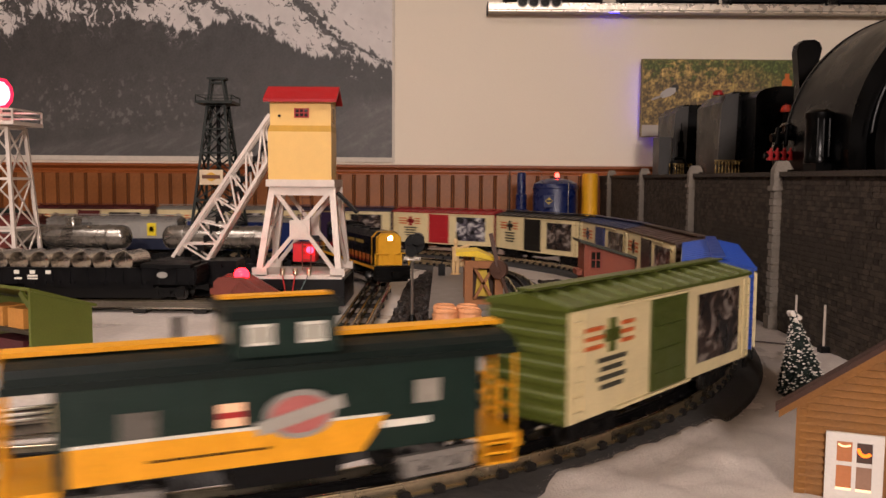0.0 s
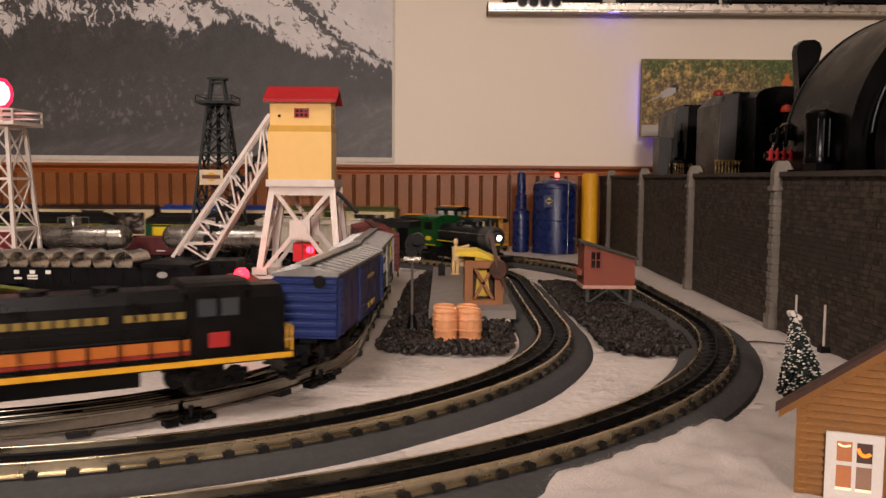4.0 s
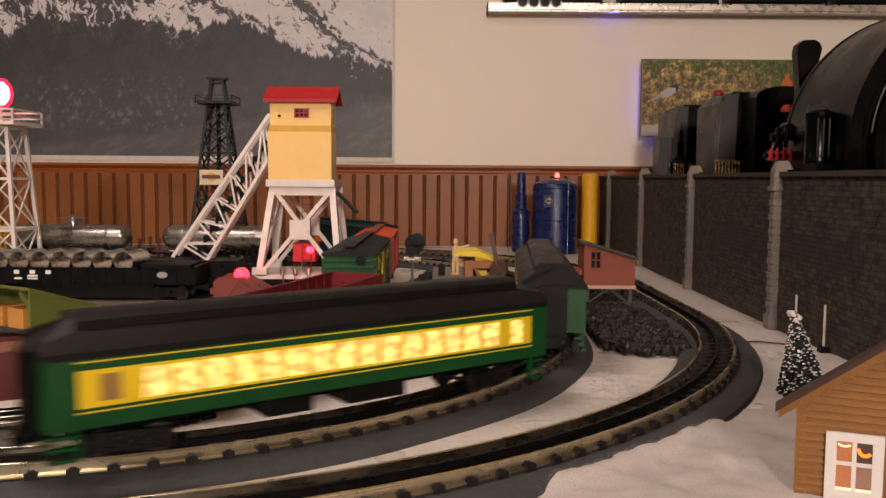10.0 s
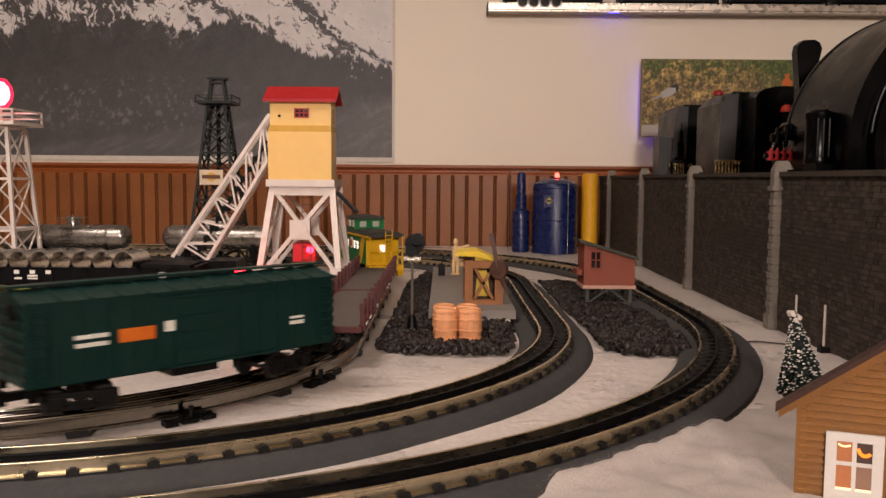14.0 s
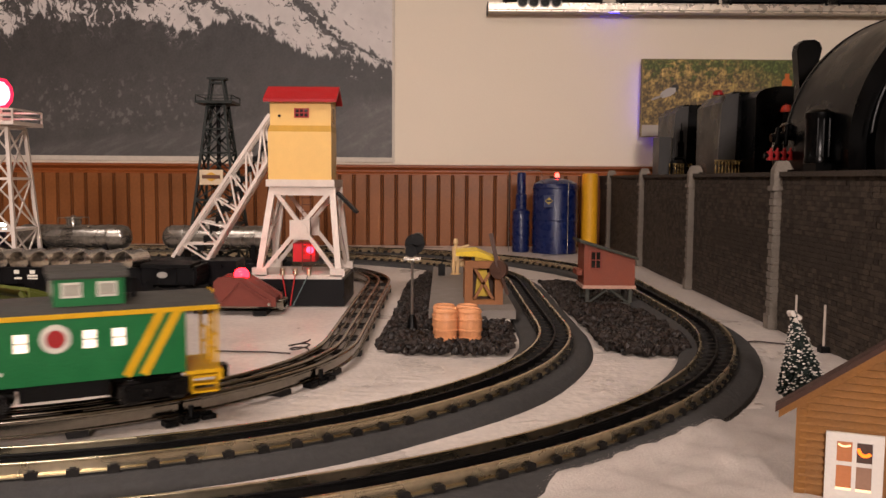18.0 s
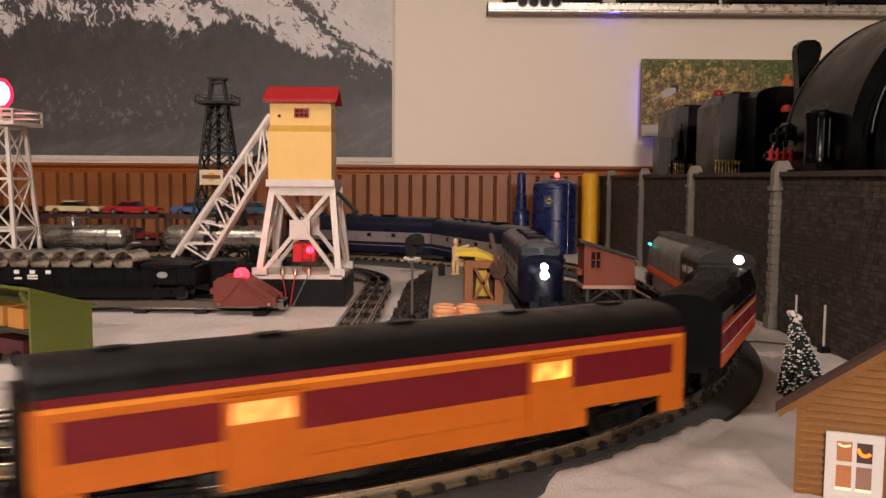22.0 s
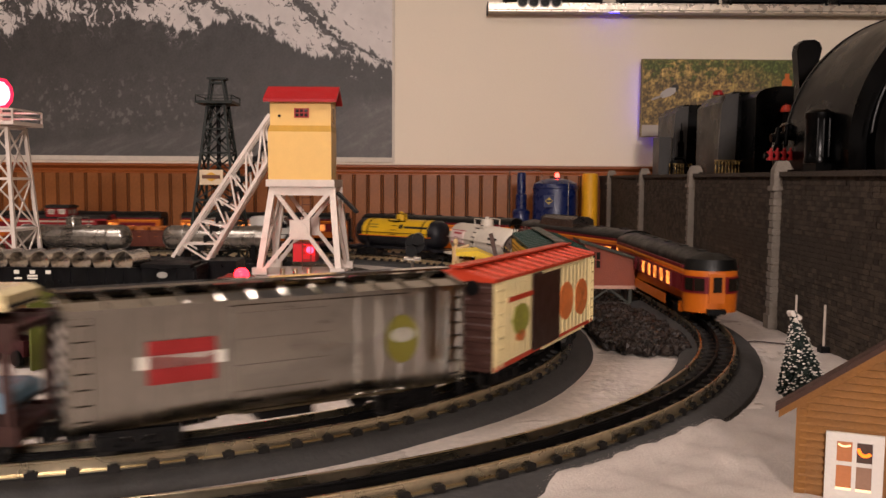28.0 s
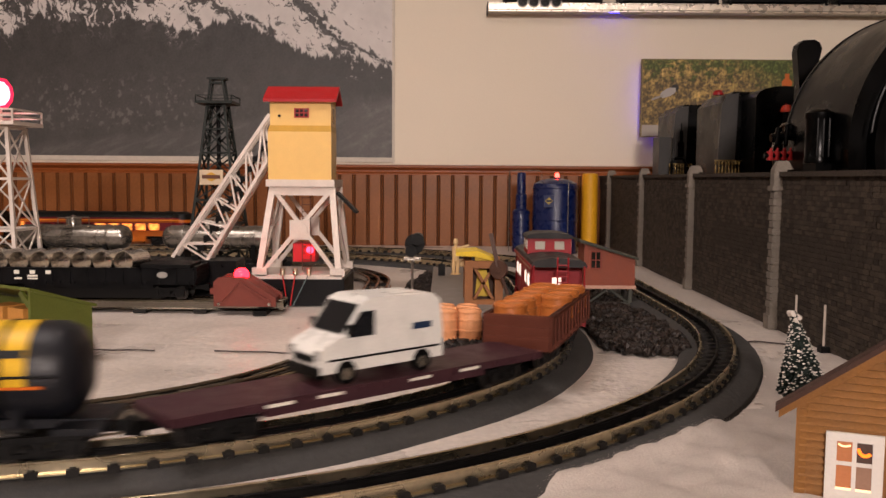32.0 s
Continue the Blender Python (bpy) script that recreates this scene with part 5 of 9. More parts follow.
def streamlined_engine():
    """Grey, orange and maroon streamlined steam engine."""
    m_g = mat("shroud_grey", "#55554f", 0.4, 0.1, vary=0.1)
    m_o = mat("stream_orange", "#c04a14", 0.4)
    m_k = mat("shroud_black", "#141414", 0.4)
    m_r = mat("maroon_truck", "#5c1a1c", 0.5)
    ob = thing("streamlined_locomotive", "grey and orange streamlined toy steam locomotive", "locomotive")
    # shroud: rounded body with a sloped nose
    prof = [(-0.030, 0.03)] + [(-0.030 * math.cos(a), 0.062 + 0.034 * math.sin(a)) for a in [i * math.pi / 12 for i in range(13)]] + [(0.030, 0.03)]
    bm = bmesh.new()
    prism(bm, prof, -0.075, 0.13)
    for v in bm.verts:
        if v.co.x > 0.1:
            k = (v.co.z - 0.03) / 0.066
            v.co.x -= 0.012 * k * k
            v.co.y *= 0.80
    part("shroud", bm, m_g, ob, smooth=True)
    bm = bmesh.new()
    for v in [0]:
        prism(bm, [(-0.029, 0.022), (-0.029, 0.03), (0.029, 0.03), (0.029, 0.022)], 0.0, 0.132)
    for v in bm.verts:
        if v.co.x > 0.1:
            v.co.y *= 0.78
    part("skirt", bm, m_g, ob)
    for k in range(5):
        for sd in (-1, 1):
            box_part("grille_bar", 0.092, 0.128, sd * 0.0295 - 0.006, sd * 0.0295 - 0.001 if sd > 0 else sd * 0.0295 + 0.006, 0.0225 + k * 0.0035, 0.0238 + k * 0.0035, m_k, ob)
    bm = bmesh.new()
    prism(bm, [(-0.012, 0.0935), (-0.010, 0.0985), (0.010, 0.0985), (0.012, 0.0935)], -0.12, 0.122)
    part("roof_ridge", bm, m_k, ob, bevel=0.001)
    # cab
    box_part("cab", -0.142, -0.072, -0.0305, 0.0305, 0.030, 0.082, m_k, ob, bevel=0.001)
    bm = bmesh.new()
    prism(bm, arc_roof(0.031, 0.082, 0.0145, n=10), -0.148, -0.07)
    part("cab_roof", bm, m_k, ob, smooth=True)
    # orange belt
    for sd in (-1, 1):
        bm = bmesh.new()
        y = sd * 0.0308
        prism(bm, [(-0.143, 0.020), (-0.143, 0.054), (-0.085, 0.054), (-0.07, 0.0495), (0.126, 0.0495), (0.128, 0.042), (-0.09, 0.042), (-0.115, 0.020)], y - 0.0008, y + 0.0008, axis="y")
        for v in bm.verts:
            if v.co.x > 0.1:
                v.co.y *= 0.80
        part("belt", bm, m_o, ob, "orange side belt")
        bm = bmesh.new()
        for k in range(3):
            bx(bm, -0.13, -0.075, sd * 0.0316 - 0.0003, sd * 0.0316 + 0.0005, 0.043 + 0.0035 * k, 0.0438 + 0.0035 * k)
        part("vent_line", bm, mat("line_red", "#8a2a20", 0.5), ob)
        bm = bmesh.new()
        bx(bm, 0.108, 0.118, sd * 0.0258 - 0.002, sd * 0.0258 + 0.0008, 0.079, 0.082)
        part("number_board", bm, M_NUMBER, ob, "glowing teal number board")
        bm = bmesh.new()
        bx(bm, -0.124, -0.108, sd * 0.0312 - 0.0006, sd * 0.0312 + 0.0006, 0.066, 0.074)
        bx(bm, -0.1, -0.086, sd * 0.0312 - 0.0006, sd * 0.0312 + 0.0006, 0.066, 0.074)
        part("cab_window", bm, mat("cab_glass", "#8f8a80", 0.2), ob)
    bm = bmesh.new()
    bx(bm, 0.110, 0.1195, -0.005, 0.005, 0.066, 0.074)
    part("headlight", bm, M_LAMP, ob, "lit nose headlight")
    bm = bmesh.new()
    lathe(bm, [(0.005, -0.1495), (0.005, -0.1475)], at=(0, -0.012, 0.086), axis="x", n=12)
    part("cab_lamp", bm, M_LAMP, ob, "bright cab lamp")
    box_part("backhead", -0.1445, -0.1425, -0.022, 0.022, 0.034, 0.076, mat("backhead_metal", "#4a3a34", 0.4, 0.4), ob)
    box_part("fire_door", -0.1465, -0.1440, -0.006, 0.006, 0.057, 0.063, mat("fire_red", "#ff2a30", 0.5, emit=3.0, bump=0), ob)
    box_part("engine_frame", -0.13, 0.12, -0.012, 0.012, 0.012, 0.034, M_DARK, ob)
    drivers(ob, (-0.03, 0.012, 0.054), 0.018, mat("driver_grey", "#57544e", 0.45, 0.3))
    couplers(ob, 0.285)
    t2 = build_truck(ob, -0.1)
    t2.data.materials[0] = m_r
    return ob, [build_truck(ob, 0.1), t2], 0.285


def road_switcher(label, body, face, stripe, cabm, L=0.36):
    """Hood diesel: long hood forward, cab behind."""
    ob = thing("diesel_locomotive", label, "locomotive")
    h = L / 2
    z0 = 0.024
    box_part("walkway", -h + 0.008, h - 0.008, -0.031, 0.031, z0, z0 + 0.006, stripe, ob, bevel=0.0006)
    bm = bmesh.new()
    prism(bm, [(-0.023, z0 + 0.006), (-0.023, 0.075), (-0.014, 0.084), (0.014, 0.084), (0.023, 0.075), (0.023, z0 + 0.006)], -h + 0.09, h - 0.032)
    part("long_hood", bm, body, ob, bevel=0.001)
    bm = bmesh.new()
    prism(bm, [(-0.0235, z0 + 0.006), (-0.0235, 0.076), (-0.014, 0.085), (0.014, 0.085), (0.0235, 0.076), (0.0235, z0 + 0.006)], h - 0.048, h - 0.022)
    for v in bm.verts:
        if v.co.x > h - 0.03:
            v.co.y *= 0.82
            v.co.z = min(v.co.z, 0.082)
    part("nose", bm, face, ob, "yellow rounded nose", bevel=0.002)
    bm = bmesh.new()
    prism(bm, [(-0.023, z0 + 0.006), (-0.023, 0.075), (-0.014, 0.084), (0.014, 0.084), (0.023, 0.075), (0.023, z0 + 0.006)], -h + 0.014, -h + 0.05)
    part("short_hood", bm, body, ob, bevel=0.001)
    box_part("cab", -h + 0.048, -h + 0.092, -0.029, 0.029, z0 + 0.006, 0.083, body, ob, bevel=0.001)
    bm = bmesh.new()
    prism(bm, arc_roof(0.031, 0.083, 0.008, n=8, lip=0.001), -h + 0.044, -h + 0.096)
    part("cab_roof", bm, body, ob)
    side_panels(ob, 0.029, [("cab_window", -h + 0.054, -h + 0.068, 0.063, 0.077, mat("loco_glass", "#3a3f42", 0.12)), ("cab_window", -h + 0.072, -h + 0.086, 0.063, 0.077, mat("loco_glass", "#3a3f42", 0.12)), ("emblem", -h + 0.062, -h + 0.078, 0.038, 0.050, mat("emblem_red", "#a02a2a", 0.4))], turned=False)
    # painted belts on the hood
    side_panels(ob, 0.023, [("belt", -h + 0.09, h - 0.05, 0.036, 0.045, cabm, 0.0006), ("belt_line", -h + 0.09, h - 0.05, 0.0325, 0.0355, mat("line_red", "#8a2a20", 0.5), 0.0006)], turned=False)
    side_panels(ob, 0.023, [("lettering_bar", x, x + 0.007, 0.0615, 0.067, mat("bar_gold_dull", "#8a7438", 0.5), 0.0006) for x in [-0.055 + 0.0095 * i for i in range(15) if i != 9]])
    for i in range(9):
        x = -h + 0.1 + i * 0.022
        box_part("hood_door", x, x + 0.016, -0.0234, 0.0234, 0.047, 0.057, body, ob)
    for x in (0.02, 0.075, -0.03):
        bm = bmesh.new()
        rod(bm, (x, 0, 0.083), (x, 0, 0.087), 0.010, n=18)
        part("roof_fan", bm, M_DARK, ob)
    bm = bmesh.new()
    bx(bm, h - 0.024, h - 0.019, -0.006, 0.006, 0.0695, 0.080)
    part("lamp_housing", bm, face, ob, bevel=0.001)
    bm = bmesh.new()
    lathe(bm, [(0.0042, h - 0.0192), (0.0036, h - 0.018), (0.001, h - 0.0176)], at=(0, 0, 0.0745), axis="x", n=14)
    part("headlight", bm, M_LAMP, ob, "lit headlight")
    for ex in (-1, 1):
        x = ex * (h - 0.010)
        for y in (-0.029, -0.016, -0.005, 0.005, 0.016, 0.029):
            bm = bmesh.new()
            rod(bm, (x, y, z0), (x, y, z0 + 0.026), 0.0010, n=6)
            part("railing_post", bm, face, ob)
        for sd in (-1, 1):
            bm = bmesh.new()
            rod(bm, (x, sd * 0.029, z0 + 0.026), (x, sd * 0.005, z0 + 0.026), 0.0011, n=6)
            part("end_railing", bm, face, ob)
        bm = bmesh.new()
        bx(bm, x - 0.004, x + 0.004, -0.03, 0.03, z0 - 0.015, z0 + 0.003)
        bx(bm, x + ex * 0.002 - 0.003, x + ex * 0.002 + 0.003, -0.026, 0.026, 0.004, z0 - 0.014)
        part("pilot", bm, M_BLACK, ob, bevel=0.0008)
        for sd in (-1, 1):
            bm = bmesh.new()
            for k in range(3):
                bx(bm, x - 0.007, x + 0.007, sd * 0.027 - 0.004, sd * 0.027 + 0.004, 0.008 + k * 0.006, 0.0095 + k * 0.006)
            part("steps", bm, M_DARK, ob)
    for sd in (-1, 1):
        bm = bmesh.new()
        for i in range(11):
            x = -h + 0.1 + i * 0.0225
            rod(bm, (x, sd * 0.0305, z0 + 0.004), (x, sd * 0.0305, z0 + 0.024), 0.0008, n=6)
        rod(bm, (-h + 0.1, sd * 0.0305, z0 + 0.024), (h - 0.03, sd * 0.0305, z0 + 0.024), 0.0008, n=6)
        part("side_railing", bm, M_BLACK, ob)
    side_panels(ob, 0.031, [("sill_stripe", -h + 0.01, h - 0.01, z0 + 0.001, z0 + 0.0055, face, 0.0005)])
    bm = bmesh.new()
    prism(bm, [(-0.027, 0.012), (-0.029, z0), (0.029, z0), (0.027, 0.012)], -0.05, 0.05)
    part("fuel_tank", bm, M_BLACK, ob, bevel=0.001)
    couplers(ob, L)
    return ob, [build_truck(ob, h - 0.075), build_truck(ob, -h + 0.075)]


def streamlined_diesel(label, blue, silver, lead, L=0.365):
    ob = thing("streamlined_diesel", label, "locomotive")
    h = L / 2
    prof = [(-0.031, 0.012), (-0.031, 0.070), (-0.028, 0.080), (-0.018, 0.087), (0, 0.0895), (0.018, 0.087), (0.028, 0.080), (0.031, 0.070), (0.031, 0.012)]
    bm = bmesh.new()
    prism(bm, prof, -h, h - 0.05 if lead else h)
    part("body", bm, blue, ob, smooth=True)
    if lead:
        bm = bmesh.new()
        steps = [(h - 0.05, 1.0, 0.0), (h - 0.044, 0.99, -0.001), (h - 0.040, 0.96, -0.018), (h - 0.026, 0.93, -0.021), (h - 0.012, 0.80, -0.026), (h - 0.004, 0.58, -0.034), (h, 0.35, -0.042)]
        rows = []
        for x, k, dz in steps:
            rows.append([bm.verts.new((x, y * k, 0.012 + (z - 0.012) * (1 + dz / 0.078))) for y, z in prof])
        for p, q in zip(rows[:-1], rows[1:]):
            for i in range(len(prof) - 1):
                bm.faces.new((p[i], p[i + 1], q[i + 1], q[i]))
        bm.faces.new(rows[-1])
        part("nose", bm, blue, ob, "rounded blue nose", smooth=True)
        bm = bmesh.new()
        lathe(bm, [(0.0046, h - 0.016), (0.0046, h + 0.0002), (0.0034, h + 0.0016), (0.001, h + 0.002)], at=(0, 0, 0.0585), axis="x", n=16)
        part("headlight", bm, M_LAMP_G, ob, "lit headlight")
        bm = bmesh.new()
        lathe(bm, [(0.0058, h - 0.012), (0.0058, h + 0.0010), (0.0042, h + 0.0022), (0.001, h + 0.0026)], at=(0, 0, 0.0485), axis="x", n=16)
        part("lower_headlight", bm, M_LAMP_G, ob, "lit headlight")
        for sd in (-1, 1):
            bm = bmesh.new()
            bx(bm, h - 0.047, h - 0.0405, sd * 0.014 - 0.011, sd * 0.014 + 0.011, 0.071, 0.080)
            part("windscreen", bm, mat("loco_glass", "#3a3f42", 0.12), ob)
        bm = bmesh.new()
        bx(bm, h - 0.02, h - 0.001, -0.018, 0.018, 0.003, 0.013)
        part("pilot", bm, blue, ob, bevel=0.002)
    hi = h - 0.055 if lead else h - 0.004
    side_panels(ob, 0.031, [("silver_band", -h + 0.004, hi, 0.034, 0.056, silver, 0.0006), ("silver_line", -h + 0.004, hi, 0.026, 0.0275, silver, 0.0006)], turned=False)
    side_panels(ob, 0.031, [("porthole", x - 0.005, x + 0.005, 0.045, 0.053, M_BLACK, 0.0012) for x in (-0.1, -0.04, 0.03, 0.09)])
    side_panels(ob, 0.031, [("air_grille", -h + 0.03 + i * 0.0165, -h + 0.042 + i * 0.0165, 0.060, 0.067, mat("grille_steel", "#2a3040", 0.35, 0.7), 0.0006) for i in range(16)])
    for x in (-0.11, -0.07, -0.03, 0.01):
        bm = bmesh.new()
        rod(bm, (x, 0, 0.088), (x, 0, 0.0925), 0.012, n=18)
        part("roof_fan", bm, blue, ob)
    bm = bmesh.new()
    bx(bm, 0.05, 0.08, -0.012, 0.012, 0.087, 0.0925)
    part("exhaust", bm, M_DARK, ob)
    for ex in (-1,) if lead else (-1, 1):
        bm = bmesh.new()
        bx(bm, ex * h, ex * (h + 0.005), -0.012, 0.012, 0.018, 0.072)
        part("diaphragm", bm, M_BLACK, ob)
    bm = bmesh.new()
    bx(bm, -0.05, 0.05, -0.025, 0.025, 0.006, 0.014)
    part("fuel_tank", bm, M_DARK, ob)
    couplers(ob, L)
    return ob, [build_truck(ob, h - 0.085), build_truck(ob, -h + 0.075)]


# ---- the trains ----
def stretch(ob, k):
    """Lengthens a built engine; its wheels stay round."""
    seen = set()
    for c in ob.children_recursive:
        if c.name.startswith(("wheelset",)):
            continue
        c.matrix_basis = Matrix.Translation((c.matrix_basis.translation.x * (k - 1), 0, 0)) @ c.matrix_basis
        if c.name.startswith(("driving_wheel", "truck")) or c.data.name in seen:
            continue
        seen.add(c.data.name)
        for v in c.data.vertices:
            v.co.x *= k


def couple(track, sign, offset, built, L, loads=()):
    ob, trucks = built[:2]
    CARS.append((track, sign, offset + L / 2, ob, trucks, list(loads)))


def windows_row(a, b, n, fill=0.74):
    w = (b - a) / n
    return [(a + w * i + w * (1 - fill) / 2, a + w * (i + 1) - w * (1 - fill) / 2) for i in range(n)]


def wildlife_boxcar(name, hexa, door_hexa, L=0.285):
    cream = mat("boxcar_cream", "#cdbd92", 0.45)
    roof = mat("roof_" + name, hexa, 0.4)
    door = mat("door_" + name, door_hexa, 0.4)
    dark = photo_mat("photo_dark", "#3a2c26", "#8a8078")
    pale = photo_mat("photo_pale", "#5a5560", "#c8c4c0")
    red = mat("bar_orange", "#b8582a", 0.5)
    ink = mat("bar_dark", "#3b3a30", 0.5)
    z0 = 0.02
    pn = [("cross_mark", -0.100, -0.080, z0 + 0.047, z0 + 0.055, roof), ("cross_mark", -0.094, -0.086, z0 + 0.040, z0 + 0.062, roof)]
    pn += [("lettering_bar", -0.124, -0.102, z0 + 0.056 - 0.006 * k, z0 + 0.0585 - 0.006 * k, red) for k in range(3)]
    pn += [("lettering_bar", -0.078, -0.062, z0 + 0.056 - 0.006 * k, z0 + 0.0585 - 0.006 * k, red) for k in range(3)]
    pn += [("lettering_bar", -0.108 + 0.004 * (k % 2), -0.072 - 0.004 * (k % 2), z0 + 0.034 - 0.006 * k, z0 + 0.0368 - 0.006 * k, ink) for k in range(4)]
    pn += [("photo_panel", 0.042, 0.120, z0 + 0.010, z0 + 0.064, pale if name in ("blue", "grey", "red") else dark)]
    return boxcar("cream toy boxcar with " + name + " roof and wildlife picture panel", L, cream, roof, roof, door, door_x=(-0.036, 0.020), panels=pn, lower=None)


def build_trains():
    # outer track, first: freight tailed by a green and yellow caboose
    cg = mat("caboose_green", "#0b211b", 0.4)
    cr_ = mat("caboose_roof", "#0a1512", 0.5, spec=0.18)
    cy = mat("caboose_yellow", "#dd9a1e", 0.4)
    red_e = mat("emblem_red", "#a02a2a", 0.4)
    yel_lo = [("lower_band", -0.106, 0.030, 0.0245, 0.043, cy), ("band_line", -0.106, 0.052, 0.043, 0.0446, M_WHITE),
              ("window", 0.071, 0.086, 0.048, 0.061, mat("lit_cab", "#8d877d", 0.3, bump=0)), ("window", -0.083, -0.065, 0.045, 0.058, mat("dull_glass", "#5a5650", 0.3)), ("window", -0.036, -0.023, 0.046, 0.058, mat("lit_cab_side", "#e8b490", 0.3, emit=0.2, bump=0)), ("window_frame", -0.036, -0.023, 0.0505, 0.0535, red_e, 0.0009),
              ("round_emblem", -0.013, 0.025, 0.036, 0.062, mat("emblem_grey", "#8d8a84", 0.5), 0.0012), ("emblem_disc", -0.010, 0.022, 0.039, 0.059, mat("emblem_rose", "#a8605c", 0.4), 0.0018),
              ("lettering_bar", 0.052, 0.080, 0.036, 0.040, M_WHITE), ("lettering_bar", -0.07, -0.01, 0.032, 0.0335, mat("thin_black", "#1a1a16", 0.5))]
    b = caboose("green and yellow toy caboose with lit end windows", 0.273, cg, cr_, cy, yel_lo, cup_x=0.0, end_m=cg, lit=mat("lit_cab_warm", "#ffd8a0", 0.3, emit=0.55, bump=0), ridge=cy)
    for sd in (-1, 1):
        bm = bmesh.new()
        prism(bm, [(-sd * 0.030, 0.0245), (-sd * 0.030, 0.043), (-sd * 0.054, 0.043), (-sd * 0.040, 0.0245)], sd * 0.0295, sd * 0.0306, axis="y")
        part("lower_band", bm, cy, b[0])
        bm = bmesh.new()
        beam(bm, (-sd * -0.017, sd * 0.0305, 0.043), (-sd * 0.029, sd * 0.0305, 0.054), 0.0035, 0.007)
        part("emblem_bar", bm, mat("bar_pale", "#9a968e", 0.5), b[0])
    for t in b[1]:
        t.data.materials[0] = mat("truck_grey", "#77726c", 0.5)
    couple("outer", 1, -0.018, b, 0.273)
    kinds = [("olive", "#4a5220", "#3f481c"), ("blue", "#173a8a", "#173a8a"), ("brown", "#3a2a22", "#2f2422"), ("navy", "#1c2440", "#22305c"), ("charcoal", "#26231f", "#151413"), ("red", "#8a1c20", "#a02228"), ("purple", "#2a2238", "#3a2a4c"), ("grey", "#77736c", "#6a665f"), ("maroon", "#4a1a1a", "#57201f")]
    for i, k in enumerate(kinds):
        couple("outer", 1, 0.280 + 0.305 * i, wildlife_boxcar(*k), 0.285)
    couple("outer", 1, 0.280 + 0.305 * 9, road_switcher("dark green toy diesel locomotive", cg, cy, cy, cg), 0.36)
    # outer track, second: orange streamliner
    og = mat("coach_orange", "#b65e15", 0.4, vary=0.08)
    mr = mat("coach_maroon", "#66131b", 0.4)
    rf = mat("coach_roof", "#0d0d0c", 0.42, spec=0.2)
    glow = lit_window("coach_glow", "#ff9a44", 2.3, 95, low=0.2)
    glow_dim = lit_window("coach_glow_dim", "#ff9a50", 1.1, 95)
    dark = mat("dark_glass", "#1c1712", 0.15)
    line = mat("line_red", "#8a2a20", 0.5)
    b = streamlined_engine()
    stretch(b[0], 1.14)
    couple("outer", 2, -0.302, b, 0.324)
    rd = mat("tender_maroon", "#74121c", 0.4)
    so = mat("stream_orange", "#c04a14", 0.4)
    gy = mat("shroud_grey", "#55554f", 0.4)
    tp = [("belt", -0.11, 0.11, 0.0225, 0.035, so), ("belt", -0.11, 0.11, 0.0365, 0.0505, rd), ("belt", -0.11, 0.11, 0.052, 0.0555, so), ("belt_line", -0.11, 0.11, 0.0352, 0.0363, M_WHITE), ("belt_line", -0.11, 0.11, 0.0507, 0.0518, M_WHITE), ("deck_line", -0.05, 0.11, 0.0605, 0.0615, M_STEEL), ("rear_panel", -0.11, -0.055, 0.0602, 0.0665, gy), ("rear_belt", -0.11, -0.055, 0.0562, 0.0598, rd)]
    tt = mat("tender_top", "#060606", 0.6, spec=0.1, bump=0)
    couple("outer", 2, -0.572, tender("orange and maroon toy tender heaped with coal", 0.222, tt, tp, tt, rounded=True), 0.222)
    kw = dict(body=og, band=mr, roof=rf, stripe=mat("stripe_orange", "#e08a2a", 0.4), glow=glow, trimz=((0.0635, 0.0665),), zb=0.041, zt=0.057)
    seat = [(-0.19, -0.168)] + windows_row(-0.159, -0.013, 4, 0.9) + [(-0.007, 0.024), (0.027, 0.061), (0.066, 0.098), (0.101, 0.118), (0.134, 0.152, 0.0405, 0.057, glow_dim)]
    bag = coach("orange and maroon toy baggage car with lit doors", 0.415, windows=[], doors=((-0.119, -0.078, glow_dim), (0.072, 0.106, glow)), vent_glow=False, **kw)
    couple("outer", 2, -1.065, bag, 0.415)
    for i in range(2):
        c = coach("orange and maroon toy passenger coach with lit windows", 0.415, windows=seat, **kw)
        couple("outer", 2, -1.065 - 0.466 * (i + 1), c, 0.415)
    dm = [(-0.148, -0.112, 0.042, 0.057), (-0.108, -0.084, 0.042, 0.057), (-0.081, -0.051, 0.042, 0.057), (-0.048, -0.029, 0.042, 0.057, glow_dim), (-0.017, 0.002, 0.0315, 0.0445, glow_dim), (0.004, 0.025, 0.0315, 0.0445), (0.028, 0.062, 0.0315, 0.0445), (0.065, 0.082, 0.0315, 0.0445), (0.0835, 0.099, 0.0315, 0.0445), (0.103, 0.119, 0.040, 0.055), (0.121, 0.147, 0.040, 0.055), (0.155, 0.181, 0.040, 0.055)]
    c = coach("orange and maroon toy dome car with lit windows", 0.415, windows=dm, dome=(-0.02, 0.13), **kw)
    couple("outer", 2, -1.065 - 0.466 * 3, c, 0.415)
    ow = [(x0, x1, 0.040, 0.056, dark if k < 4 else glow) for k, (x0, x1) in enumerate(windows_row(-0.15, 0.15, 9, 0.7))]
    c = coach("orange toy observation car with rounded dark-roofed tail", 0.40, windows=ow, tail=True, **kw)
    couple("outer", 2, -1.088 - 0.466 * 4 + 0.036, c, 0.40)
    # middle track, first: green steam train with lit coaches
    gg = mat("coach_green", "#0d3f1a", 0.38)
    yl = mat("coach_yellow", "#d8b81c", 0.4)
    gk = mat("clerestory_roof", "#121010", 0.5, spec=0.18)
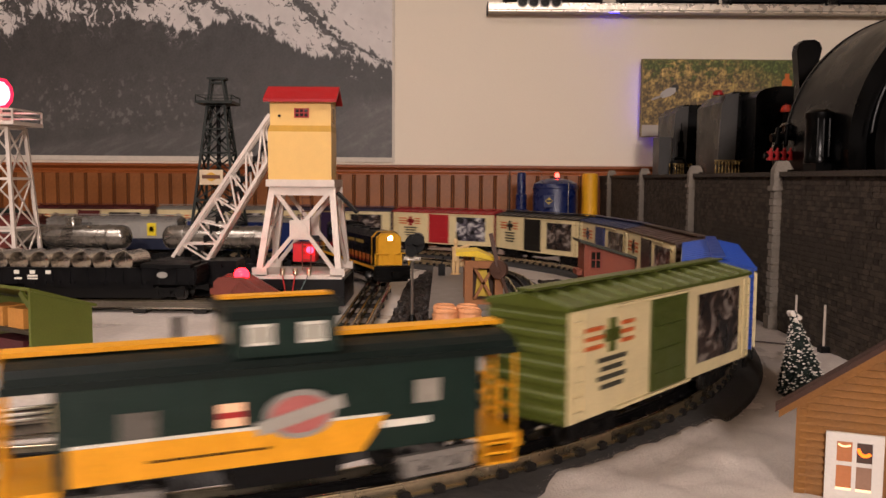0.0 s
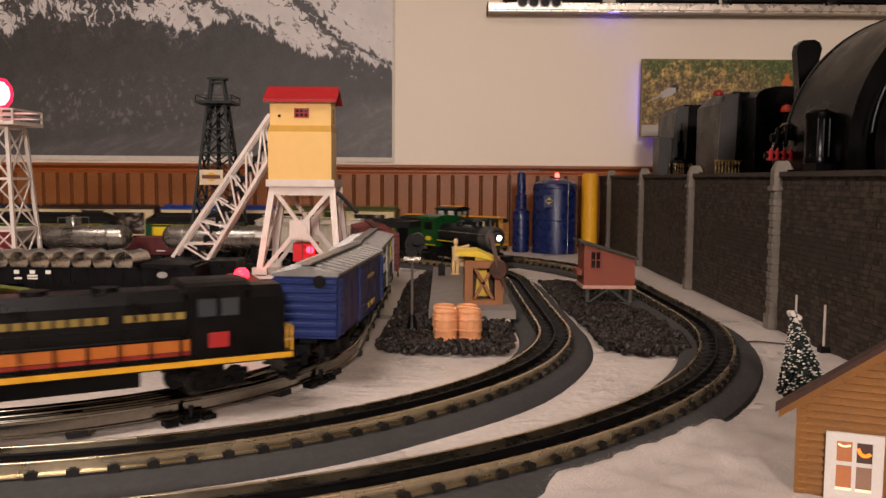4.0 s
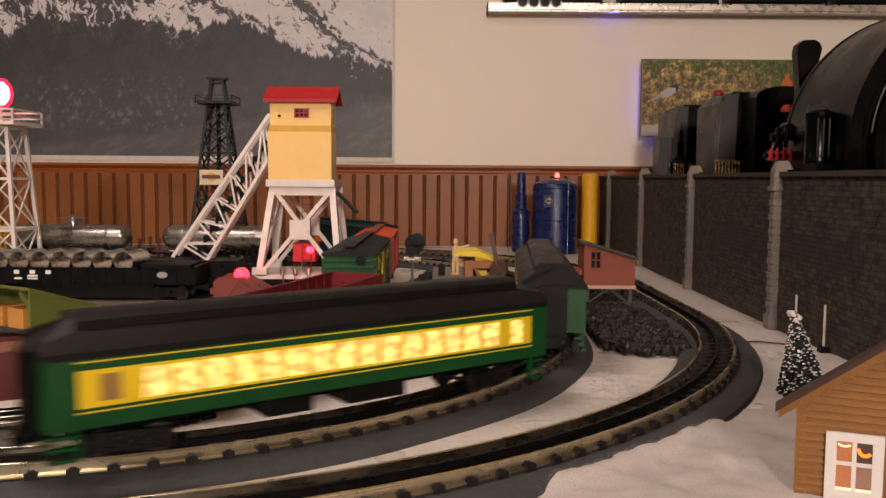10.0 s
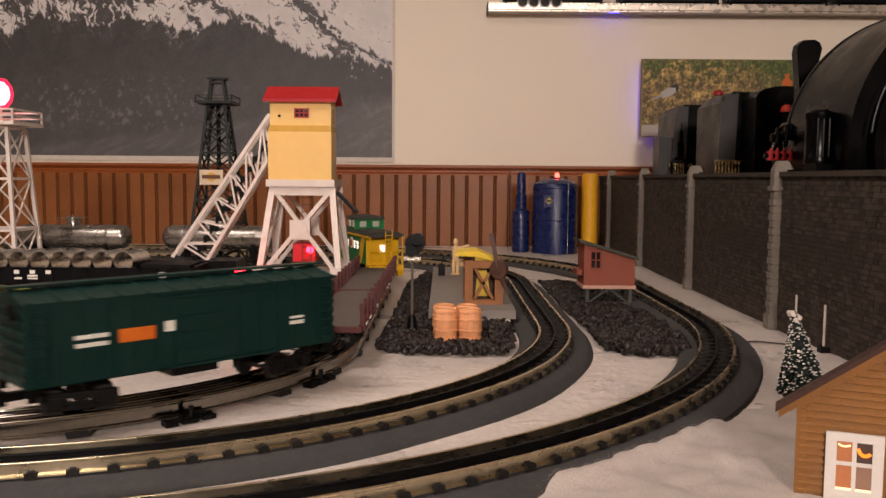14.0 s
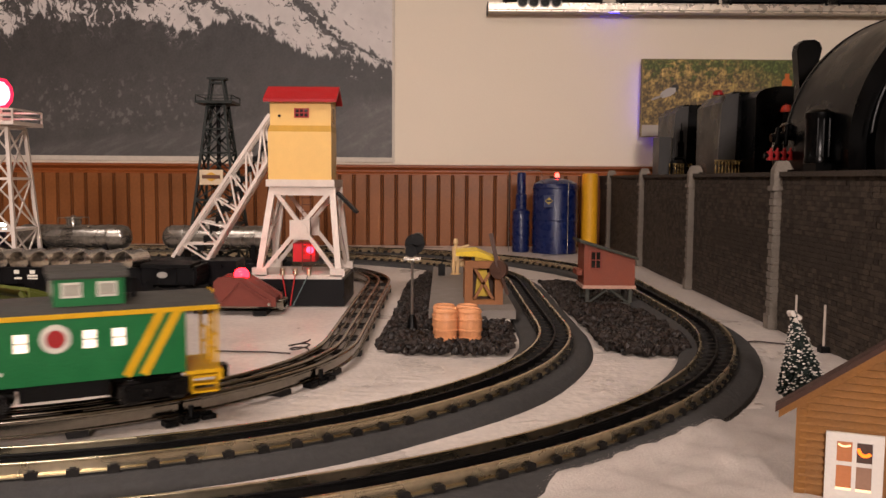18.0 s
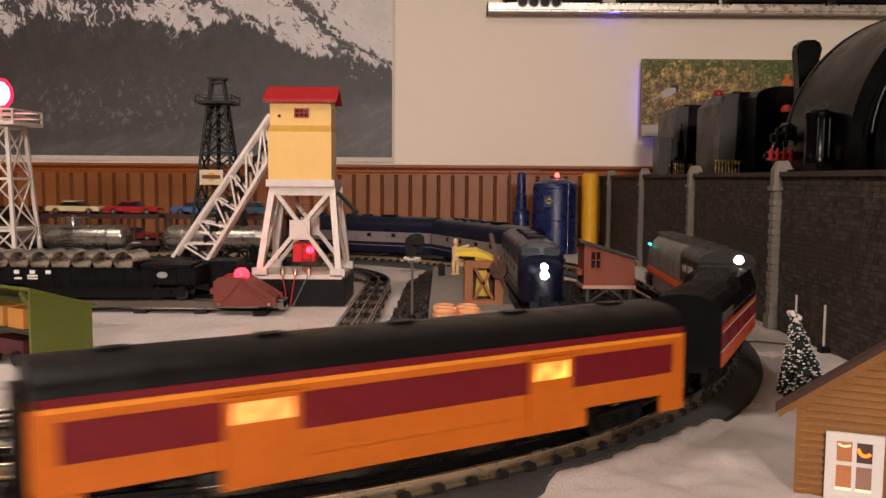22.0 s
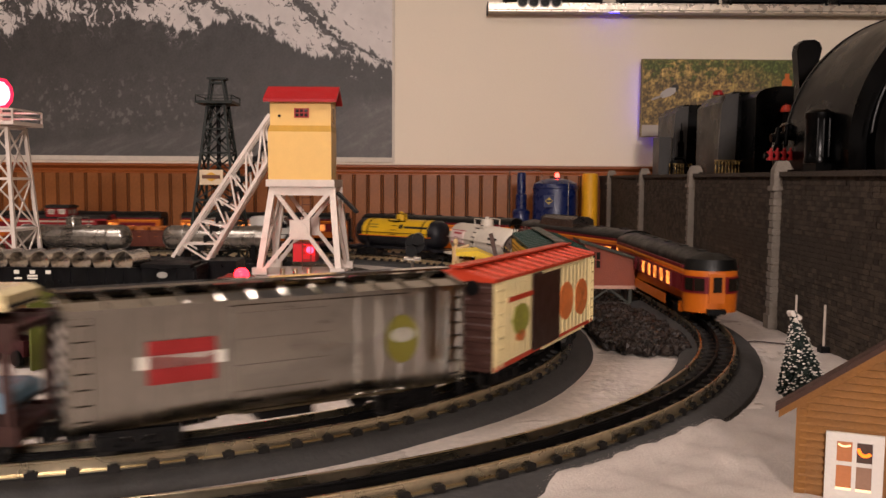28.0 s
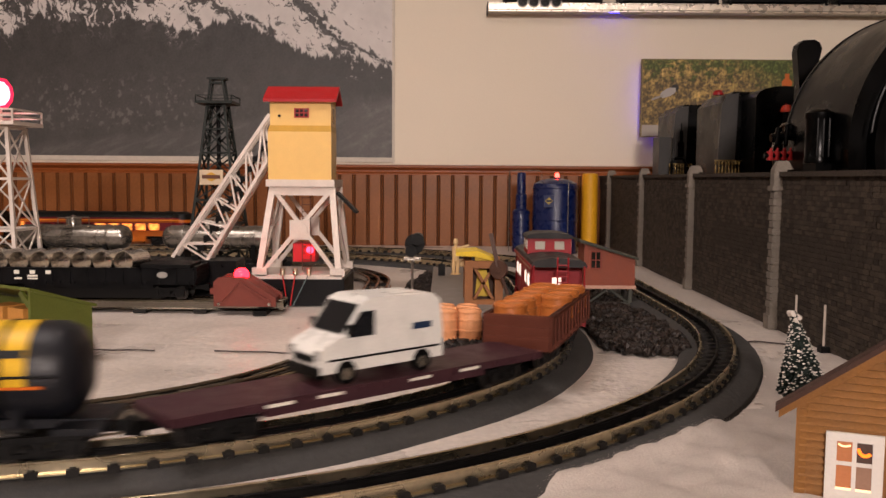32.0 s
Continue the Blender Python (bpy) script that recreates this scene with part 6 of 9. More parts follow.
    ln = mat("yellow_line", "#c9b02a", 0.4)
    wg = lit_window("cream_glow", "#f5d478", 1.25, 150, low=0.08)
    b = steam_engine()
    couple("middle", 1, 0.021, b, b[2])
    tp = [("front_plate", 0.066, 0.0945, 0.023, 0.066, M_BLACK), ("lining", -0.082, 0.06, 0.0245, 0.0255, ln), ("lining", -0.082, 0.06, 0.0625, 0.0635, ln), ("dark_band", -0.08, 0.055, 0.043, 0.050, M_BLACK), ("lining", -0.08, 0.055, 0.0415, 0.0425, ln), ("lining", -0.08, 0.055, 0.0505, 0.0515, ln), ("crest", -0.012, 0.012, 0.040, 0.056, mat("crest_olive", "#8d8420", 0.45), 0.0012)]
    couple("middle", 1, 0.317, tender("green toy tender lined in yellow", 0.190, gg, tp, mat("engine_black", "#111214", 0.35)), 0.190)
    kw = dict(body=gg, band=yl, roof=gk, stripe=ln, glow=wg, clerestory=True, trimz=((0.0335, 0.0344), (0.0635, 0.0644)), zb=0.0385, zt=0.057, z1=0.068, deep=False, vent_glow=False)
    w1 = [(0.064, 0.078), (0.085, 0.099), (0.106, 0.120)]
    c = coach("green and yellow toy baggage car with lit windows", 0.392, windows=w1, doors=((-0.11, -0.074, gg), (0.150, 0.164, mat("door_pale", "#4f8a58", 0.4))), **kw)
    couple("middle", 1, 0.566, c, 0.392)
    for i in range(2):
        ws = [(-0.166, -0.154, 0.040, 0.056, mat("lit_brown", "#8a6a3a", 0.4))] + windows_row(-0.142, 0.144, 15, 0.8) + [(0.156, 0.168)]
        c = coach("green and yellow toy coach with rows of lit windows", 0.392, windows=ws, **kw)
        couple("middle", 1, 0.566 + 0.473 * (i + 1), c, 0.392)
    lb = mat("lit_brown", "#8a6a3a", 0.4)
    ws = [(x, x + 0.012, 0.040, 0.056, lb) for x in (-0.17, -0.112, -0.055, -0.008)] + [(0.035, 0.05, 0.040, 0.056, gg)] + windows_row(0.062, 0.12, 3, 0.85) + windows_row(0.132, 0.176, 3, 0.8)
    c = coach("green and yellow toy parlour car with lit windows", 0.392, windows=ws, **kw)
    couple("middle", 1, 0.566 + 0.473 * 3, c, 0.392)
    # middle track, second: blue diesels, auto carriers and freight
    nb = mat("diesel_navy", "#090f24", 0.35)
    sv = mat("diesel_silver", "#8a807c", 0.35, 0.4)
    for i in range(3):
        d = streamlined_diesel("navy and silver streamlined toy diesel", nb, sv, i == 0)
        couple("middle", 2, 0.38 * i, d, 0.365)
    rk = mat("carrier_brown", "#3c2622", 0.5)
    au = [("red", "#a01f24"), ("cream", "#d8c79a"), ("blue", "#3a5f8a"), ("pale_blue", "#7ba0b8"), ("teal", "#2a5a70"), ("dark", "#2a2a30"), ("silver", "#9a9a98"), ("maroon", "#6a1a22")]
    for i in range(2):
        a = autorack("brown two-deck toy auto carrier loaded with cars", 0.27, rk)
        loads = []
        for k in range(4):
            nm, hx = au[((2, 4, 5, 6), (1, 0, 3, 7))[i][k]]
            t = toy_auto(nm.replace("_", " ") + " toy car riding on an auto carrier", mat("auto_" + nm, hx, 0.2, coat=0.5))
            loads.append((t, pose(-0.066 + 0.132 * (k % 2), 0, (0.085 if k < 2 else 0.025) + 0.0002)))
        couple("middle", 2, 1.135 + 0.285 * i, a, 0.27, loads)
    ch = mat("chrome_boxcar", "#9a9791", 0.07, 1.0, vary=0.12, scale=18, bump=0)
    pn = [("sign_panel", -0.092, -0.050, 0.045, 0.072, mat("sign_red", "#8a2424", 0.4)), ("sign_bar", -0.098, -0.044, 0.055, 0.063, M_WHITE), ("round_emblem", 0.072, 0.098, 0.040, 0.075, mat("emblem_olive", "#6a6428", 0.4)), ("emblem_bird", 0.075, 0.095, 0.055, 0.066, M_WHITE)] + [("lettering_bar", -0.02, 0.022, 0.036 + 0.007 * k, 0.0385 + 0.007 * k, mat("bar_grey", "#5a5854", 0.5)) for k in range(6)]
    pn = pn[:1] + [(*pn[1][:5], pn[1][5])] + pn[2:]
    couple("middle", 2, 1.700, boxcar("chrome-plated toy boxcar with red sign and round emblem", 0.275, ch, ch, ch, ch, door_x=(-0.04, 0.03), ribs=16, panels=pn), 0.275)
    cr = mat("reefer_cream", "#d8c898", 0.45)
    ro = mat("reefer_red", "#b03a22", 0.45)
    bn = mat("reefer_door", "#2f1c16", 0.5)
    fr = mat("fruit_orange", "#c8703a", 0.5, vary=0.4, scale=50)
    pn = [("fruit_print", 0.024, 0.066, 0.036, 0.073, fr), ("fruit_print", 0.074, 0.116, 0.034, 0.071, fr), ("fruit_print", -0.10, -0.06, 0.042, 0.068, mat("fruit_green", "#8a8a3a", 0.5, vary=0.5, scale=50)), ("fruit_print", -0.09, -0.07, 0.036, 0.046, fr), ("base_stripe", -0.137, 0.137, 0.0205, 0.024, ro), ("lettering_bar", -0.11, -0.05, 0.072, 0.076, ro)]
    couple("middle", 2, 1.992, boxcar("cream toy reefer with red roof and fruit prints", 0.277, cr, ro, mat("reefer_end", "#3c2620", 0.5), bn, door_x=(-0.052, 0.022), panels=pn, door_ribs=False, ribs=22), 0.277)
    dg = mat("boxcar_dark_green", "#0f2a22", 0.4)
    og2 = mat("slat_gold", "#c8982a", 0.45)
    b = boxcar("dark green toy boxcar with yellow slatted upper sides", 0.275, dg, dg, dg, dg, door_x=(-0.01, 0.02), door_ribs=False)
    side_panels(b[0], 0.031, [("upper_band", -0.128, 0.132, 0.056, 0.088, og2, 0.0024)])
    first = None
    for sd in (-1, 1):
        for i in range(5):
            for k in range(12):
                if first is None:
                    q = first = box_part("slot", -0.008, 0.008, -0.0004, 0.0004, -0.0005, 0.0005, mat("slot_dark", "#2a2216", 0.6), b[0])
                else:
                    q = new("slot", first.data)
                    q.parent = b[0]
                q.matrix_basis = pose(-0.112 + 0.0205 * k, sd * 0.0334, 0.061 + i * 0.0055)
    couple("middle", 2, 2.290, b, 0.275)
    bt = mat("tank_brown", "#3a1a14", 0.35)
    og3 = mat("tank_end_orange", "#b83a18", 0.4)
    grn = mat("frame_green", "#1f6a2a", 0.45)
    pn = [("snow_emblem", 0.055, 0.095, 5, 32, M_WHITE), ("blue_emblem", 0.050, 0.100, -18, 5, mat("emblem_blue", "#3a6aa0", 0.4)), ("base_emblem", 0.045, 0.105, -30, -18, mat("emblem_gold", "#b89a2a", 0.4)), ("lettering_bar", -0.08, 0.02, 12, 15, mat("bar_gold", "#b89a4a", 0.5)), ("lettering_bar", -0.08, 0.02, -10, -7, mat("bar_gold", "#b89a4a", 0.5))]
    couple("middle", 2, 2.580, tank_car("dark brown toy tank car on a green frame", 0.255, bt, grn, end_m=og3, panels=pn), 0.255)
    wt = mat("tank_white", "#d3cabb", 0.4)
    lr = mat("logo_red", "#a8404a", 0.45)
    lp = mat("logo_pale", "#dfc9c4", 0.45)
    pn = [("oval_logo", -0.108, -0.048, -14, 34, lp), ("logo_line", -0.112, -0.044, 32, 35, lr), ("logo_line", -0.112, -0.044, -17, -14, lr), ("logo_bar", -0.098, -0.058, 18, 26, lr), ("logo_bar", -0.09, -0.066, 0, 7, lr), ("lettering_bar", 0.065, 0.10, 14, 22, M_DARK), ("lettering_bar", 0.065, 0.10, -4, 4, M_DARK)]
    couple("middle", 2, 2.838, tank_car("white toy tank car with red lettering", 0.295, wt, wt, panels=pn, r=0.0295, z=0.0535, platform=True, ladder_m=wt), 0.295)
    bk = mat("tank_black", "#15161b", 0.4)
    yt = mat("tank_yellow", "#c9a018", 0.4)
    pn = [("lettering_bar", 0.012, 0.022, 22, 40, bk), ("lettering_bar", 0.026, 0.088, 24, 33, bk), ("lettering_bar", -0.07, -0.045, 22, 28, mat("bar_olive", "#7a6a20", 0.5)), ("lettering_bar", -0.07, -0.045, 34, 40, mat("bar_olive", "#7a6a20", 0.5)), ("stripe", -0.098, 0.098, -11, -8, mat("tank_orange", "#c8641e", 0.4))]
    couple("middle", 2, 3.150, tank_car("black and yellow toy tank car", 0.262, bk, bk, top=yt, panels=pn, r=0.030, z=0.053), 0.262)
    mw = mat("flat_maroon", "#3a2026", 0.5)
    f = flat_car("dark maroon toy flat car carrying a white van", 0.33, mw)
    van = toy_auto("white toy delivery van riding on a flat car", mat("van_white", "#d8d6d0", 0.3, coat=0.3), van=True)
    couple("middle", 2, 3.432, f, 0.33, [(van, pose(-0.0035, 0, 0.0252))])
    gm = mat("gondola_brown", "#54281a", 0.5)
    gd = flat_car("brown toy gondola loaded with wooden barrels", 0.20, gm, sides=0.032, marks=False)
    bl = [(barrel(0.017, 0.033, "#a8622e"), pose(-0.072 + 0.036 * (k % 5), -0.014 + 0.029 * (k // 5), 0.0252)) for k in range(8)]
    couple("middle", 2, 3.770, gd, 0.20, bl)
    rc = mat("caboose_red", "#8a1c22", 0.45)
    lit = mat("lit_white", "#ffe8d8", 0.3, emit=1.2, bump=0)
    wn = [("window_frame", x - 0.008, x + 0.008, 0.046, 0.063, M_WHITE) for x in (-0.07, -0.035, 0.04, 0.075)] + [("window", x - 0.006, x + 0.006, 0.048, 0.061, lit, 0.0014) for x in (-0.07, -0.035, 0.04, 0.075)]
    wn += [("top_band", -0.085, 0.085, 0.068, 0.074, mat("cream_band", "#c8bfae", 0.5))]
    couple("middle", 2, 3.978, caboose("red toy caboose with lit windows", 0.235, rc, mat("roof_black", "#1c1a1a", 0.5), rc, wn, lit=lit, cup_w=0.024), 0.235)
    # inner track: black and yellow diesel freight
    nk = mat("loco_black", "#090808", 0.35, spec=0.18)
    ny = mat("loco_yellow", "#d8a02a", 0.4)
    no = mat("loco_orange", "#b8682a", 0.4)
    couple("inner", 1, 0.0, road_switcher("black toy diesel with yellow nose and lit headlight", nk, ny, nk, no), 0.365)
    bl2 = mat("boxcar_navy", "#18285a", 0.4)
    bars = [("lettering_bar", 0.02, 0.07, 0.062, 0.0655, mat("bar_gold", "#b89a4a", 0.5)), ("lettering_bar", 0.03, 0.05, 0.030, 0.035, mat("bar_gold", "#b89a4a", 0.5)), ("lettering_bar", 0.055, 0.075, 0.030, 0.035, mat("bar_gold", "#b89a4a", 0.5))]
    kw = dict(z0=0.025, z1=0.084, w=0.0295)
    couple("inner", 1, 0.392, boxcar("navy blue toy boxcar with silver roof", 0.262, bl2, mat("roof_silver", "#8d8a86", 0.35, 0.5), bl2, bl2, panels=bars, **kw), 0.262)
    gr = mat("boxcar_grey", "#8f8c86", 0.4, 0.1)
    pn = [("yellow_sign", 0.072, 0.090, 0.053, 0.079, mat("sign_yellow", "#d8c02a", 0.4)), ("sign_dot", 0.076, 0.086, 0.061, 0.072, mat("sign_dark", "#2a3a2a", 0.4))]
    pn[1] = ("sign_dot", 0.0765, 0.0855, 0.0612, 0.0715, mat("sign_dark", "#2a3a2a", 0.4))
    pn += [("lettering_bar", -0.09, -0.04, 0.074, 0.079, mat("bar_grey", "#5a5854", 0.5)), ("lettering_bar", -0.085, -0.045, 0.062, 0.067, mat("bar_grey", "#5a5854", 0.5))]
    couple("inner", 1, 0.678, boxcar("silver-grey toy boxcar with navy lower side", 0.262, gr, mat("roof_silver", "#8d8a86", 0.35, 0.5), gr, gr, panels=pn, lower=mat("boxcar_navy_low", "#161c30", 0.45), ribs=14, **kw), 0.262)
    br = mat("boxcar_brown", "#5e2620", 0.5)
    couple("inner", 1, 0.962, boxcar("plain red-brown ribbed toy boxcar", 0.262, br, br, br, br, ribs=10, panels=[("placard", 0.06, 0.08, 0.055, 0.07, mat("bar_grey", "#5a5854", 0.5))], **kw), 0.262)
    wh = mat("boxcar_white", "#cfc4b2", 0.5)
    couple("inner", 1, 1.246, boxcar("plain white toy reefer car", 0.25, wh, wh, wh, wh, ribs=18, **kw), 0.25)
    lg = flat_car("maroon toy gondola loaded with logs", 0.25, mat("gondola_maroon", "#4f1e20", 0.5), sides=0.03)
    logs = [(log_piece(), pose(0.0, -0.0195 + 0.013 * k, 0.0255 + 0.0062)) for k in range(4)] + [(log_piece(), pose(0.004, -0.013 + 0.013 * k, 0.0255 + 0.0175)) for k in range(3)]
    couple("inner", 1, 1.522, lg, 0.25, logs)
    couple("inner", 1, 1.796, flat_car("deep red toy gondola", 0.25, mat("hopper_red", "#6a1c20", 0.5), sides=0.048), 0.25)
    pn = [("dark_band", -0.128, 0.128, 0.066, 0.078, M_BLACK), ("line", -0.128, 0.128, 0.0645, 0.0655, ln), ("line", -0.128, 0.128, 0.0785, 0.0795, ln)]
    b = boxcar("green toy reefer with yellow door", 0.262, gg, gk, gg, yl, door_x=(-0.022, 0.022), panels=pn, ribs=0, door_ribs=False, z0=0.029, z1=0.084, w=0.0295)
    line_m = mat("slat_shadow", "#06200c", 0.6)
    side_panels(b[0], 0.0295, [("slat_line", xa, xb, 0.033 + 0.0042 * k, 0.0338 + 0.0042 * k, line_m, 0.0004) for k in range(8) for xa, xb in ((-0.112, -0.026), (0.026, 0.112))])
    for sd in (-1, 1):
        for x in (-0.075, 0.075):
            box_part("crest_frame", x - 0.016, x + 0.016, sd * 0.0308 - 0.0009, sd * 0.0308 + 0.0009, 0.063, 0.080, mat("crest_olive", "#8d8420", 0.45), b[0])
            box_part("crest", x - 0.015, x + 0.015, sd * 0.0308 - 0.0013, sd * 0.0308 + 0.0013, 0.064, 0.079, M_BLACK, b[0])
            box_part("crest_bar", x - 0.009, x + 0.009, sd * 0.0308 - 0.0017, sd * 0.0308 + 0.0017, 0.0685, 0.0745, mat("crest_olive", "#8d8420", 0.45), b[0])
        bm = bmesh.new()
        for k in range(10):
            bx(bm, -0.02, 0.02, sd * 0.0322 - 0.0003, sd * 0.0322 + 0.0005, 0.031 + k * 0.005, 0.0322 + k * 0.005)
        part("door_groove", bm, mat("groove_olive", "#7a6a18", 0.5), b[0])
    couple("inner", 1, 2.076, b, 0.262)
    oc = mat("stock_orange", "#a63a18", 0.45)
    # solid dark body and door plate paint the shade of the hollow inside
    b = boxcar("orange slatted toy stock car", 0.236, mat("stock_inside_shade", "#2a120a", 0.7), oc, oc, oc, slats=(oc, 9), door_x=(-0.020, 0.020), door_ribs=False, z0=0.025, z1=0.082, w=0.0285)
    box_part("door_opening", -0.014, 0.014, -0.0325, -0.0318, 0.060, 0.072, mat("stock_inside_shade", "#2a120a", 0.7), b[0])
    for sd in (-1, 1):
        for x in (-0.114, -0.085, -0.055, -0.025, 0.025, 0.055, 0.085, 0.114):
            box_part("side_post", x - 0.002, x + 0.002, sd * 0.0302 - 0.0008, sd * 0.0302 + 0.0008, 0.025, 0.082, oc, b[0])
    couple("inner", 1, 2.350, b, 0.236)
    gd2 = mat("boxcar_forest", "#0a2723", 0.42)
    pn = [("leaf_emblem", -0.066, -0.038, 0.050, 0.060, mat("emblem_orange", "#c8661e", 0.45)), ("placard", -0.030, -0.010, 0.054, 0.062, M_WHITE), ("lettering_bar", -0.098, -0.074, 0.056, 0.059, M_WHITE), ("lettering_bar", -0.098, -0.074, 0.050, 0.053, M_WHITE), ("lettering_bar", 0.01, 0.018, 0.048, 0.054, M_WHITE), ("lettering_bar", 0.085, 0.099, 0.046, 0.049, M_WHITE), ("lettering_bar", 0.085, 0.099, 0.051, 0.053, M_WHITE)]
    couple("inner", 1, 2.614, boxcar("dark green toy boxcar with orange emblem", 0.262, gd2, gd2, gd2, gd2, ribs=14, panels=pn, **kw), 0.262)
    fm = mat("flat_brown", "#4a2220", 0.5)
    for i in range(2):
        couple("inner", 1, 2.925 + 0.286 * i, flat_car("maroon toy flat car with upright stakes", 0.27, fm, stakes=7), 0.27)
    ng = mat("caboose_green_b", "#1a6a38", 0.4)
    yy = mat("caboose_yellow_b", "#d8a81a", 0.4)
    lw = mat("lit_white", "#ffe8d8", 0.3, emit=1.2, bump=0)
    pn = [("window_frame", x - 0.0056, x + 0.0056, 0.047, 0.063, ng) for x in (-0.062, -0.028, 0.017, 0.037)] + [("window", x - 0.0042, x + 0.0042, 0.0485, 0.0615, lw, 0.0014) for x in (-0.062, -0.028, 0.017, 0.037)]
    pn += [("mullion", x - 0.0005, x + 0.0005, 0.0485, 0.0615, M_WHITE, 0.0019) for x in (-0.062, -0.028, 0.017, 0.037)] + [("mullion", x - 0.0042, x + 0.0042, 0.0545, 0.0555, M_WHITE, 0.0019) for x in (-0.062, -0.028, 0.017, 0.037)]
    pn += [("round_emblem", -0.016, 0.005, 0.046, 0.067, M_WHITE), ("emblem_disc", -0.012, 0.001, 0.050, 0.063, mat("emblem_red", "#a02a2a", 0.4), 0.0014), ("lettering_bar", -0.068, -0.04, 0.033, 0.0355, M_WHITE)]
    b = caboose("green and yellow toy caboose with lit windows", 0.222, ng, mat("roof_dusty", "#3a3833", 0.6), yy, pn, lit=lw, cup_x=-0.018, cup_w=0.024, z1=0.074)
    for sd in (-1, 1):
        for x in (0.055, 0.067):
            bm = bmesh.new()
            bm_x = x if sd < 0 else -x
            beam(bm, (bm_x - 0.013 * (1 if sd < 0 else -1), sd * 0.0302, 0.025), (bm_x + 0.013 * (1 if sd < 0 else -1), sd * 0.0302, 0.073), 0.0014, 0.0062)
            part("stripe", bm, yy, b[0])
    couple("inner", 1, 3.525, b, 0.222)


# ---- lineside things ----
def barrel(r=0.0145, h=0.038, hexa="#d8986a"):
    m = mat("barrel" + hexa[1:], hexa, 0.45, vary=0.15)
    ob = thing("barrel", "small orange-brown toy barrel with hoops", "barrel", group="barrels")
    bm = bmesh.new()
    lathe(bm, [(r * 0.8, 0), (r * 0.88, h * 0.03), (r, h * 0.5), (r * 0.88, h * 0.97), (r * 0.8, h), (r * 0.72, h - 0.0015), (0.001, h - 0.0015)], n=18)
    part("cask", bm, m, ob, smooth=True)
    for k in (0.1, 0.34, 0.66, 0.9):
        rr = r * (1 - 0.13 * (2 * k - 1) ** 2) + 0.0006
        bm = bmesh.new()
        lathe(bm, [(rr - 0.001, h * k - 0.0014), (rr, h * k - 0.001), (rr, h * k + 0.001), (rr - 0.001, h * k + 0.0014)], n=18)
        part("hoop", bm, m, ob)
    return ob


def log_piece():
    ob = thing("log", "short brown wooden log", "log", group="log load")
    bm = bmesh.new()
    rod(bm, (-0.105, 0, 0), (0.105, 0, 0), 0.0062, 0.0057, n=12)
    for v in bm.verts:
        v.co += Vector((0, noise.noise(v.co * 90), noise.noise(v.co * 90 + Vector((3, 1, 2))))) * 0.0006
    part("trunk", bm, mat("log_bark", "#6a4430", 0.8, vary=0.35, bump=0.25), ob)
    return ob


def lattice(bm, p, q, n, t, k=0.6):
    """Four legs from the square p = (half width, z) to q with cross bracing in n bays."""
    thin = t * k

    def corner(k, sx, sy):
        f = k / n
        w = p[0] + (q[0] - p[0]) * f
        return Vector((sx * w, sy * w, p[1] + (q[1] - p[1]) * f))
    cs = ((-1, -1), (1, -1), (1, 1), (-1, 1))
    for c in cs:
        beam(bm, corner(0, *c), corner(n, *c), t)
    for k in range(n):
        for a, b in zip(cs, cs[1:] + cs[:1]):
            beam(bm, corner(k, *a), corner(k + 1, *b), thin)
            beam(bm, corner(k, *b), corner(k + 1, *a), thin)
            beam(bm, corner(k + 1, *a), corner(k + 1, *b), t * 0.7)


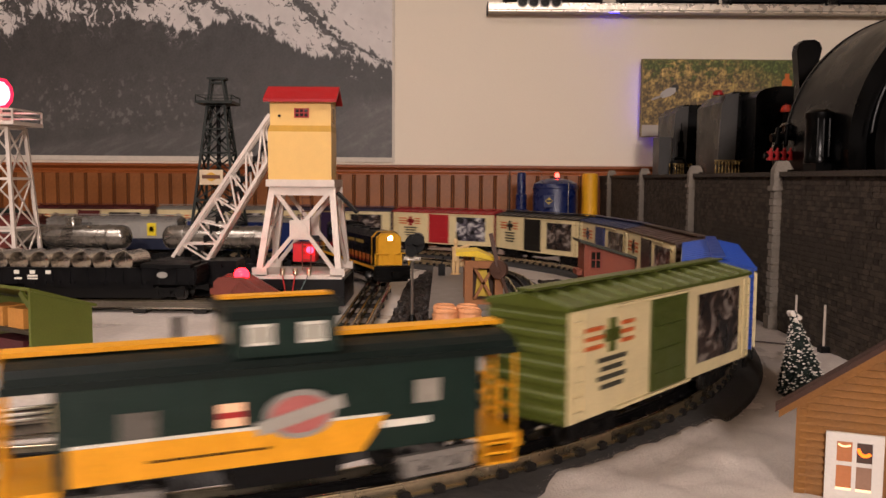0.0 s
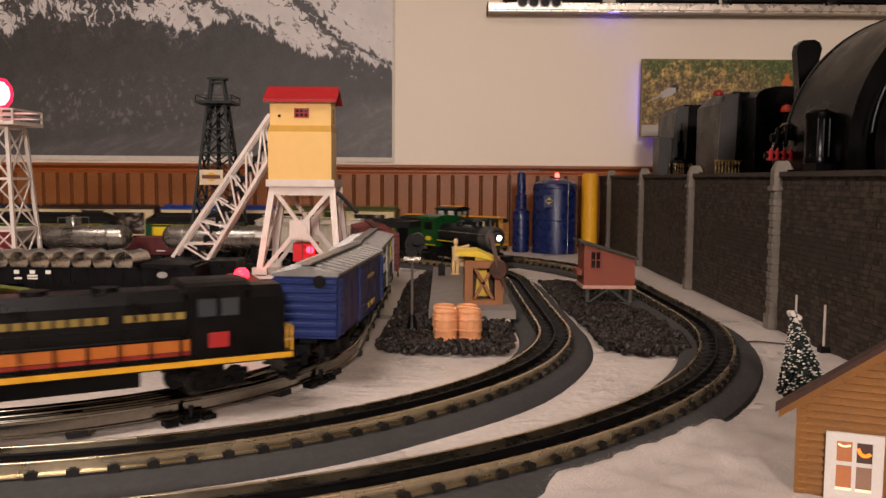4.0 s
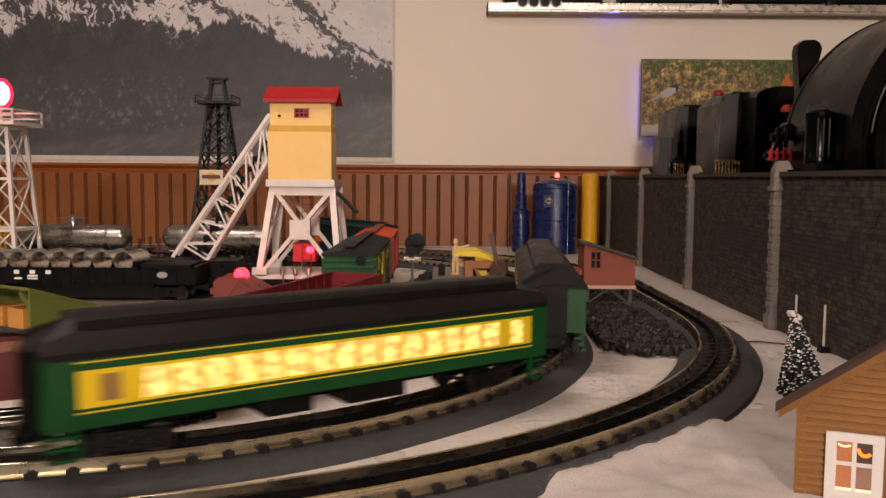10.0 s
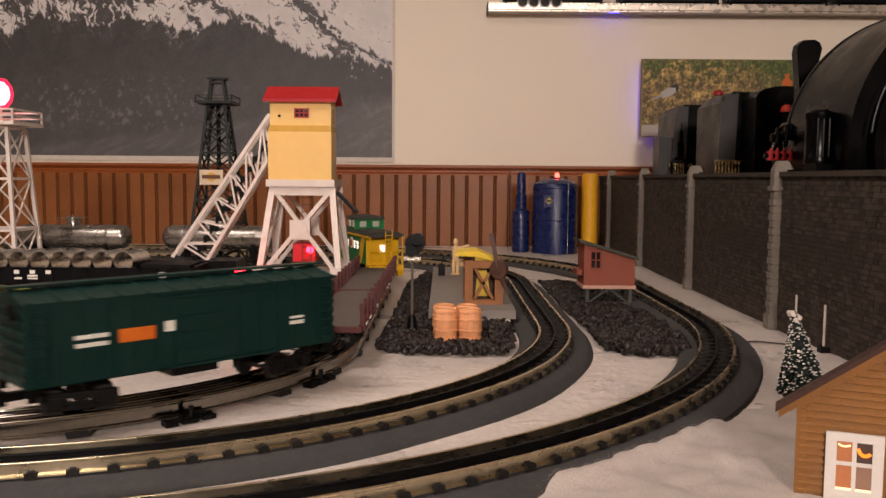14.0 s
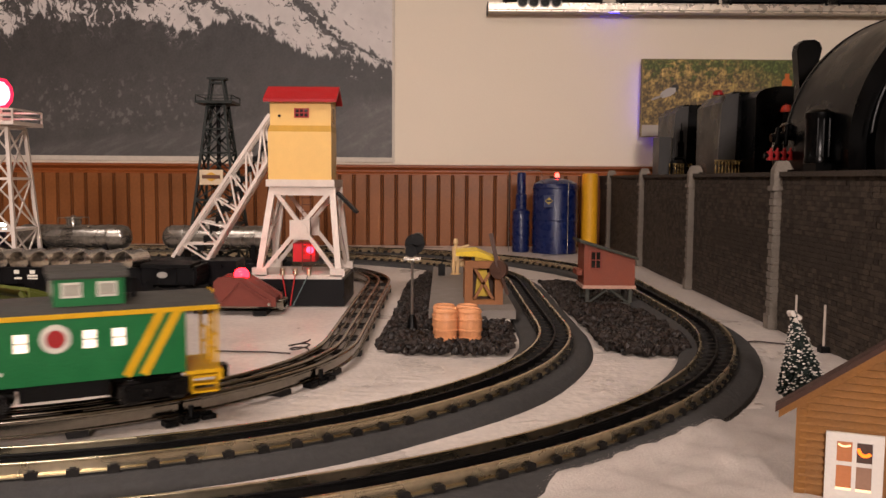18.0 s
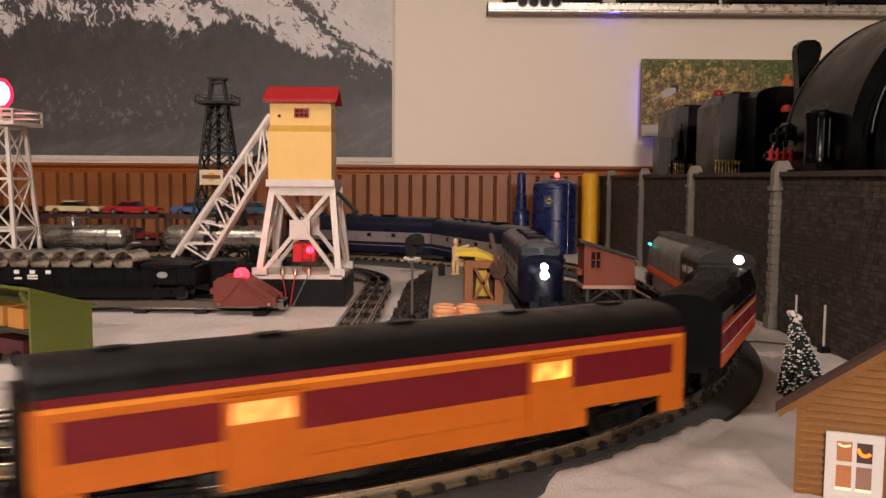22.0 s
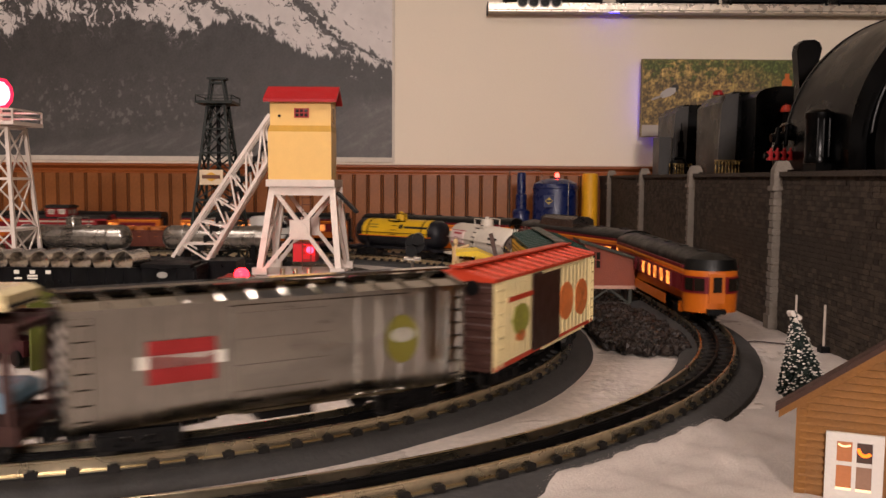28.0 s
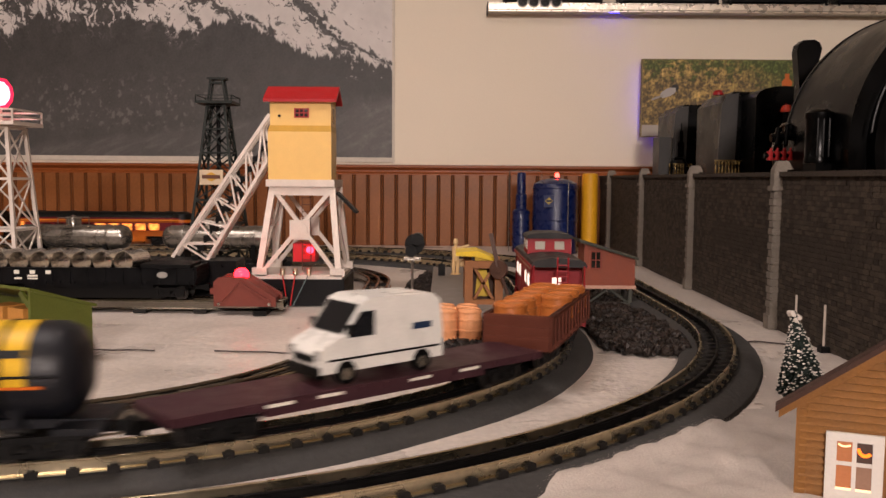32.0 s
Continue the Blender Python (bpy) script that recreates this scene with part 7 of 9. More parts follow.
def coaling_tower():
    wt = mat("tower_white", "#cfc4ba", 0.4, 0.1)
    yl = mat("tower_yellow", "#e2ba70", 0.45, vary=0.05, bump=0)
    rd = mat("tower_red", "#a0161c", 0.45, vary=0.08)
    ob = thing("coaling_tower", "yellow toy coaling tower with red roof and white legs", "coaling tower", pose(-0.208, 1.315, 0))
    bk = mat("base_black", "#060507", 0.35, spec=0.16)
    bm = bmesh.new()
    bx(bm, -0.1, 0.062, -0.065, 0.065, 0, 0.040)
    part("base", bm, bk, ob, "glossy black base", bevel=0.002)
    bm = bmesh.new()
    bx(bm, -0.072, 0.058, -0.062, 0.062, 0.040, 0.046)
    part("leg_plate", bm, wt, ob, bevel=0.001)
    # four splayed legs
    for sx in (-1, 1):
        for sy in (-1, 1):
            bm = bmesh.new()
            beam(bm, (-0.007 + sx * 0.060, sy * 0.056, 0.044), (-0.003 + sx * 0.0445, sy * 0.042, 0.176), 0.009)
            bx(bm, -0.007 + sx * 0.058 - 0.011, -0.007 + sx * 0.058 + 0.011, sy * 0.056 - 0.006, sy * 0.056 + 0.006, 0.044, 0.056)
            part("leg", bm, wt, ob, bevel=0.0006)
    for sy in (-1, 1):
        bm = bmesh.new()
        y = sy * 0.049
        for a, b in (((-0.060, 0.052), (0.036, 0.168)), ((0.046, 0.052), (-0.042, 0.168))):
            beam(bm, (a[0], sy * 0.055, a[1]), (b[0], sy * 0.043, b[1]), 0.0045, 0.006)
        bx(bm, -0.021, 0.009, y - 0.004, y + 0.004, 0.098, 0.127)
        part("cross_brace", bm, wt, ob, bevel=0.0008)
        bm = bmesh.new()
        rod(bm, (-0.006, y + sy * 0.003, 0.1125), (-0.006, y + sy * 0.0052, 0.1125), 0.0115, n=20)
        part("boss", bm, wt, ob)
        bm = bmesh.new()
        bx(bm, -0.052, 0.047, sy * 0.043 - 0.004, sy * 0.043 + 0.004, 0.164, 0.176)
        part("top_beam", bm, wt, ob, bevel=0.0006)
    for sx in (-1, 1):
        bm = bmesh.new()
        for sy in (-1, 1):
            beam(bm, (-0.007 + sx * 0.058, sy * 0.054, 0.052), (-0.004 + sx * 0.046, -sy * 0.043, 0.168), 0.0045, 0.006)
        part("cross_brace", bm, wt, ob)
    box_part("floor_plate", -0.056, 0.046, -0.052, 0.052, 0.177, 0.1875, wt, ob, bevel=0.001)
    # house
    box_part("lower_house", -0.053, 0.041, -0.048, 0.012, 0.1875, 0.2585, yl, ob, bevel=0.001)
    bm = bmesh.new()
    prism(bm, [(-0.053, 0.2585), (-0.050, 0.2675), (0.0405, 0.2675), (0.041, 0.2585)], -0.048, 0.012, axis="y")
    part("belt_course", bm, mat("tower_belt", "#c89a3a", 0.45), ob)
    box_part("upper_house", -0.050, 0.0405, -0.046, 0.010, 0.2675, 0.306, yl, ob, bevel=0.001)
    bm = bmesh.new()
    prism(bm, [(-0.056, 0.3015), (-0.056, 0.306), (-0.018, 0.3275), (0.020, 0.306), (0.020, 0.3015), (-0.018, 0.323)], -0.058, 0.050)
    part("roof", bm, rd, ob, "red gabled roof", bevel=0.0008)
    for sd, s in ((-0.046, -1),):
        bm = bmesh.new()
        bx(bm, -0.014, 0.008, sd - 0.0015, sd + 0.001, 0.279, 0.293)
        fr = part("window_frame", bm, rd, ob)
        for i in range(3):
            for k in range(2):
                box_part("pane", -0.0118 + 0.0065 * i, -0.0068 + 0.0065 * i, sd - 0.0019, sd + 0.001, 0.2808 + 0.006 * k, 0.2853 + 0.006 * k, mat("dark_glass", "#1c1712", 0.15), fr)
    bm = bmesh.new()
    rod(bm, (-0.036, -0.0475, 0.2815), (-0.036, -0.045, 0.2815), 0.0022, n=10)
    part("peg", bm, M_DARK, ob)
    bm = bmesh.new()
    bx(bm, 0.0400, 0.0420, -0.030, -0.018, 0.272, 0.294)
    part("side_shutter", bm, mat("shutter_brown", "#7a5a28", 0.5), ob)
    # chute
    bm = bmesh.new()
    beam(bm, (0.048, -0.03, 0.168), (0.078, -0.03, 0.138), 0.026, 0.004)
    part("chute", bm, M_DARK, ob)
    # inner red signal box, ladder
    box_part("red_motor_box", -0.022, 0.012, -0.02, 0.02, 0.062, 0.090, mat("motor_red", "#c0202a", 0.4), ob)
    bm = bmesh.new()
    lathe(bm, [(0.0001, -0.0245), (0.0045, -0.0235), (0.006, -0.020)], at=(0.004, 0, 0.080), axis="y", n=12)
    part("red_lamp", bm, mat("lamp_red", "#ff1a2c", 0.3, emit=22.0, bump=0), ob, "glowing red lamp")
    bm = bmesh.new()
    ladder(bm, -0.006, 0.007, -0.03, 0.05, 0.176, 12)
    part("ladder", bm, mat("ladder_brown", "#5a3020", 0.5), ob)
    for i, x in enumerate((-0.030, -0.011, 0.009)):
        bm = bmesh.new()
        rod(bm, (x, -0.064, 0.046), (x, -0.064, 0.056), 0.0035, n=10)
        part("terminal", bm, M_BRASS, ob)
        bm = bmesh.new()
        rod(bm, (x, -0.0655, 0.048), (-0.022 + 0.004 * i, -0.070, 0.0005), 0.0009, n=6)
        part("wire", bm, mat("wire_red" if i != 2 else "wire_grey", "#b02a2a" if i != 2 else "#5a6a6a", 0.5), ob)
    # coal conveyor
    box_part("hopper", -0.222, -0.10, -0.058, 0.0, 0.0, 0.066, bk, ob, bevel=0.002)
    lo0, lo1, hi0, hi1 = (-0.147, 0.066), (-0.056, 0.214), (-0.199, 0.070), (-0.051, 0.284)
    for sy in (-1, 1):
        y = -0.03 + sy * 0.014
        for (x0, z0), (x1, z1) in ((lo0, lo1), (hi0, hi1)):
            bm = bmesh.new()
            beam(bm, (x0, y, z0), (x1, y, z1), 0.0034, 0.005)
            part("conveyor_beam", bm, wt, ob)
        n = 6
        for k in range(n):
            f, f2 = k / n, (k + 0.62) / n
            a = Vector((hi0[0] + (hi1[0] - hi0[0]) * (k + 0.55) / n, y, hi0[1] + (hi1[1] - hi0[1]) * (k + 0.55) / n))
            b = Vector((lo0[0] + (lo1[0] - lo0[0]) * f, y, lo0[1] + (lo1[1] - lo0[1]) * f))
            c = Vector((lo0[0] + (lo1[0] - lo0[0]) * (k + 1) / n, y, lo0[1] + (lo1[1] - lo0[1]) * (k + 1) / n))
            bm = bmesh.new()
            beam(bm, b, a, 0.0026)
            beam(bm, a, c, 0.0026)
            part("conveyor_strut", bm, wt, ob)
    bm = bmesh.new()
    for k in range(12):
        f = k / 11
        c = Vector((-0.168 + 0.104 * f, -0.03, 0.068 + 0.165 * f))
        bx(bm, c.x - 0.005, c.x + 0.005, c.y - 0.008, c.y + 0.008, c.z - 0.004, c.z + 0.004)
    beam(bm, (-0.170, -0.03, 0.066), (-0.058, -0.03, 0.245), 0.003)
    part("bucket_chain", bm, M_DARK, ob)
    return ob


def search_tower():
    wt = mat("tower_white", "#cfc4ba", 0.4)
    ob = thing("floodlight_tower", "white lattice toy tower with glowing red beacon", "beacon tower", pose(-0.762, 1.46, 0))
    bm = bmesh.new()
    lattice(bm, (0.048, 0.012), (0.031, 0.272), 3, 0.0060, k=0.42)
    part("lattice", bm, wt, ob)
    bm = bmesh.new()
    bx(bm, -0.062, 0.062, -0.062, 0.062, 0, 0.012)
    part("base", bm, M_DARK, ob, bevel=0.001)
    bm = bmesh.new()
    bx(bm, -0.053, 0.053, -0.053, 0.053, 0.275, 0.281)
    part("platform", bm, wt, ob)
    for sx, sy in ((-1, -1), (1, -1), (1, 1), (-1, 1)):
        bm = bmesh.new()
        rod(bm, (sx * 0.051, sy * 0.051, 0.281), (sx * 0.051, sy * 0.051, 0.301), 0.0018, n=6)
        a, b = Vector((sx * 0.051, sy * 0.051, 0)), Vector((-sy * 0.051, sx * 0.051, 0))
        for z in (0.290, 0.300):
            beam(bm, a + Vector((0, 0, z)), b + Vector((0, 0, z)), 0.0022, 0.003)
        part("railing", bm, wt, ob)
    bm = bmesh.new()
    rod(bm, (0, 0, 0.281), (0, 0, 0.306), 0.008, n=12)
    part("lamp_post", bm, wt, ob)
    bm = bmesh.new()
    lathe(bm, [(0.001, 0.304), (0.016, 0.306), (0.024, 0.318), (0.026, 0.330), (0.024, 0.342), (0.016, 0.354), (0.001, 0.357)], at=(0.0, 0, 0), n=24)
    gm = bpy.data.materials.new("beacon_shell")
    gm.use_nodes = True
    n, l = gm.node_tree.nodes, gm.node_tree.links
    n.clear()
    tr, em, mx, out = n.new("ShaderNodeBsdfTransparent"), n.new("ShaderNodeEmission"), n.new("ShaderNodeMixShader"), n.new("ShaderNodeOutputMaterial")
    tr.inputs[0].default_value = (1.0, 0.75, 0.78, 1)
    em.inputs[0].default_value, em.inputs[1].default_value = (1.0, 0.02, 0.07, 1), 3.0
    mx.inputs[0].default_value = 0.45
    l.new(tr.outputs[0], mx.inputs[1])
    l.new(em.outputs[0], mx.inputs[2])
    l.new(mx.outputs[0], out.inputs[0])
    part("beacon_globe", bm, gm, ob, "glowing red beacon globe", smooth=True)
    bm = bmesh.new()
    lathe(bm, [(0.001, 0.309), (0.012, 0.311), (0.019, 0.320), (0.021, 0.330), (0.019, 0.340), (0.012, 0.349), (0.001, 0.351)], n=20)
    part("bulb", bm, mat("beacon_bulb", "#ffb0b8", 0.3, emit=9.0, bump=0), ob, smooth=True)
    return ob


def oil_derrick():
    gm = mat("derrick_green", "#121a16", 0.5)
    ob = thing("oil_derrick", "dark green toy oil derrick with small sign", "oil derrick", pose(-0.4365, 1.655, 0))
    bm = bmesh.new()
    lattice(bm, (0.052, 0.01), (0.0165, 0.328), 7, 0.0046)
    part("lattice", bm, gm, ob)
    bm = bmesh.new()
    bx(bm, -0.035, 0.035, -0.035, 0.035, 0.330, 0.335)
    part("crown_platform", bm, gm, ob)
    bm = bmesh.new()
    for sx, sy in ((-1, -1), (1, -1), (1, 1), (-1, 1)):
        a, b = Vector((sx * 0.034, sy * 0.034, 0)), Vector((-sy * 0.034, sx * 0.034, 0))
        rod(bm, a + Vector((0, 0, 0.335)), a + Vector((0, 0, 0.346)), 0.0012, n=6)
        beam(bm, a + Vector((0, 0, 0.345)), b + Vector((0, 0, 0.345)), 0.0015)
    part("railing", bm, gm, ob)
    bm = bmesh.new()
    for sy in (-1, 1):
        beam(bm, (-0.017, sy * 0.01, 0.335), (-0.011, sy * 0.01, 0.378), 0.0035)
        beam(bm, (0.017, sy * 0.01, 0.335), (0.011, sy * 0.01, 0.378), 0.0035)
        beam(bm, (-0.0145, sy * 0.01, 0.371), (0.0145, sy * 0.01, 0.371), 0.003)
    bx(bm, -0.018, 0.018, -0.012, 0.012, 0.377, 0.381)
    part("crown_frame", bm, gm, ob)
    bm = bmesh.new()
    rod(bm, (0, 0, 0.01), (0, 0, 0.33), 0.004, n=8)
    part("drill_pipe", bm, M_DARK, ob)
    sg = box_part("sign", -0.021, 0.023, -0.060, -0.057, 0.176, 0.204, mat("sign_cream", "#cbb89a", 0.5), ob, "cream sign with yellow diamond", bevel=0.0005)
    bm = bmesh.new()
    prism(bm, [(-0.015, 0.191), (0.001, 0.200), (0.017, 0.191), (0.001, 0.182)], -0.0606, -0.0602, axis="y")
    part("sign_diamond", bm, mat("sign_gold", "#c89a3a", 0.5), sg)
    box_part("sign_bar", -0.016, 0.018, -0.0612, -0.0608, 0.1875, 0.1945, mat("sign_ink", "#5a3a2a", 0.5), sg)
    box_part("base", -0.06, 0.06, -0.06, 0.06, 0, 0.01, M_DARK, ob)
    return ob


def silver_tank_car(x):
    sm = mat("tank_silver", "#8b867e", 0.3, 0.85, vary=0.4, scale=28, fine=160)
    ob, tr = tank_car("silver toy tank car standing on a siding", 0.232, sm, M_DARK, r=0.0215, z=0.063, ladder_m=sm)
    ob.matrix_basis = pose(x, 1.54, RAIL_Z, rz=180)
    return ob


def siding(y, x0, x1, name):
    ob = thing(name, "short siding of tinplate three-rail track", "train track", kind="structure")
    for w in (-0.017, 0, 0.017):
        bm = bmesh.new()
        prof = [(w - 0.005, 0.0045), (w - 0.001, 0.006), (w - 0.001, 0.0125)] + [(w + 0.0032 * math.sin(t), 0.0148 - 0.0032 * math.cos(t)) for t in (-0.9, -1.6, -2.3, -3.1, -3.9, -4.7, -5.4)] + [(w + 0.001, 0.0125), (w + 0.001, 0.006), (w + 0.005, 0.0045)]
        prism(bm, [(y + a, b) for a, b in prof], x0, x1)
        part("rail", bm, M_TUBE, ob, smooth=True)
    for i in range(int((x1 - x0) / 0.085)):
        x = x1 - 0.03 - 0.085 * i
        box_part("tie", x - 0.009, x + 0.009, y - 0.029, y + 0.029, 0, 0.0045, M_TIE, ob)
    return ob


def nyc_gondola():
    bk = mat("gondola_black", "#060608", 0.4, spec=0.14)
    ob, tr = flat_car("black toy gondola loaded with silver pipes", 0.30, bk, sides=0.0235, marks=False, z=0.022)
    ob.matrix_basis = pose(-0.495, 1.205, RAIL_Z, rz=0)
    wp = M_WHITE
    side_panels(ob, 0.0326, [("lettering_bar", x - 0.0035, x + 0.0035, 0.0365, 0.0415, wp, 0.0006) for x in (-0.098, -0.076, -0.054)] + [("number_bar", -0.083, -0.069, 0.0325, 0.035, wp, 0.0006), ("fine_bar", -0.101, -0.091, 0.0290, 0.0315, wp, 0.0006), ("fine_bar", -0.083, -0.069, 0.0290, 0.031, wp, 0.0006), ("round_emblem", 0.097, 0.112, 0.0315, 0.0405, mat("emblem_outline", "#8d8a84", 0.5), 0.0006)])
    box_part("load_board", -0.145, 0.07, -0.026, 0.026, 0.028, 0.037, M_DARK, ob)
    box_part("load_board", 0.072, 0.142, -0.026, 0.026, 0.028, 0.050, M_DARK, ob, bevel=0.004)
    box_part("underframe", -0.105, 0.105, -0.022, 0.022, 0.002, 0.0165, M_DARK, ob)
    pm = mat("pipe_silver", "#d0c8bc", 0.2, 0.95)
    for k in range(8):
        pb = thing("pipe", "short silver metal pipe lying across a gondola", "pipe", pose(-0.4435 - 0.0292 * k, 1.205, RAIL_Z + 0.0535, rz=-6), group="pipe load")
        bm = bmesh.new()
        n = 22
        for y0, y1 in ((-0.0275, 0.0275),):
            rows = []
            for r in (0.0143, 0.0135):
                for y in (y0, y1):
                    rows.append([bm.verts.new((r * math.cos(6.2832 * i / n), y, r * math.sin(6.2832 * i / n))) for i in range(n)])
            for a, b in ((0, 1), (2, 3), (0, 2), (1, 3)):
                for i in range(n):
                    j = (i + 1) % n
                    bm.faces.new((rows[a][i], rows[a][j], rows[b][j], rows[b][i]))
        part("tube", bm, pm, pb, smooth=True)
    return ob


def bumper():
    m = mat("bumper_brown", "#6a3026", 0.5)
    ob = thing("track_bumper", "brown toy track bumper with glowing red lamp", "bumper", pose(-0.274, 1.190, 0))
    for sy in (-1, 1):
        bm = bmesh.new()
        prism(bm, [(-0.043, 0.012), (-0.043, 0.046), (-0.036, 0.052), (-0.004, 0.052), (0.043, 0.024), (0.043, 0.012)], sy * 0.024 - 0.003, sy * 0.024 + 0.003, axis="y")
        part("side_plate", bm, m, ob, bevel=0.0012)
        bm = bmesh.new()
        beam(bm, (-0.034, sy * 0.028, 0.018), (-0.008, sy * 0.028, 0.046), 0.0025, 0.003)
        beam(bm, (0.036, sy * 0.028, 0.018), (-0.008, sy * 0.028, 0.046), 0.0025, 0.003)
        part("rib", bm, m, ob)
        for x in (-0.036, 0.034):
            bm = bmesh.new()
            rod(bm, (x, sy * 0.026, 0.0155), (x, sy * 0.0295, 0.0155), 0.0022, n=8)
            part("screw", bm, M_STEEL, ob)
    bm = bmesh.new()
    prism(bm, [(-0.040, 0.028), (-0.040, 0.049), (-0.004, 0.0515), (0.040, 0.022), (0.040, 0.016)], -0.023, 0.023, axis="y")
    part("top_plate", bm, m, ob)
    box_part("buffer_beam", -0.050, -0.042, -0.02, 0.02, 0.028, 0.036, m, ob, bevel=0.001)
    box_part("foot", 0.012, 0.030, -0.031, 0.031, 0.0, 0.006, M_DARK, ob)
    bm = bmesh.new()
    lathe(bm, [(0.0105, 0.050), (0.0105, 0.055), (0.0093, 0.059), (0.005, 0.0625), (0.001, 0.0632)], at=(-0.010, 0, 0), n=18)
    part("lamp", bm, mat("bumper_glow", "#ff141e", 0.3, emit=18.0, bump=0), ob, "glowing red lamp", smooth=True)
    return ob


def olive_shed():
    ol = mat("shed_olive", "#5a6128", 0.5, vary=0.12)
    ob = thing("loading_shed", "olive green toy loading shed with crates", "loading shed", pose(-0.3825, 0.8445, 0, rz=-31.5))
    # end panel across local y; shed runs to -x
    bm = bmesh.new()
    prism(bm, [(-0.034, 0.0), (-0.034, 0.0785), (0.034, 0.056), (0.034, 0.0)], -0.004, 0.0)
    part("end_wall", bm, ol, ob, bevel=0.0008)
    bm = bmesh.new()
    prism(bm, [(-0.037, 0.0795), (-0.037, 0.0825), (0.037, 0.058), (0.037, 0.055)], -0.22, 0.004)
    part("roof", bm, ol, ob)
    box_part("deck", -0.22, -0.004, -0.031, 0.031, 0.034, 0.038, mat("shed_deck", "#3a3226", 0.6), ob)
    box_part("back_wall", -0.22, -0.004, 0.028, 0.032, 0.0, 0.056, ol, ob)
    bm = bmesh.new()
    beam(bm, (-0.006, -0.031, 0.064), (-0.020, -0.031, 0.076), 0.003, 0.006)
    part("brace", bm, ol, ob)
    for k, x in enumerate((-0.035, -0.07, -0.12)):
        c = thing("crate", "small tan wooden crate inside the loading shed", "crate", pose(-0.3825, 0.8445, 0, rz=-31.5) @ pose(x, -0.016, 0.0382))
        box_part("box", -0.013, 0.013, -0.012, 0.012, 0, 0.020, mat("crate_tan", "#b8803e", 0.6), c, bevel=0.001)
    # small dark red wheeled cart under the deck
    ct = thing("toy_cart", "dark red wheeled toy cart under the shed deck", "cart", pose(-0.3825, 0.8445, 0, rz=-31.5) @ pose(-0.05, -0.015, 0))
    box_part("body", -0.03, 0.028, -0.014, 0.014, 0.010, 0.026, mat("cart_red", "#4a2024", 0.5), ct, bevel=0.001)
    for x in (-0.02, 0.018):
        bm = bmesh.new()
        rod(bm, (x, -0.017, 0.008), (x, -0.012, 0.008), 0.008, n=14)
        rod(bm, (x, 0.012, 0.008), (x, 0.017, 0.008), 0.008, n=14)
        part("wheel", bm, M_DARK, ct)
    return ob


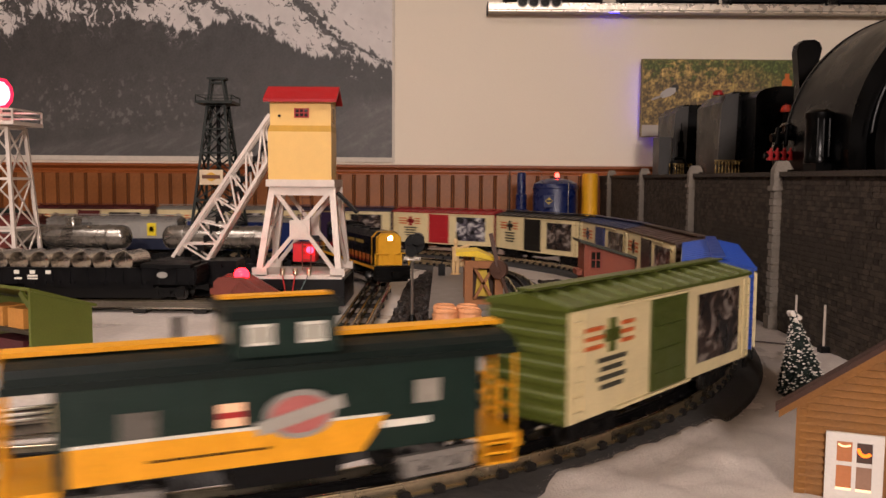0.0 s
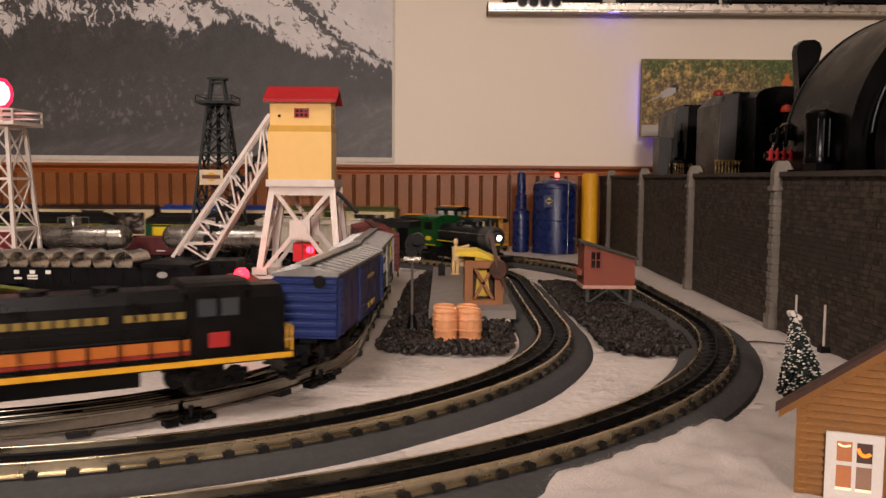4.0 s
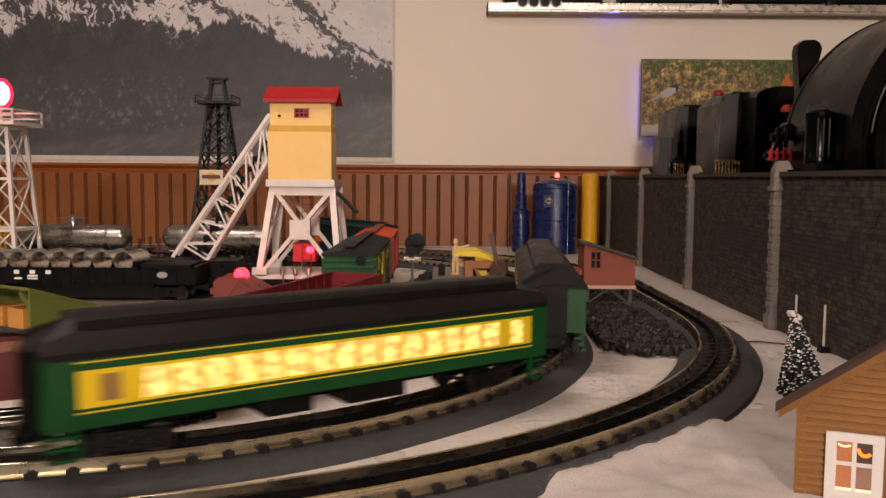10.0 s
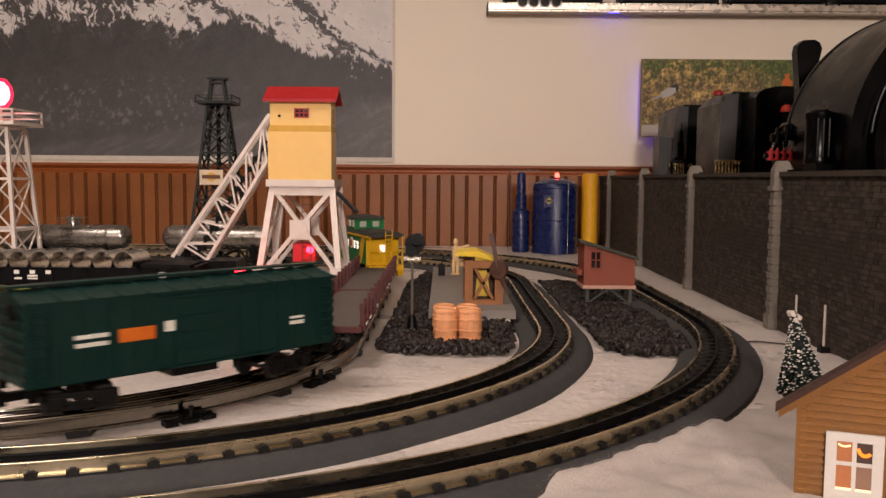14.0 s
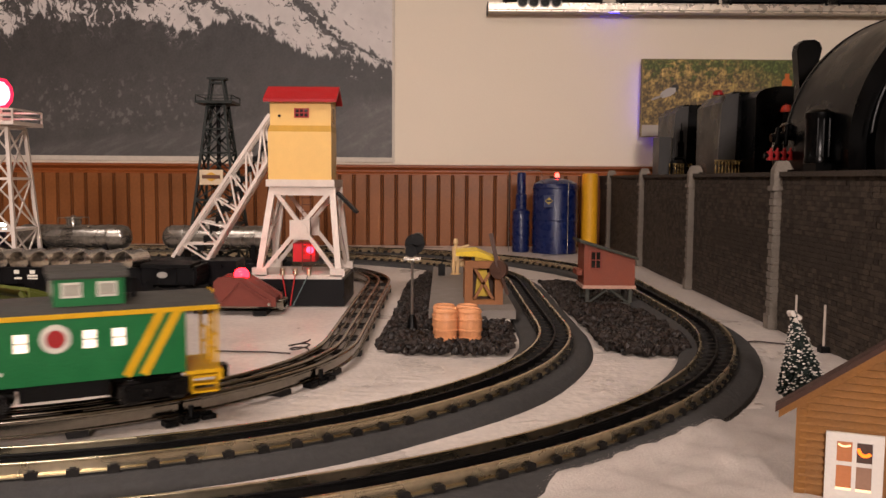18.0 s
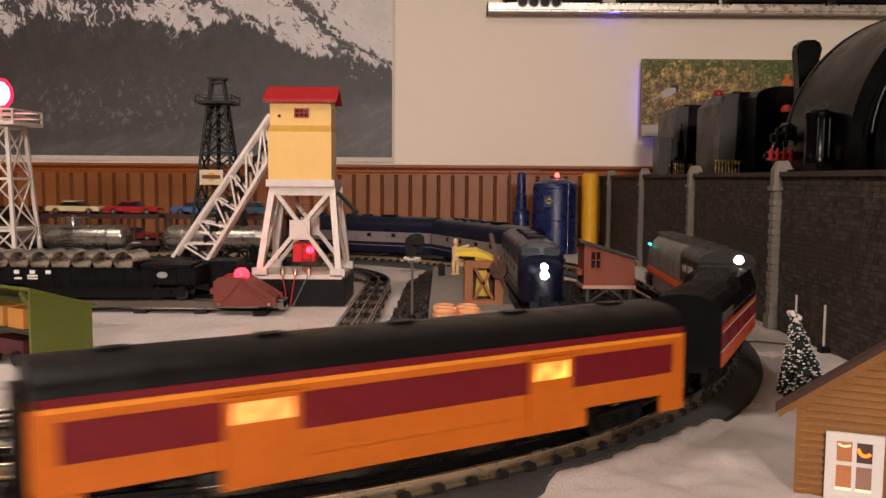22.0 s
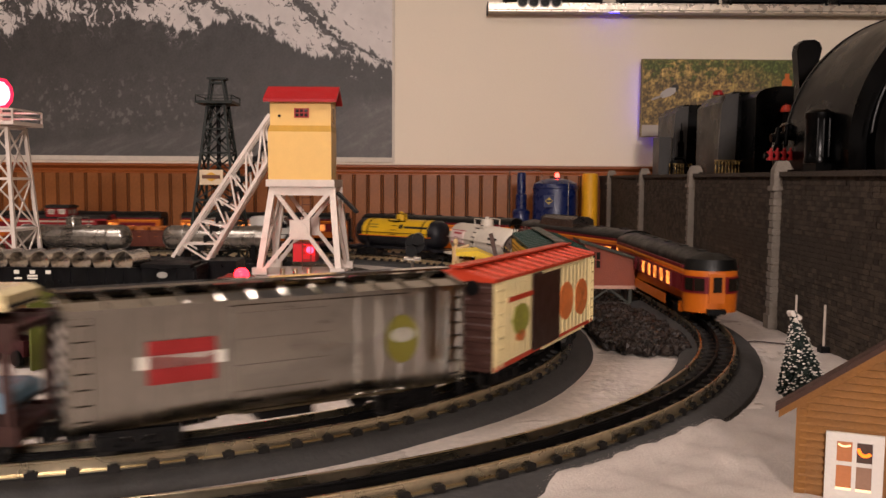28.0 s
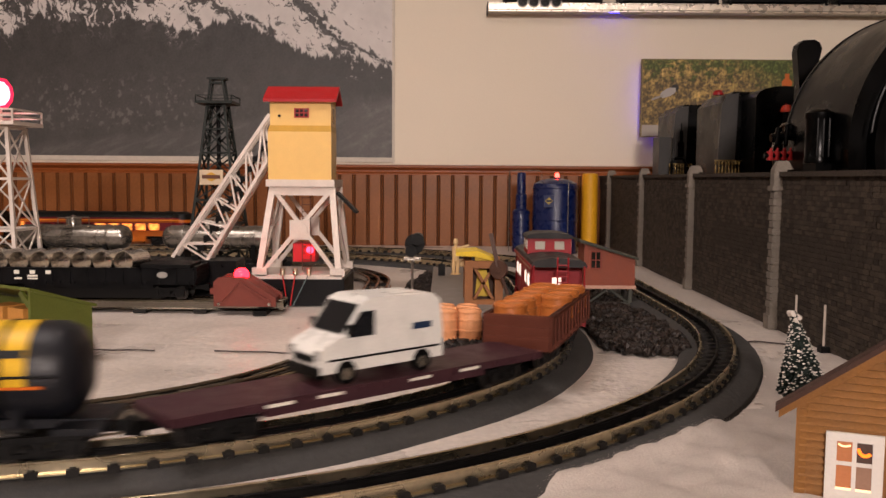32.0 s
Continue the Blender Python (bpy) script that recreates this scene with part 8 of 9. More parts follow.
def industrial_tanks():
    bl = mat("tank_blue", "#0f1d4a", 0.3, vary=0.15, spec=0.4)
    yl = mat("pipe_yellow", "#d29a1e", 0.45)
    ob = thing("storage_tank", "blue toy storage tank with red beacon", "storage tank", pose(0.292, 2.215, 0))
    bm = bmesh.new()
    lathe(bm, [(0.0585, 0.0), (0.0585, 0.17), (0.055, 0.180), (0.040, 0.1885), (0.018, 0.1925), (0.001, 0.193)], n=36)
    part("shell", bm, bl, ob, smooth=True)
    for z in (0.004, 0.085, 0.168):
        bm = bmesh.new()
        lathe(bm, [(0.0588, z - 0.002), (0.0598, z - 0.001), (0.0598, z + 0.001), (0.0588, z + 0.002)], n=36)
        part("band", bm, bl, ob)
    bm = bmesh.new()
    bx(bm, -0.036, -0.012, -0.0605, -0.04, 0.12, 0.150)
    part("name_plate", bm, mat("plate_blue", "#2a3358", 0.5), ob)
    bm = bmesh.new()
    prism(bm, [(-0.034, 0.136), (-0.024, 0.1455), (-0.014, 0.136), (-0.024, 0.1265)], -0.0612, -0.06, axis="y")
    part("plate_diamond", bm, mat("plate_gold", "#b39a48", 0.5), ob)
    bm = bmesh.new()
    bx(bm, -0.031, -0.017, -0.0616, -0.061, 0.1335, 0.1385)
    part("plate_bar", bm, mat("plate_dark", "#1a2238", 0.5), ob)
    bm = bmesh.new()
    rod(bm, (0.004, 0, 0.19), (0.004, 0, 0.196), 0.008, n=12)
    part("lamp_base", bm, bl, ob)
    bm = bmesh.new()
    lathe(bm, [(0.006, 0.196), (0.006, 0.203), (0.003, 0.208), (0.001, 0.2085)], at=(0.004, 0, 0), n=14)
    part("beacon", bm, mat("tank_beacon", "#ff3a30", 0.3, emit=12.0, bump=0), ob, "glowing red beacon")
    bm = bmesh.new()
    rod(bm, (0.026, -0.054, 0.0), (0.026, -0.054, 0.185), 0.0012, n=6)
    part("level_pipe", bm, M_STEEL, ob)
    t2 = thing("distillation_column", "slender stepped blue toy column with wire pipe", "column", pose(0.205, 2.235, 0))
    bm = bmesh.new()
    lathe(bm, [(0.022, 0.0), (0.022, 0.105), (0.020, 0.11), (0.0145, 0.113), (0.0145, 0.150), (0.0115, 0.153), (0.0115, 0.205), (0.009, 0.208), (0.001, 0.208)], n=24)
    part("column", bm, bl, t2, smooth=True)
    for k in range(6):
        bm = bmesh.new()
        lathe(bm, [(0.0235, 0.006 + 0.019 * k), (0.0235, 0.010 + 0.019 * k)], n=24)
        part("flange", bm, bl, t2)
    bm = bmesh.new()
    rod(bm, (0, 0, 0.205), (-0.002, 0, 0.215), 0.0012, n=6)
    pts = [(-0.032, 0, 0.0), (-0.032, 0, 0.21), (-0.028, 0, 0.2135), (0.045, 0, 0.2135), (0.052, 0, 0.208), (0.055, 0, 0.195)]
    for a, b in zip(pts[:-1], pts[1:]):
        rod(bm, a, b, 0.0012, n=6)
    part("wire_pipe", bm, M_STEEL, t2)
    t3 = thing("yellow_column", "plain yellow toy vent column", "column", pose(0.385, 2.235, 0))
    bm = bmesh.new()
    lathe(bm, [(0.0215, 0.0), (0.0205, 0.2), (0.019, 0.206), (0.012, 0.208), (0.001, 0.208)], n=26)
    part("column", bm, yl, t3, smooth=True)
    return ob


def trackside_hut():
    br = mat("hut_brown", "#7c3e2b", 0.55, vary=0.12)
    ob = thing("trackside_hut", "red-brown toy lineside hut on timber legs", "hut", pose(0.252, 1.305, 0.0))
    w = 0.0385
    bm = bmesh.new()
    prism(bm, [(-w, 0.030), (-w, 0.094), (w, 0.073), (w, 0.030)], -0.03, 0.03, axis="y")
    part("body", bm, br, ob, bevel=0.0006)
    bm = bmesh.new()
    prism(bm, [(-w - 0.008, 0.0965), (-w - 0.008, 0.1), (w + 0.004, 0.0735), (w + 0.004, 0.070)], -0.036, 0.036, axis="y")
    part("roof", bm, mat("hut_roof", "#3a3a30", 0.6), ob)
    box_part("floor_board", -w - 0.002, w + 0.002, -0.032, 0.032, 0.026, 0.031, mat("hut_floor", "#b08a78", 0.6), ob)
    bm = bmesh.new()
    bx(bm, -0.030, -0.012, -0.032, -0.029, 0.056, 0.084)
    fr = part("window_frame", bm, mat("hut_trim", "#7a3424", 0.5), ob)
    for i in range(2):
        for k in range(2):
            box_part("pane", -0.028 + 0.0075 * i, -0.0222 + 0.0075 * i, -0.0326, -0.0305, 0.058 + 0.0125 * k, 0.069 + 0.0125 * k, mat("dark_glass", "#1c1712", 0.15), fr)
    for sx in (-1, 1):
        for sy in (-1, 1):
            bm = bmesh.new()
            beam(bm, (sx * (w - 0.006), sy * 0.026, 0.0), (sx * (w - 0.006), sy * 0.026, 0.027), 0.005)
            part("leg", bm, mat("hut_leg", "#3a3c36", 0.6), ob)
    bm = bmesh.new()
    for sy in (-1, 1):
        beam(bm, (-w + 0.008, sy * 0.026, 0.004), (0, sy * 0.026, 0.026), 0.003)
        beam(bm, (w - 0.008, sy * 0.026, 0.004), (0, sy * 0.026, 0.026), 0.003)
        beam(bm, (-w + 0.004, sy * 0.026, 0.004), (w - 0.004, sy * 0.026, 0.004), 0.003)
    part("brace", bm, mat("hut_leg", "#3a3c36", 0.6), ob)
    box_part("side_step", -w - 0.009, -w - 0.001, -0.02, 0.02, 0.045, 0.053, br, ob)
    return ob


def rock_bed(name, outline, z, n, seed):
    """Loose black pellets heaped within an outline."""
    rnd = random.Random(seed)
    xs, ys = [p[0] for p in outline], [p[1] for p in outline]

    def inside(x, y):
        c = False
        for (x0, y0), (x1, y1) in zip(outline, outline[1:] + outline[:1]):
            if (y0 > y) != (y1 > y) and x < (x1 - x0) * (y - y0) / (y1 - y0) + x0:
                c = not c
        return c
    vs, fs = [], []
    tpl = bmesh.new()
    bmesh.ops.create_icosphere(tpl, subdivisions=1, radius=1)
    tv = [v.co * rnd.uniform(0.7, 1.25) for v in tpl.verts]
    tf = [[v.index for v in f.verts] for f in tpl.faces]
    tpl.free()
    made = 0
    while made < n:
        x, y = rnd.uniform(min(xs), max(xs)), rnd.uniform(min(ys), max(ys))
        if not inside(x, y):
            continue
        made += 1
        r = rnd.uniform(0.0026, 0.0062)
        h = z * (0.35 + 0.65 * rnd.random()) * (1.0 if y < 1.18 else 0.2) + 0.002 * noise.noise(Vector((x * 25, y * 25, 0)))
        if -0.022 < x < 0.058 and 0.95 < y < 1.045:
            h, r = h * 0.15, r * 0.6
        turn = Euler((rnd.uniform(0, 6), rnd.uniform(0, 6), 0)).to_matrix()
        n0 = len(vs)
        for v in tv:
            q = turn @ Vector((v.x * r * rnd.uniform(0.8, 1.2), v.y * r * 0.8, v.z * r * 0.7))
            vs.append((x + q.x, y + q.y, max(0.0, h + q.z)))
        fs += [[n0 + i for i in f] for f in tf]
    me = bpy.data.meshes.new(name)
    me.from_pydata(vs, [], fs)
    m = mat("black_ballast", "#191310", 0.45, vary=0.3, scale=20, bump=0.2)
    if "isle" not in m:
        nt = m.node_tree
        g = nt.nodes.new("ShaderNodeNewGeometry")
        r2 = nt.nodes.new("ShaderNodeMapRange")
        r2.inputs["To Min"].default_value, r2.inputs["To Max"].default_value = 0.35, 2.6
        nt.links.new(g.outputs["Random Per Island"], r2.inputs["Value"])
        hs = [q for q in nt.nodes if q.bl_idname == "ShaderNodeHueSaturation"][0]
        nt.links.new(r2.outputs[0], hs.inputs["Value"])
        m["isle"] = 1
    me.materials.append(m)
    ob = new(name, me)
    tagged(ob, "heap of loose black coal-like ballast", "ballast", kind="stuff")
    return ob


def freight_platform():
    gy = mat("platform_grey", "#7a736c", 0.6, vary=0.12)
    wd = mat("platform_wood", "#8a5a36", 0.55, vary=0.15)
    tn = mat("figure_tan", "#d0b080", 0.5)
    ob = thing("freight_platform", "grey toy loading platform with timber frame and yellow roof", "loading platform", pose(0.040, 1.36, 0.0))
    box_part("plinth", -0.05, 0.047, -0.285, -0.25, 0, 0.010, mat("plinth_white", "#c9c0b4", 0.5), ob, bevel=0.001)
    box_part("deck", -0.058, 0.055, -0.275, 0.27, 0.010, 0.021, gy, ob, bevel=0.001)
    # timber frame
    for x in (-0.005, 0.036):
        for y in (-0.218, -0.150):
            box_part("post", x - 0.0055, x + 0.0055, y - 0.005, y + 0.005, 0.021, 0.080, wd, ob, bevel=0.0008)
    box_part("sill_beam", -0.0105, 0.0415, -0.2235, -0.2115, 0.021, 0.027, wd, ob, bevel=0.0006)
    box_part("head_beam", 0.0005, 0.0305, -0.2225, -0.2135, 0.070, 0.0795, wd, ob, bevel=0.0006)
    box_part("side_wall", -0.0095, -0.0035, -0.213, -0.155, 0.021, 0.078, wd, ob, bevel=0.0006)
    for a, b in ((0.003, 0.028), (0.028, 0.003)):
        bm = bmesh.new()
        beam(bm, (a, -0.217, 0.028), (b, -0.217, 0.071), 0.004)
        part("cross_brace", bm, wd, ob)
    box_part("back_panel", 0.001, 0.030, -0.198, -0.194, 0.022, 0.078, mat("panel_dark", "#3a2418", 0.6), ob)
    bm = bmesh.new()
    prism(bm, [(0.004, 0.030), (0.008, 0.066), (0.020, 0.066), (0.026, 0.030)], -0.204, -0.199, axis="y")
    part("yellow_panel", bm, mat("panel_yellow", "#c8a83a", 0.5), ob)
    box_part("yellow_block", 0.004, 0.028, -0.205, -0.17, 0.079, 0.0835, mat("panel_yellow", "#c8a83a", 0.5), ob)
    bm = bmesh.new()
    prism(bm, [(-0.022, 0.0855), (-0.022, 0.0905), (0.008, 0.0925), (0.031, 0.0825), (0.030, 0.0785), (0.006, 0.0845)], -0.21, -0.145, axis="y")
    part("roof", bm, mat("roof_yellow", "#d8b82e", 0.45), ob, bevel=0.0006)
    box_part("arm_rest", -0.016, -0.004, -0.16, -0.13, 0.066, 0.074, tn, ob, bevel=0.0008)
    # round swing gate disc with its arm
    bm = bmesh.new()
    rod(bm, (0.0335, -0.236, 0.070), (0.0365, -0.231, 0.070), 0.0125, n=22)
    rod(bm, (0.0325, -0.238, 0.070), (0.0335, -0.236, 0.070), 0.004, n=12)
    beam(bm, (0.034, -0.233, 0.072), (0.0235, -0.231, 0.118), 0.0055)
    beam(bm, (0.036, -0.233, 0.068), (0.047, -0.231, 0.036), 0.004)
    part("swing_disc", bm, mat("disc_brown", "#4a342a", 0.5), ob)
    # worker statue
    st = thing("worker_statue", "tan plastic worker figure with raised arm", "figurine", pose(0.0225, 1.5, 0.021))
    bm = bmesh.new()
    lathe(bm, [(0.009, 0), (0.009, 0.002), (0.001, 0.002)], n=14)
    for sx in (-0.0035, 0.0035):
        rod(bm, (sx, 0, 0.001), (sx, 0, 0.026), 0.003, 0.0036, n=8)
    rod(bm, (0, 0, 0.024), (0, 0, 0.049), 0.0062, 0.007, n=10)
    rod(bm, (0, 0, 0.049), (0, 0, 0.053), 0.003, n=8)
    lathe(bm, [(0.001, 0.052), (0.0042, 0.055), (0.0045, 0.059), (0.003, 0.063), (0.001, 0.064)], n=12)
    rod(bm, (0.005, 0, 0.046), (0.024, -0.004, 0.052), 0.0026, n=8)
    rod(bm, (0.005, 0, 0.040), (0.020, -0.006, 0.030), 0.0026, n=8)
    me = part("figure", bm, tn, st, smooth=True)
    lv = thing("lever_stand", "small dark lever stand on the platform", "lever", pose(-0.002, 1.48, 0.021))
    bm = bmesh.new()
    bx(bm, -0.006, 0.006, -0.004, 0.004, 0, 0.02)
    beam(bm, (0, 0, 0.02), (0.003, 0, 0.034), 0.0025)
    part("stand", bm, M_DARK, lv)
    for k, (x, y) in enumerate(((0.004, 0.992), (0.0325, 0.992), (0.002, 1.022), (0.030, 1.022))):
        b = barrel()
        b.matrix_basis = pose(x, y, 0.0, rz=20 * k)
    return ob


def dwarf_signal():
    ob = thing("signal_post", "slender toy signal with black round head", "signal", pose(-0.037, 1.018, 0))
    bm = bmesh.new()
    lathe(bm, [(0.0065, 0), (0.0065, 0.008), (0.0045, 0.022), (0.003, 0.026)], n=14)
    part("base", bm, M_BLACK, ob)
    bm = bmesh.new()
    rod(bm, (0, 0, 0.02), (0, 0, 0.096), 0.0017, n=8)
    part("post", bm, mat("post_grey", "#77716a", 0.35, 0.6), ob)
    bm = bmesh.new()
    bx(bm, -0.010, 0.010, -0.004, 0.004, 0.092, 0.096)
    part("bracket", bm, M_STEEL, ob)
    bm = bmesh.new()
    lathe(bm, [(0.012, -0.004), (0.012, 0.004), (0.001, 0.006)], at=(0.003, 0, 0.112), axis="y", n=20)
    lathe(bm, [(0.007, -0.014), (0.0075, 0.002)], at=(0.007, 0, 0.118), axis="y", n=16)
    lathe(bm, [(0.007, -0.014), (0.0075, 0.002)], at=(-0.001, 0, 0.104), axis="y", n=16)
    part("head", bm, M_BLACK, ob, smooth=True)
    return ob


def snowy_tree():
    ob = thing("snowy_tree", "small flocked fir tree covered in snow", "tree", pose(0.3195, 0.735, 0, ry=-9))
    gm = mat("fir_green", "#1d2622", 0.8, vary=0.4)
    sm = mat("fir_snow", "#cfc6bd", 0.8, vary=0.1)
    bm = bmesh.new()
    rod(bm, (0, 0, 0), (0, 0, 0.068), 0.003, 0.001, n=8)
    part("trunk", bm, mat("fir_trunk", "#2a201a", 0.8), ob)
    rnd = random.Random(3)
    green, white = bmesh.new(), bmesh.new()
    H = 0.074
    for i in range(1300):
        f = rnd.random() ** 0.75
        z = 0.004 + (H - 0.006) * (1 - f) * 1.0
        rad = (0.0205 * f + 0.0025) * rnd.uniform(0.75, 1.05)
        a = rnd.uniform(0, 6.283)
        p = Vector((rad * math.cos(a), rad * math.sin(a), z))
        q = Vector((rad * 0.3 * math.cos(a), rad * 0.3 * math.sin(a), z + 0.006))
        beam(green, q, p, 0.0022, 0.0012)
        if rnd.random() < 0.5:
            s = rnd.uniform(0.0004, 0.0012)
            v0 = bmesh.ops.create_icosphere(white, subdivisions=1, radius=s)["verts"]
            for v in v0:
                v.co = Vector((v.co.x * 1.4, v.co.y * 1.4, v.co.z * 0.8)) + p + Vector((0, 0, 0.0012))
    for i in range(16):
        v0 = bmesh.ops.create_icosphere(white, subdivisions=1, radius=0.0024)["verts"]
        o = Vector((rnd.uniform(-0.0035, 0.0035), rnd.uniform(-0.0035, 0.0035), H + rnd.uniform(-0.005, 0.003)))
        for v in v0:
            v.co += o
    part("foliage", green, gm, ob)
    part("snow_flock", white, sm, ob, "clumps of white flock")
    return ob


def tan_house():
    cl = mat("house_clapboard", "#7e5528", 0.6, vary=0.16)
    ob = thing("model_house", "tan clapboard model house with lit white window", "house", pose(0.2155, 0.50, 0, rz=-22) @ pose(0.065, 0, 0))
    L = 0.10
    zt = 0.060
    # gable front in the local xz plane at y = 0; the eave is at the west corner
    W, top = 0.13, 0.060
    half = W / 2
    peak = top + half * 0.74
    bm = bmesh.new()
    prism(bm, [(-half, 0), (-half, top), (0, peak), (half, top), (half, 0)], 0, 0.02, axis="y")
    part("core_wall", bm, cl, ob)
    n = 24
    h = peak / n
    for i in range(n):
        z = i * h
        w = half if z + h < top else half * max(0.02, (peak - z - h * 0.4) / (peak - top))
        w = min(w, half)
        bm = bmesh.new()
        prism(bm, [(-0.0030, z + 0.0004), (-0.0006, z + h + 0.0004), (0.001, z + h), (0.001, z - 0.0002), (-0.0012, z - 0.0002)], -w, w)
        part("clapboard", bm, cl, ob)
    box_part("corner_board", -half - 0.002, -half + 0.004, -0.0024, 0.003, 0, top + 0.002, cl, ob)
    for sd in (-1, 1):
        bm = bmesh.new()
        k = 0.74
        prism(bm, [(0, peak + 0.002), (sd * (half + 0.014), top - 0.014 * k + 0.002), (sd * (half + 0.014), top - 0.014 * k + 0.0055), (0, peak + 0.0058)], -0.0055, 0.006, axis="y")
        part("roof_slope", bm, mat("house_roof", "#3a241c", 0.6), ob)
        bm = bmesh.new()
        prism(bm, [(0, peak + 0.002), (sd * (half + 0.012), top - 0.012 * k + 0.002), (sd * (half + 0.012), top - 0.012 * k - 0.003), (0, peak - 0.004)], -0.0042, -0.0024, axis="y")
        part("barge_board", bm, cl, ob)
    bm = bmesh.new()
    # snow on the roof
    prism(bm, [(-0.012, peak - 0.004), (0, peak + 0.0062), (0.03, peak - 0.016), (0.03, peak - 0.012), (0, peak + 0.010), (-0.013, peak - 0.0)], -0.005, 0.006, axis="y")
    part("roof_snow", bm, mat("fir_snow", "#cfc6bd", 0.8), ob)
    # window
    x0 = -0.049
    fr = mat("house_trim", "#d2cdc6", 0.45, vary=0.04)
    w0, w1, z0, z1 = -0.0505, -0.0195, 0.0, 0.043
    bm = bmesh.new()
    mid = (w0 + w1) / 2
    bx(bm, w0, w1, -0.0045, 0.0, z1 - 0.005, z1)
    bx(bm, w0, w1, -0.0045, 0.0, z0, z0 + 0.009)
    bx(bm, w0, w0 + 0.006, -0.0045, 0.0, z0 + 0.009, z1 - 0.005)
    bx(bm, w1 - 0.006, w1, -0.0045, 0.0, z0 + 0.009, z1 - 0.005)
    bx(bm, mid - 0.0012, mid + 0.0012, -0.0042, 0.0, z0 + 0.009, z1 - 0.005)
    bx(bm, w0 + 0.006, mid - 0.0012, -0.0040, 0.0, 0.0235, 0.0260)
    bx(bm, mid + 0.0012, w1 - 0.006, -0.0040, 0.0, 0.0235, 0.0260)
    wn = part("window_frame", bm, fr, ob, "white window frame")
    g1 = mat("house_glow", "#a86a44", 0.4, emit=0.16, bump=0)
    g3 = mat("house_glow_sill", "#ffd9a8", 0.4, emit=1.0, bump=0)
    g2 = mat("house_glow_hot", "#ff7a20", 0.4, emit=1.6, bump=0)
    box_part("pane", w0 + 0.005, (w0 + w1) / 2, -0.0038, -0.0032, 0.007, 0.0245, g1, wn)
    box_part("pane", w0 + 0.005, (w0 + w1) / 2, -0.0038, -0.0032, 0.025, 0.038, g1, wn)
    box_part("pane", (w0 + w1) / 2, w1 - 0.005, -0.0038, -0.0032, 0.007, 0.0245, mat("house_dim", "#8a6a58", 0.4, emit=0.1, bump=0), wn)
    box_part("pane", (w0 + w1) / 2, w1 - 0.005, -0.0038, -0.0032, 0.025, 0.038, mat("house_dark", "#4a3a34", 0.4), wn)
    bm = bmesh.new()
    for i in range(9):
        a, b = 3.3 + 0.25 * i, 3.3 + 0.25 * (i + 1)
        c = Vector((mid + 0.0056, -0.0038, 0.0352))
        beam(bm, c + Vector((math.cos(a) * 0.0036, 0, math.sin(a) * 0.0048)), c + Vector((math.cos(b) * 0.0036, 0, math.sin(b) * 0.0048)), 0.0018)
    part("lamp_ring", bm, g2, wn, "glowing orange lamp ring")
    for a, b in ((w0 + 0.006, mid - 0.0012), (mid + 0.0012, w1 - 0.006)):
        box_part("lit_sill", a, b, -0.0043, -0.0036, z0 + 0.009, z0 + 0.0102, g3, wn)
    bm = bmesh.new()
    for i in range(7):
        a, b = 3.5 + 0.32 * i, 3.5 + 0.32 * (i + 1)
        c = Vector((w0 + 0.0102, -0.0038, 0.0372))
        beam(bm, c + Vector((math.cos(a) * 0.0036, 0, math.sin(a) * 0.0022)), c + Vector((math.cos(b) * 0.0036, 0, math.sin(b) * 0.0022)), 0.0010)
    part("lamp_rim", bm, g3, wn, "glowing lamp rim")
    return ob


def lever_box(x, y, rz=0):
    ob = thing("track_switch_lever", "small black clip beside the track", "track clip", pose(x, y, 0, rz=rz))
    bm = bmesh.new()
    bx(bm, -0.022, -0.012, -0.006, 0.004, 0, 0.004)
    bx(bm, -0.008, 0.004, -0.005, 0.005, 0, 0.003)
    bx(bm, 0.009, 0.020, -0.003, 0.006, 0, 0.0035)
    for k in (-1, 1):
        bx(bm, k * 0.006 - 0.0008, k * 0.006 + 0.0008, -0.006, 0.007, 0.003, 0.0055)
    beam(bm, (-0.02, -0.004, 0.004), (0.018, 0.003, 0.004), 0.003)
    rod(bm, (0.0, 0, 0.002), (0.0005, 0.0, 0.013), 0.0022, n=8)
    part("clip", bm, M_BLACK, ob, bevel=0.0008)
    return ob


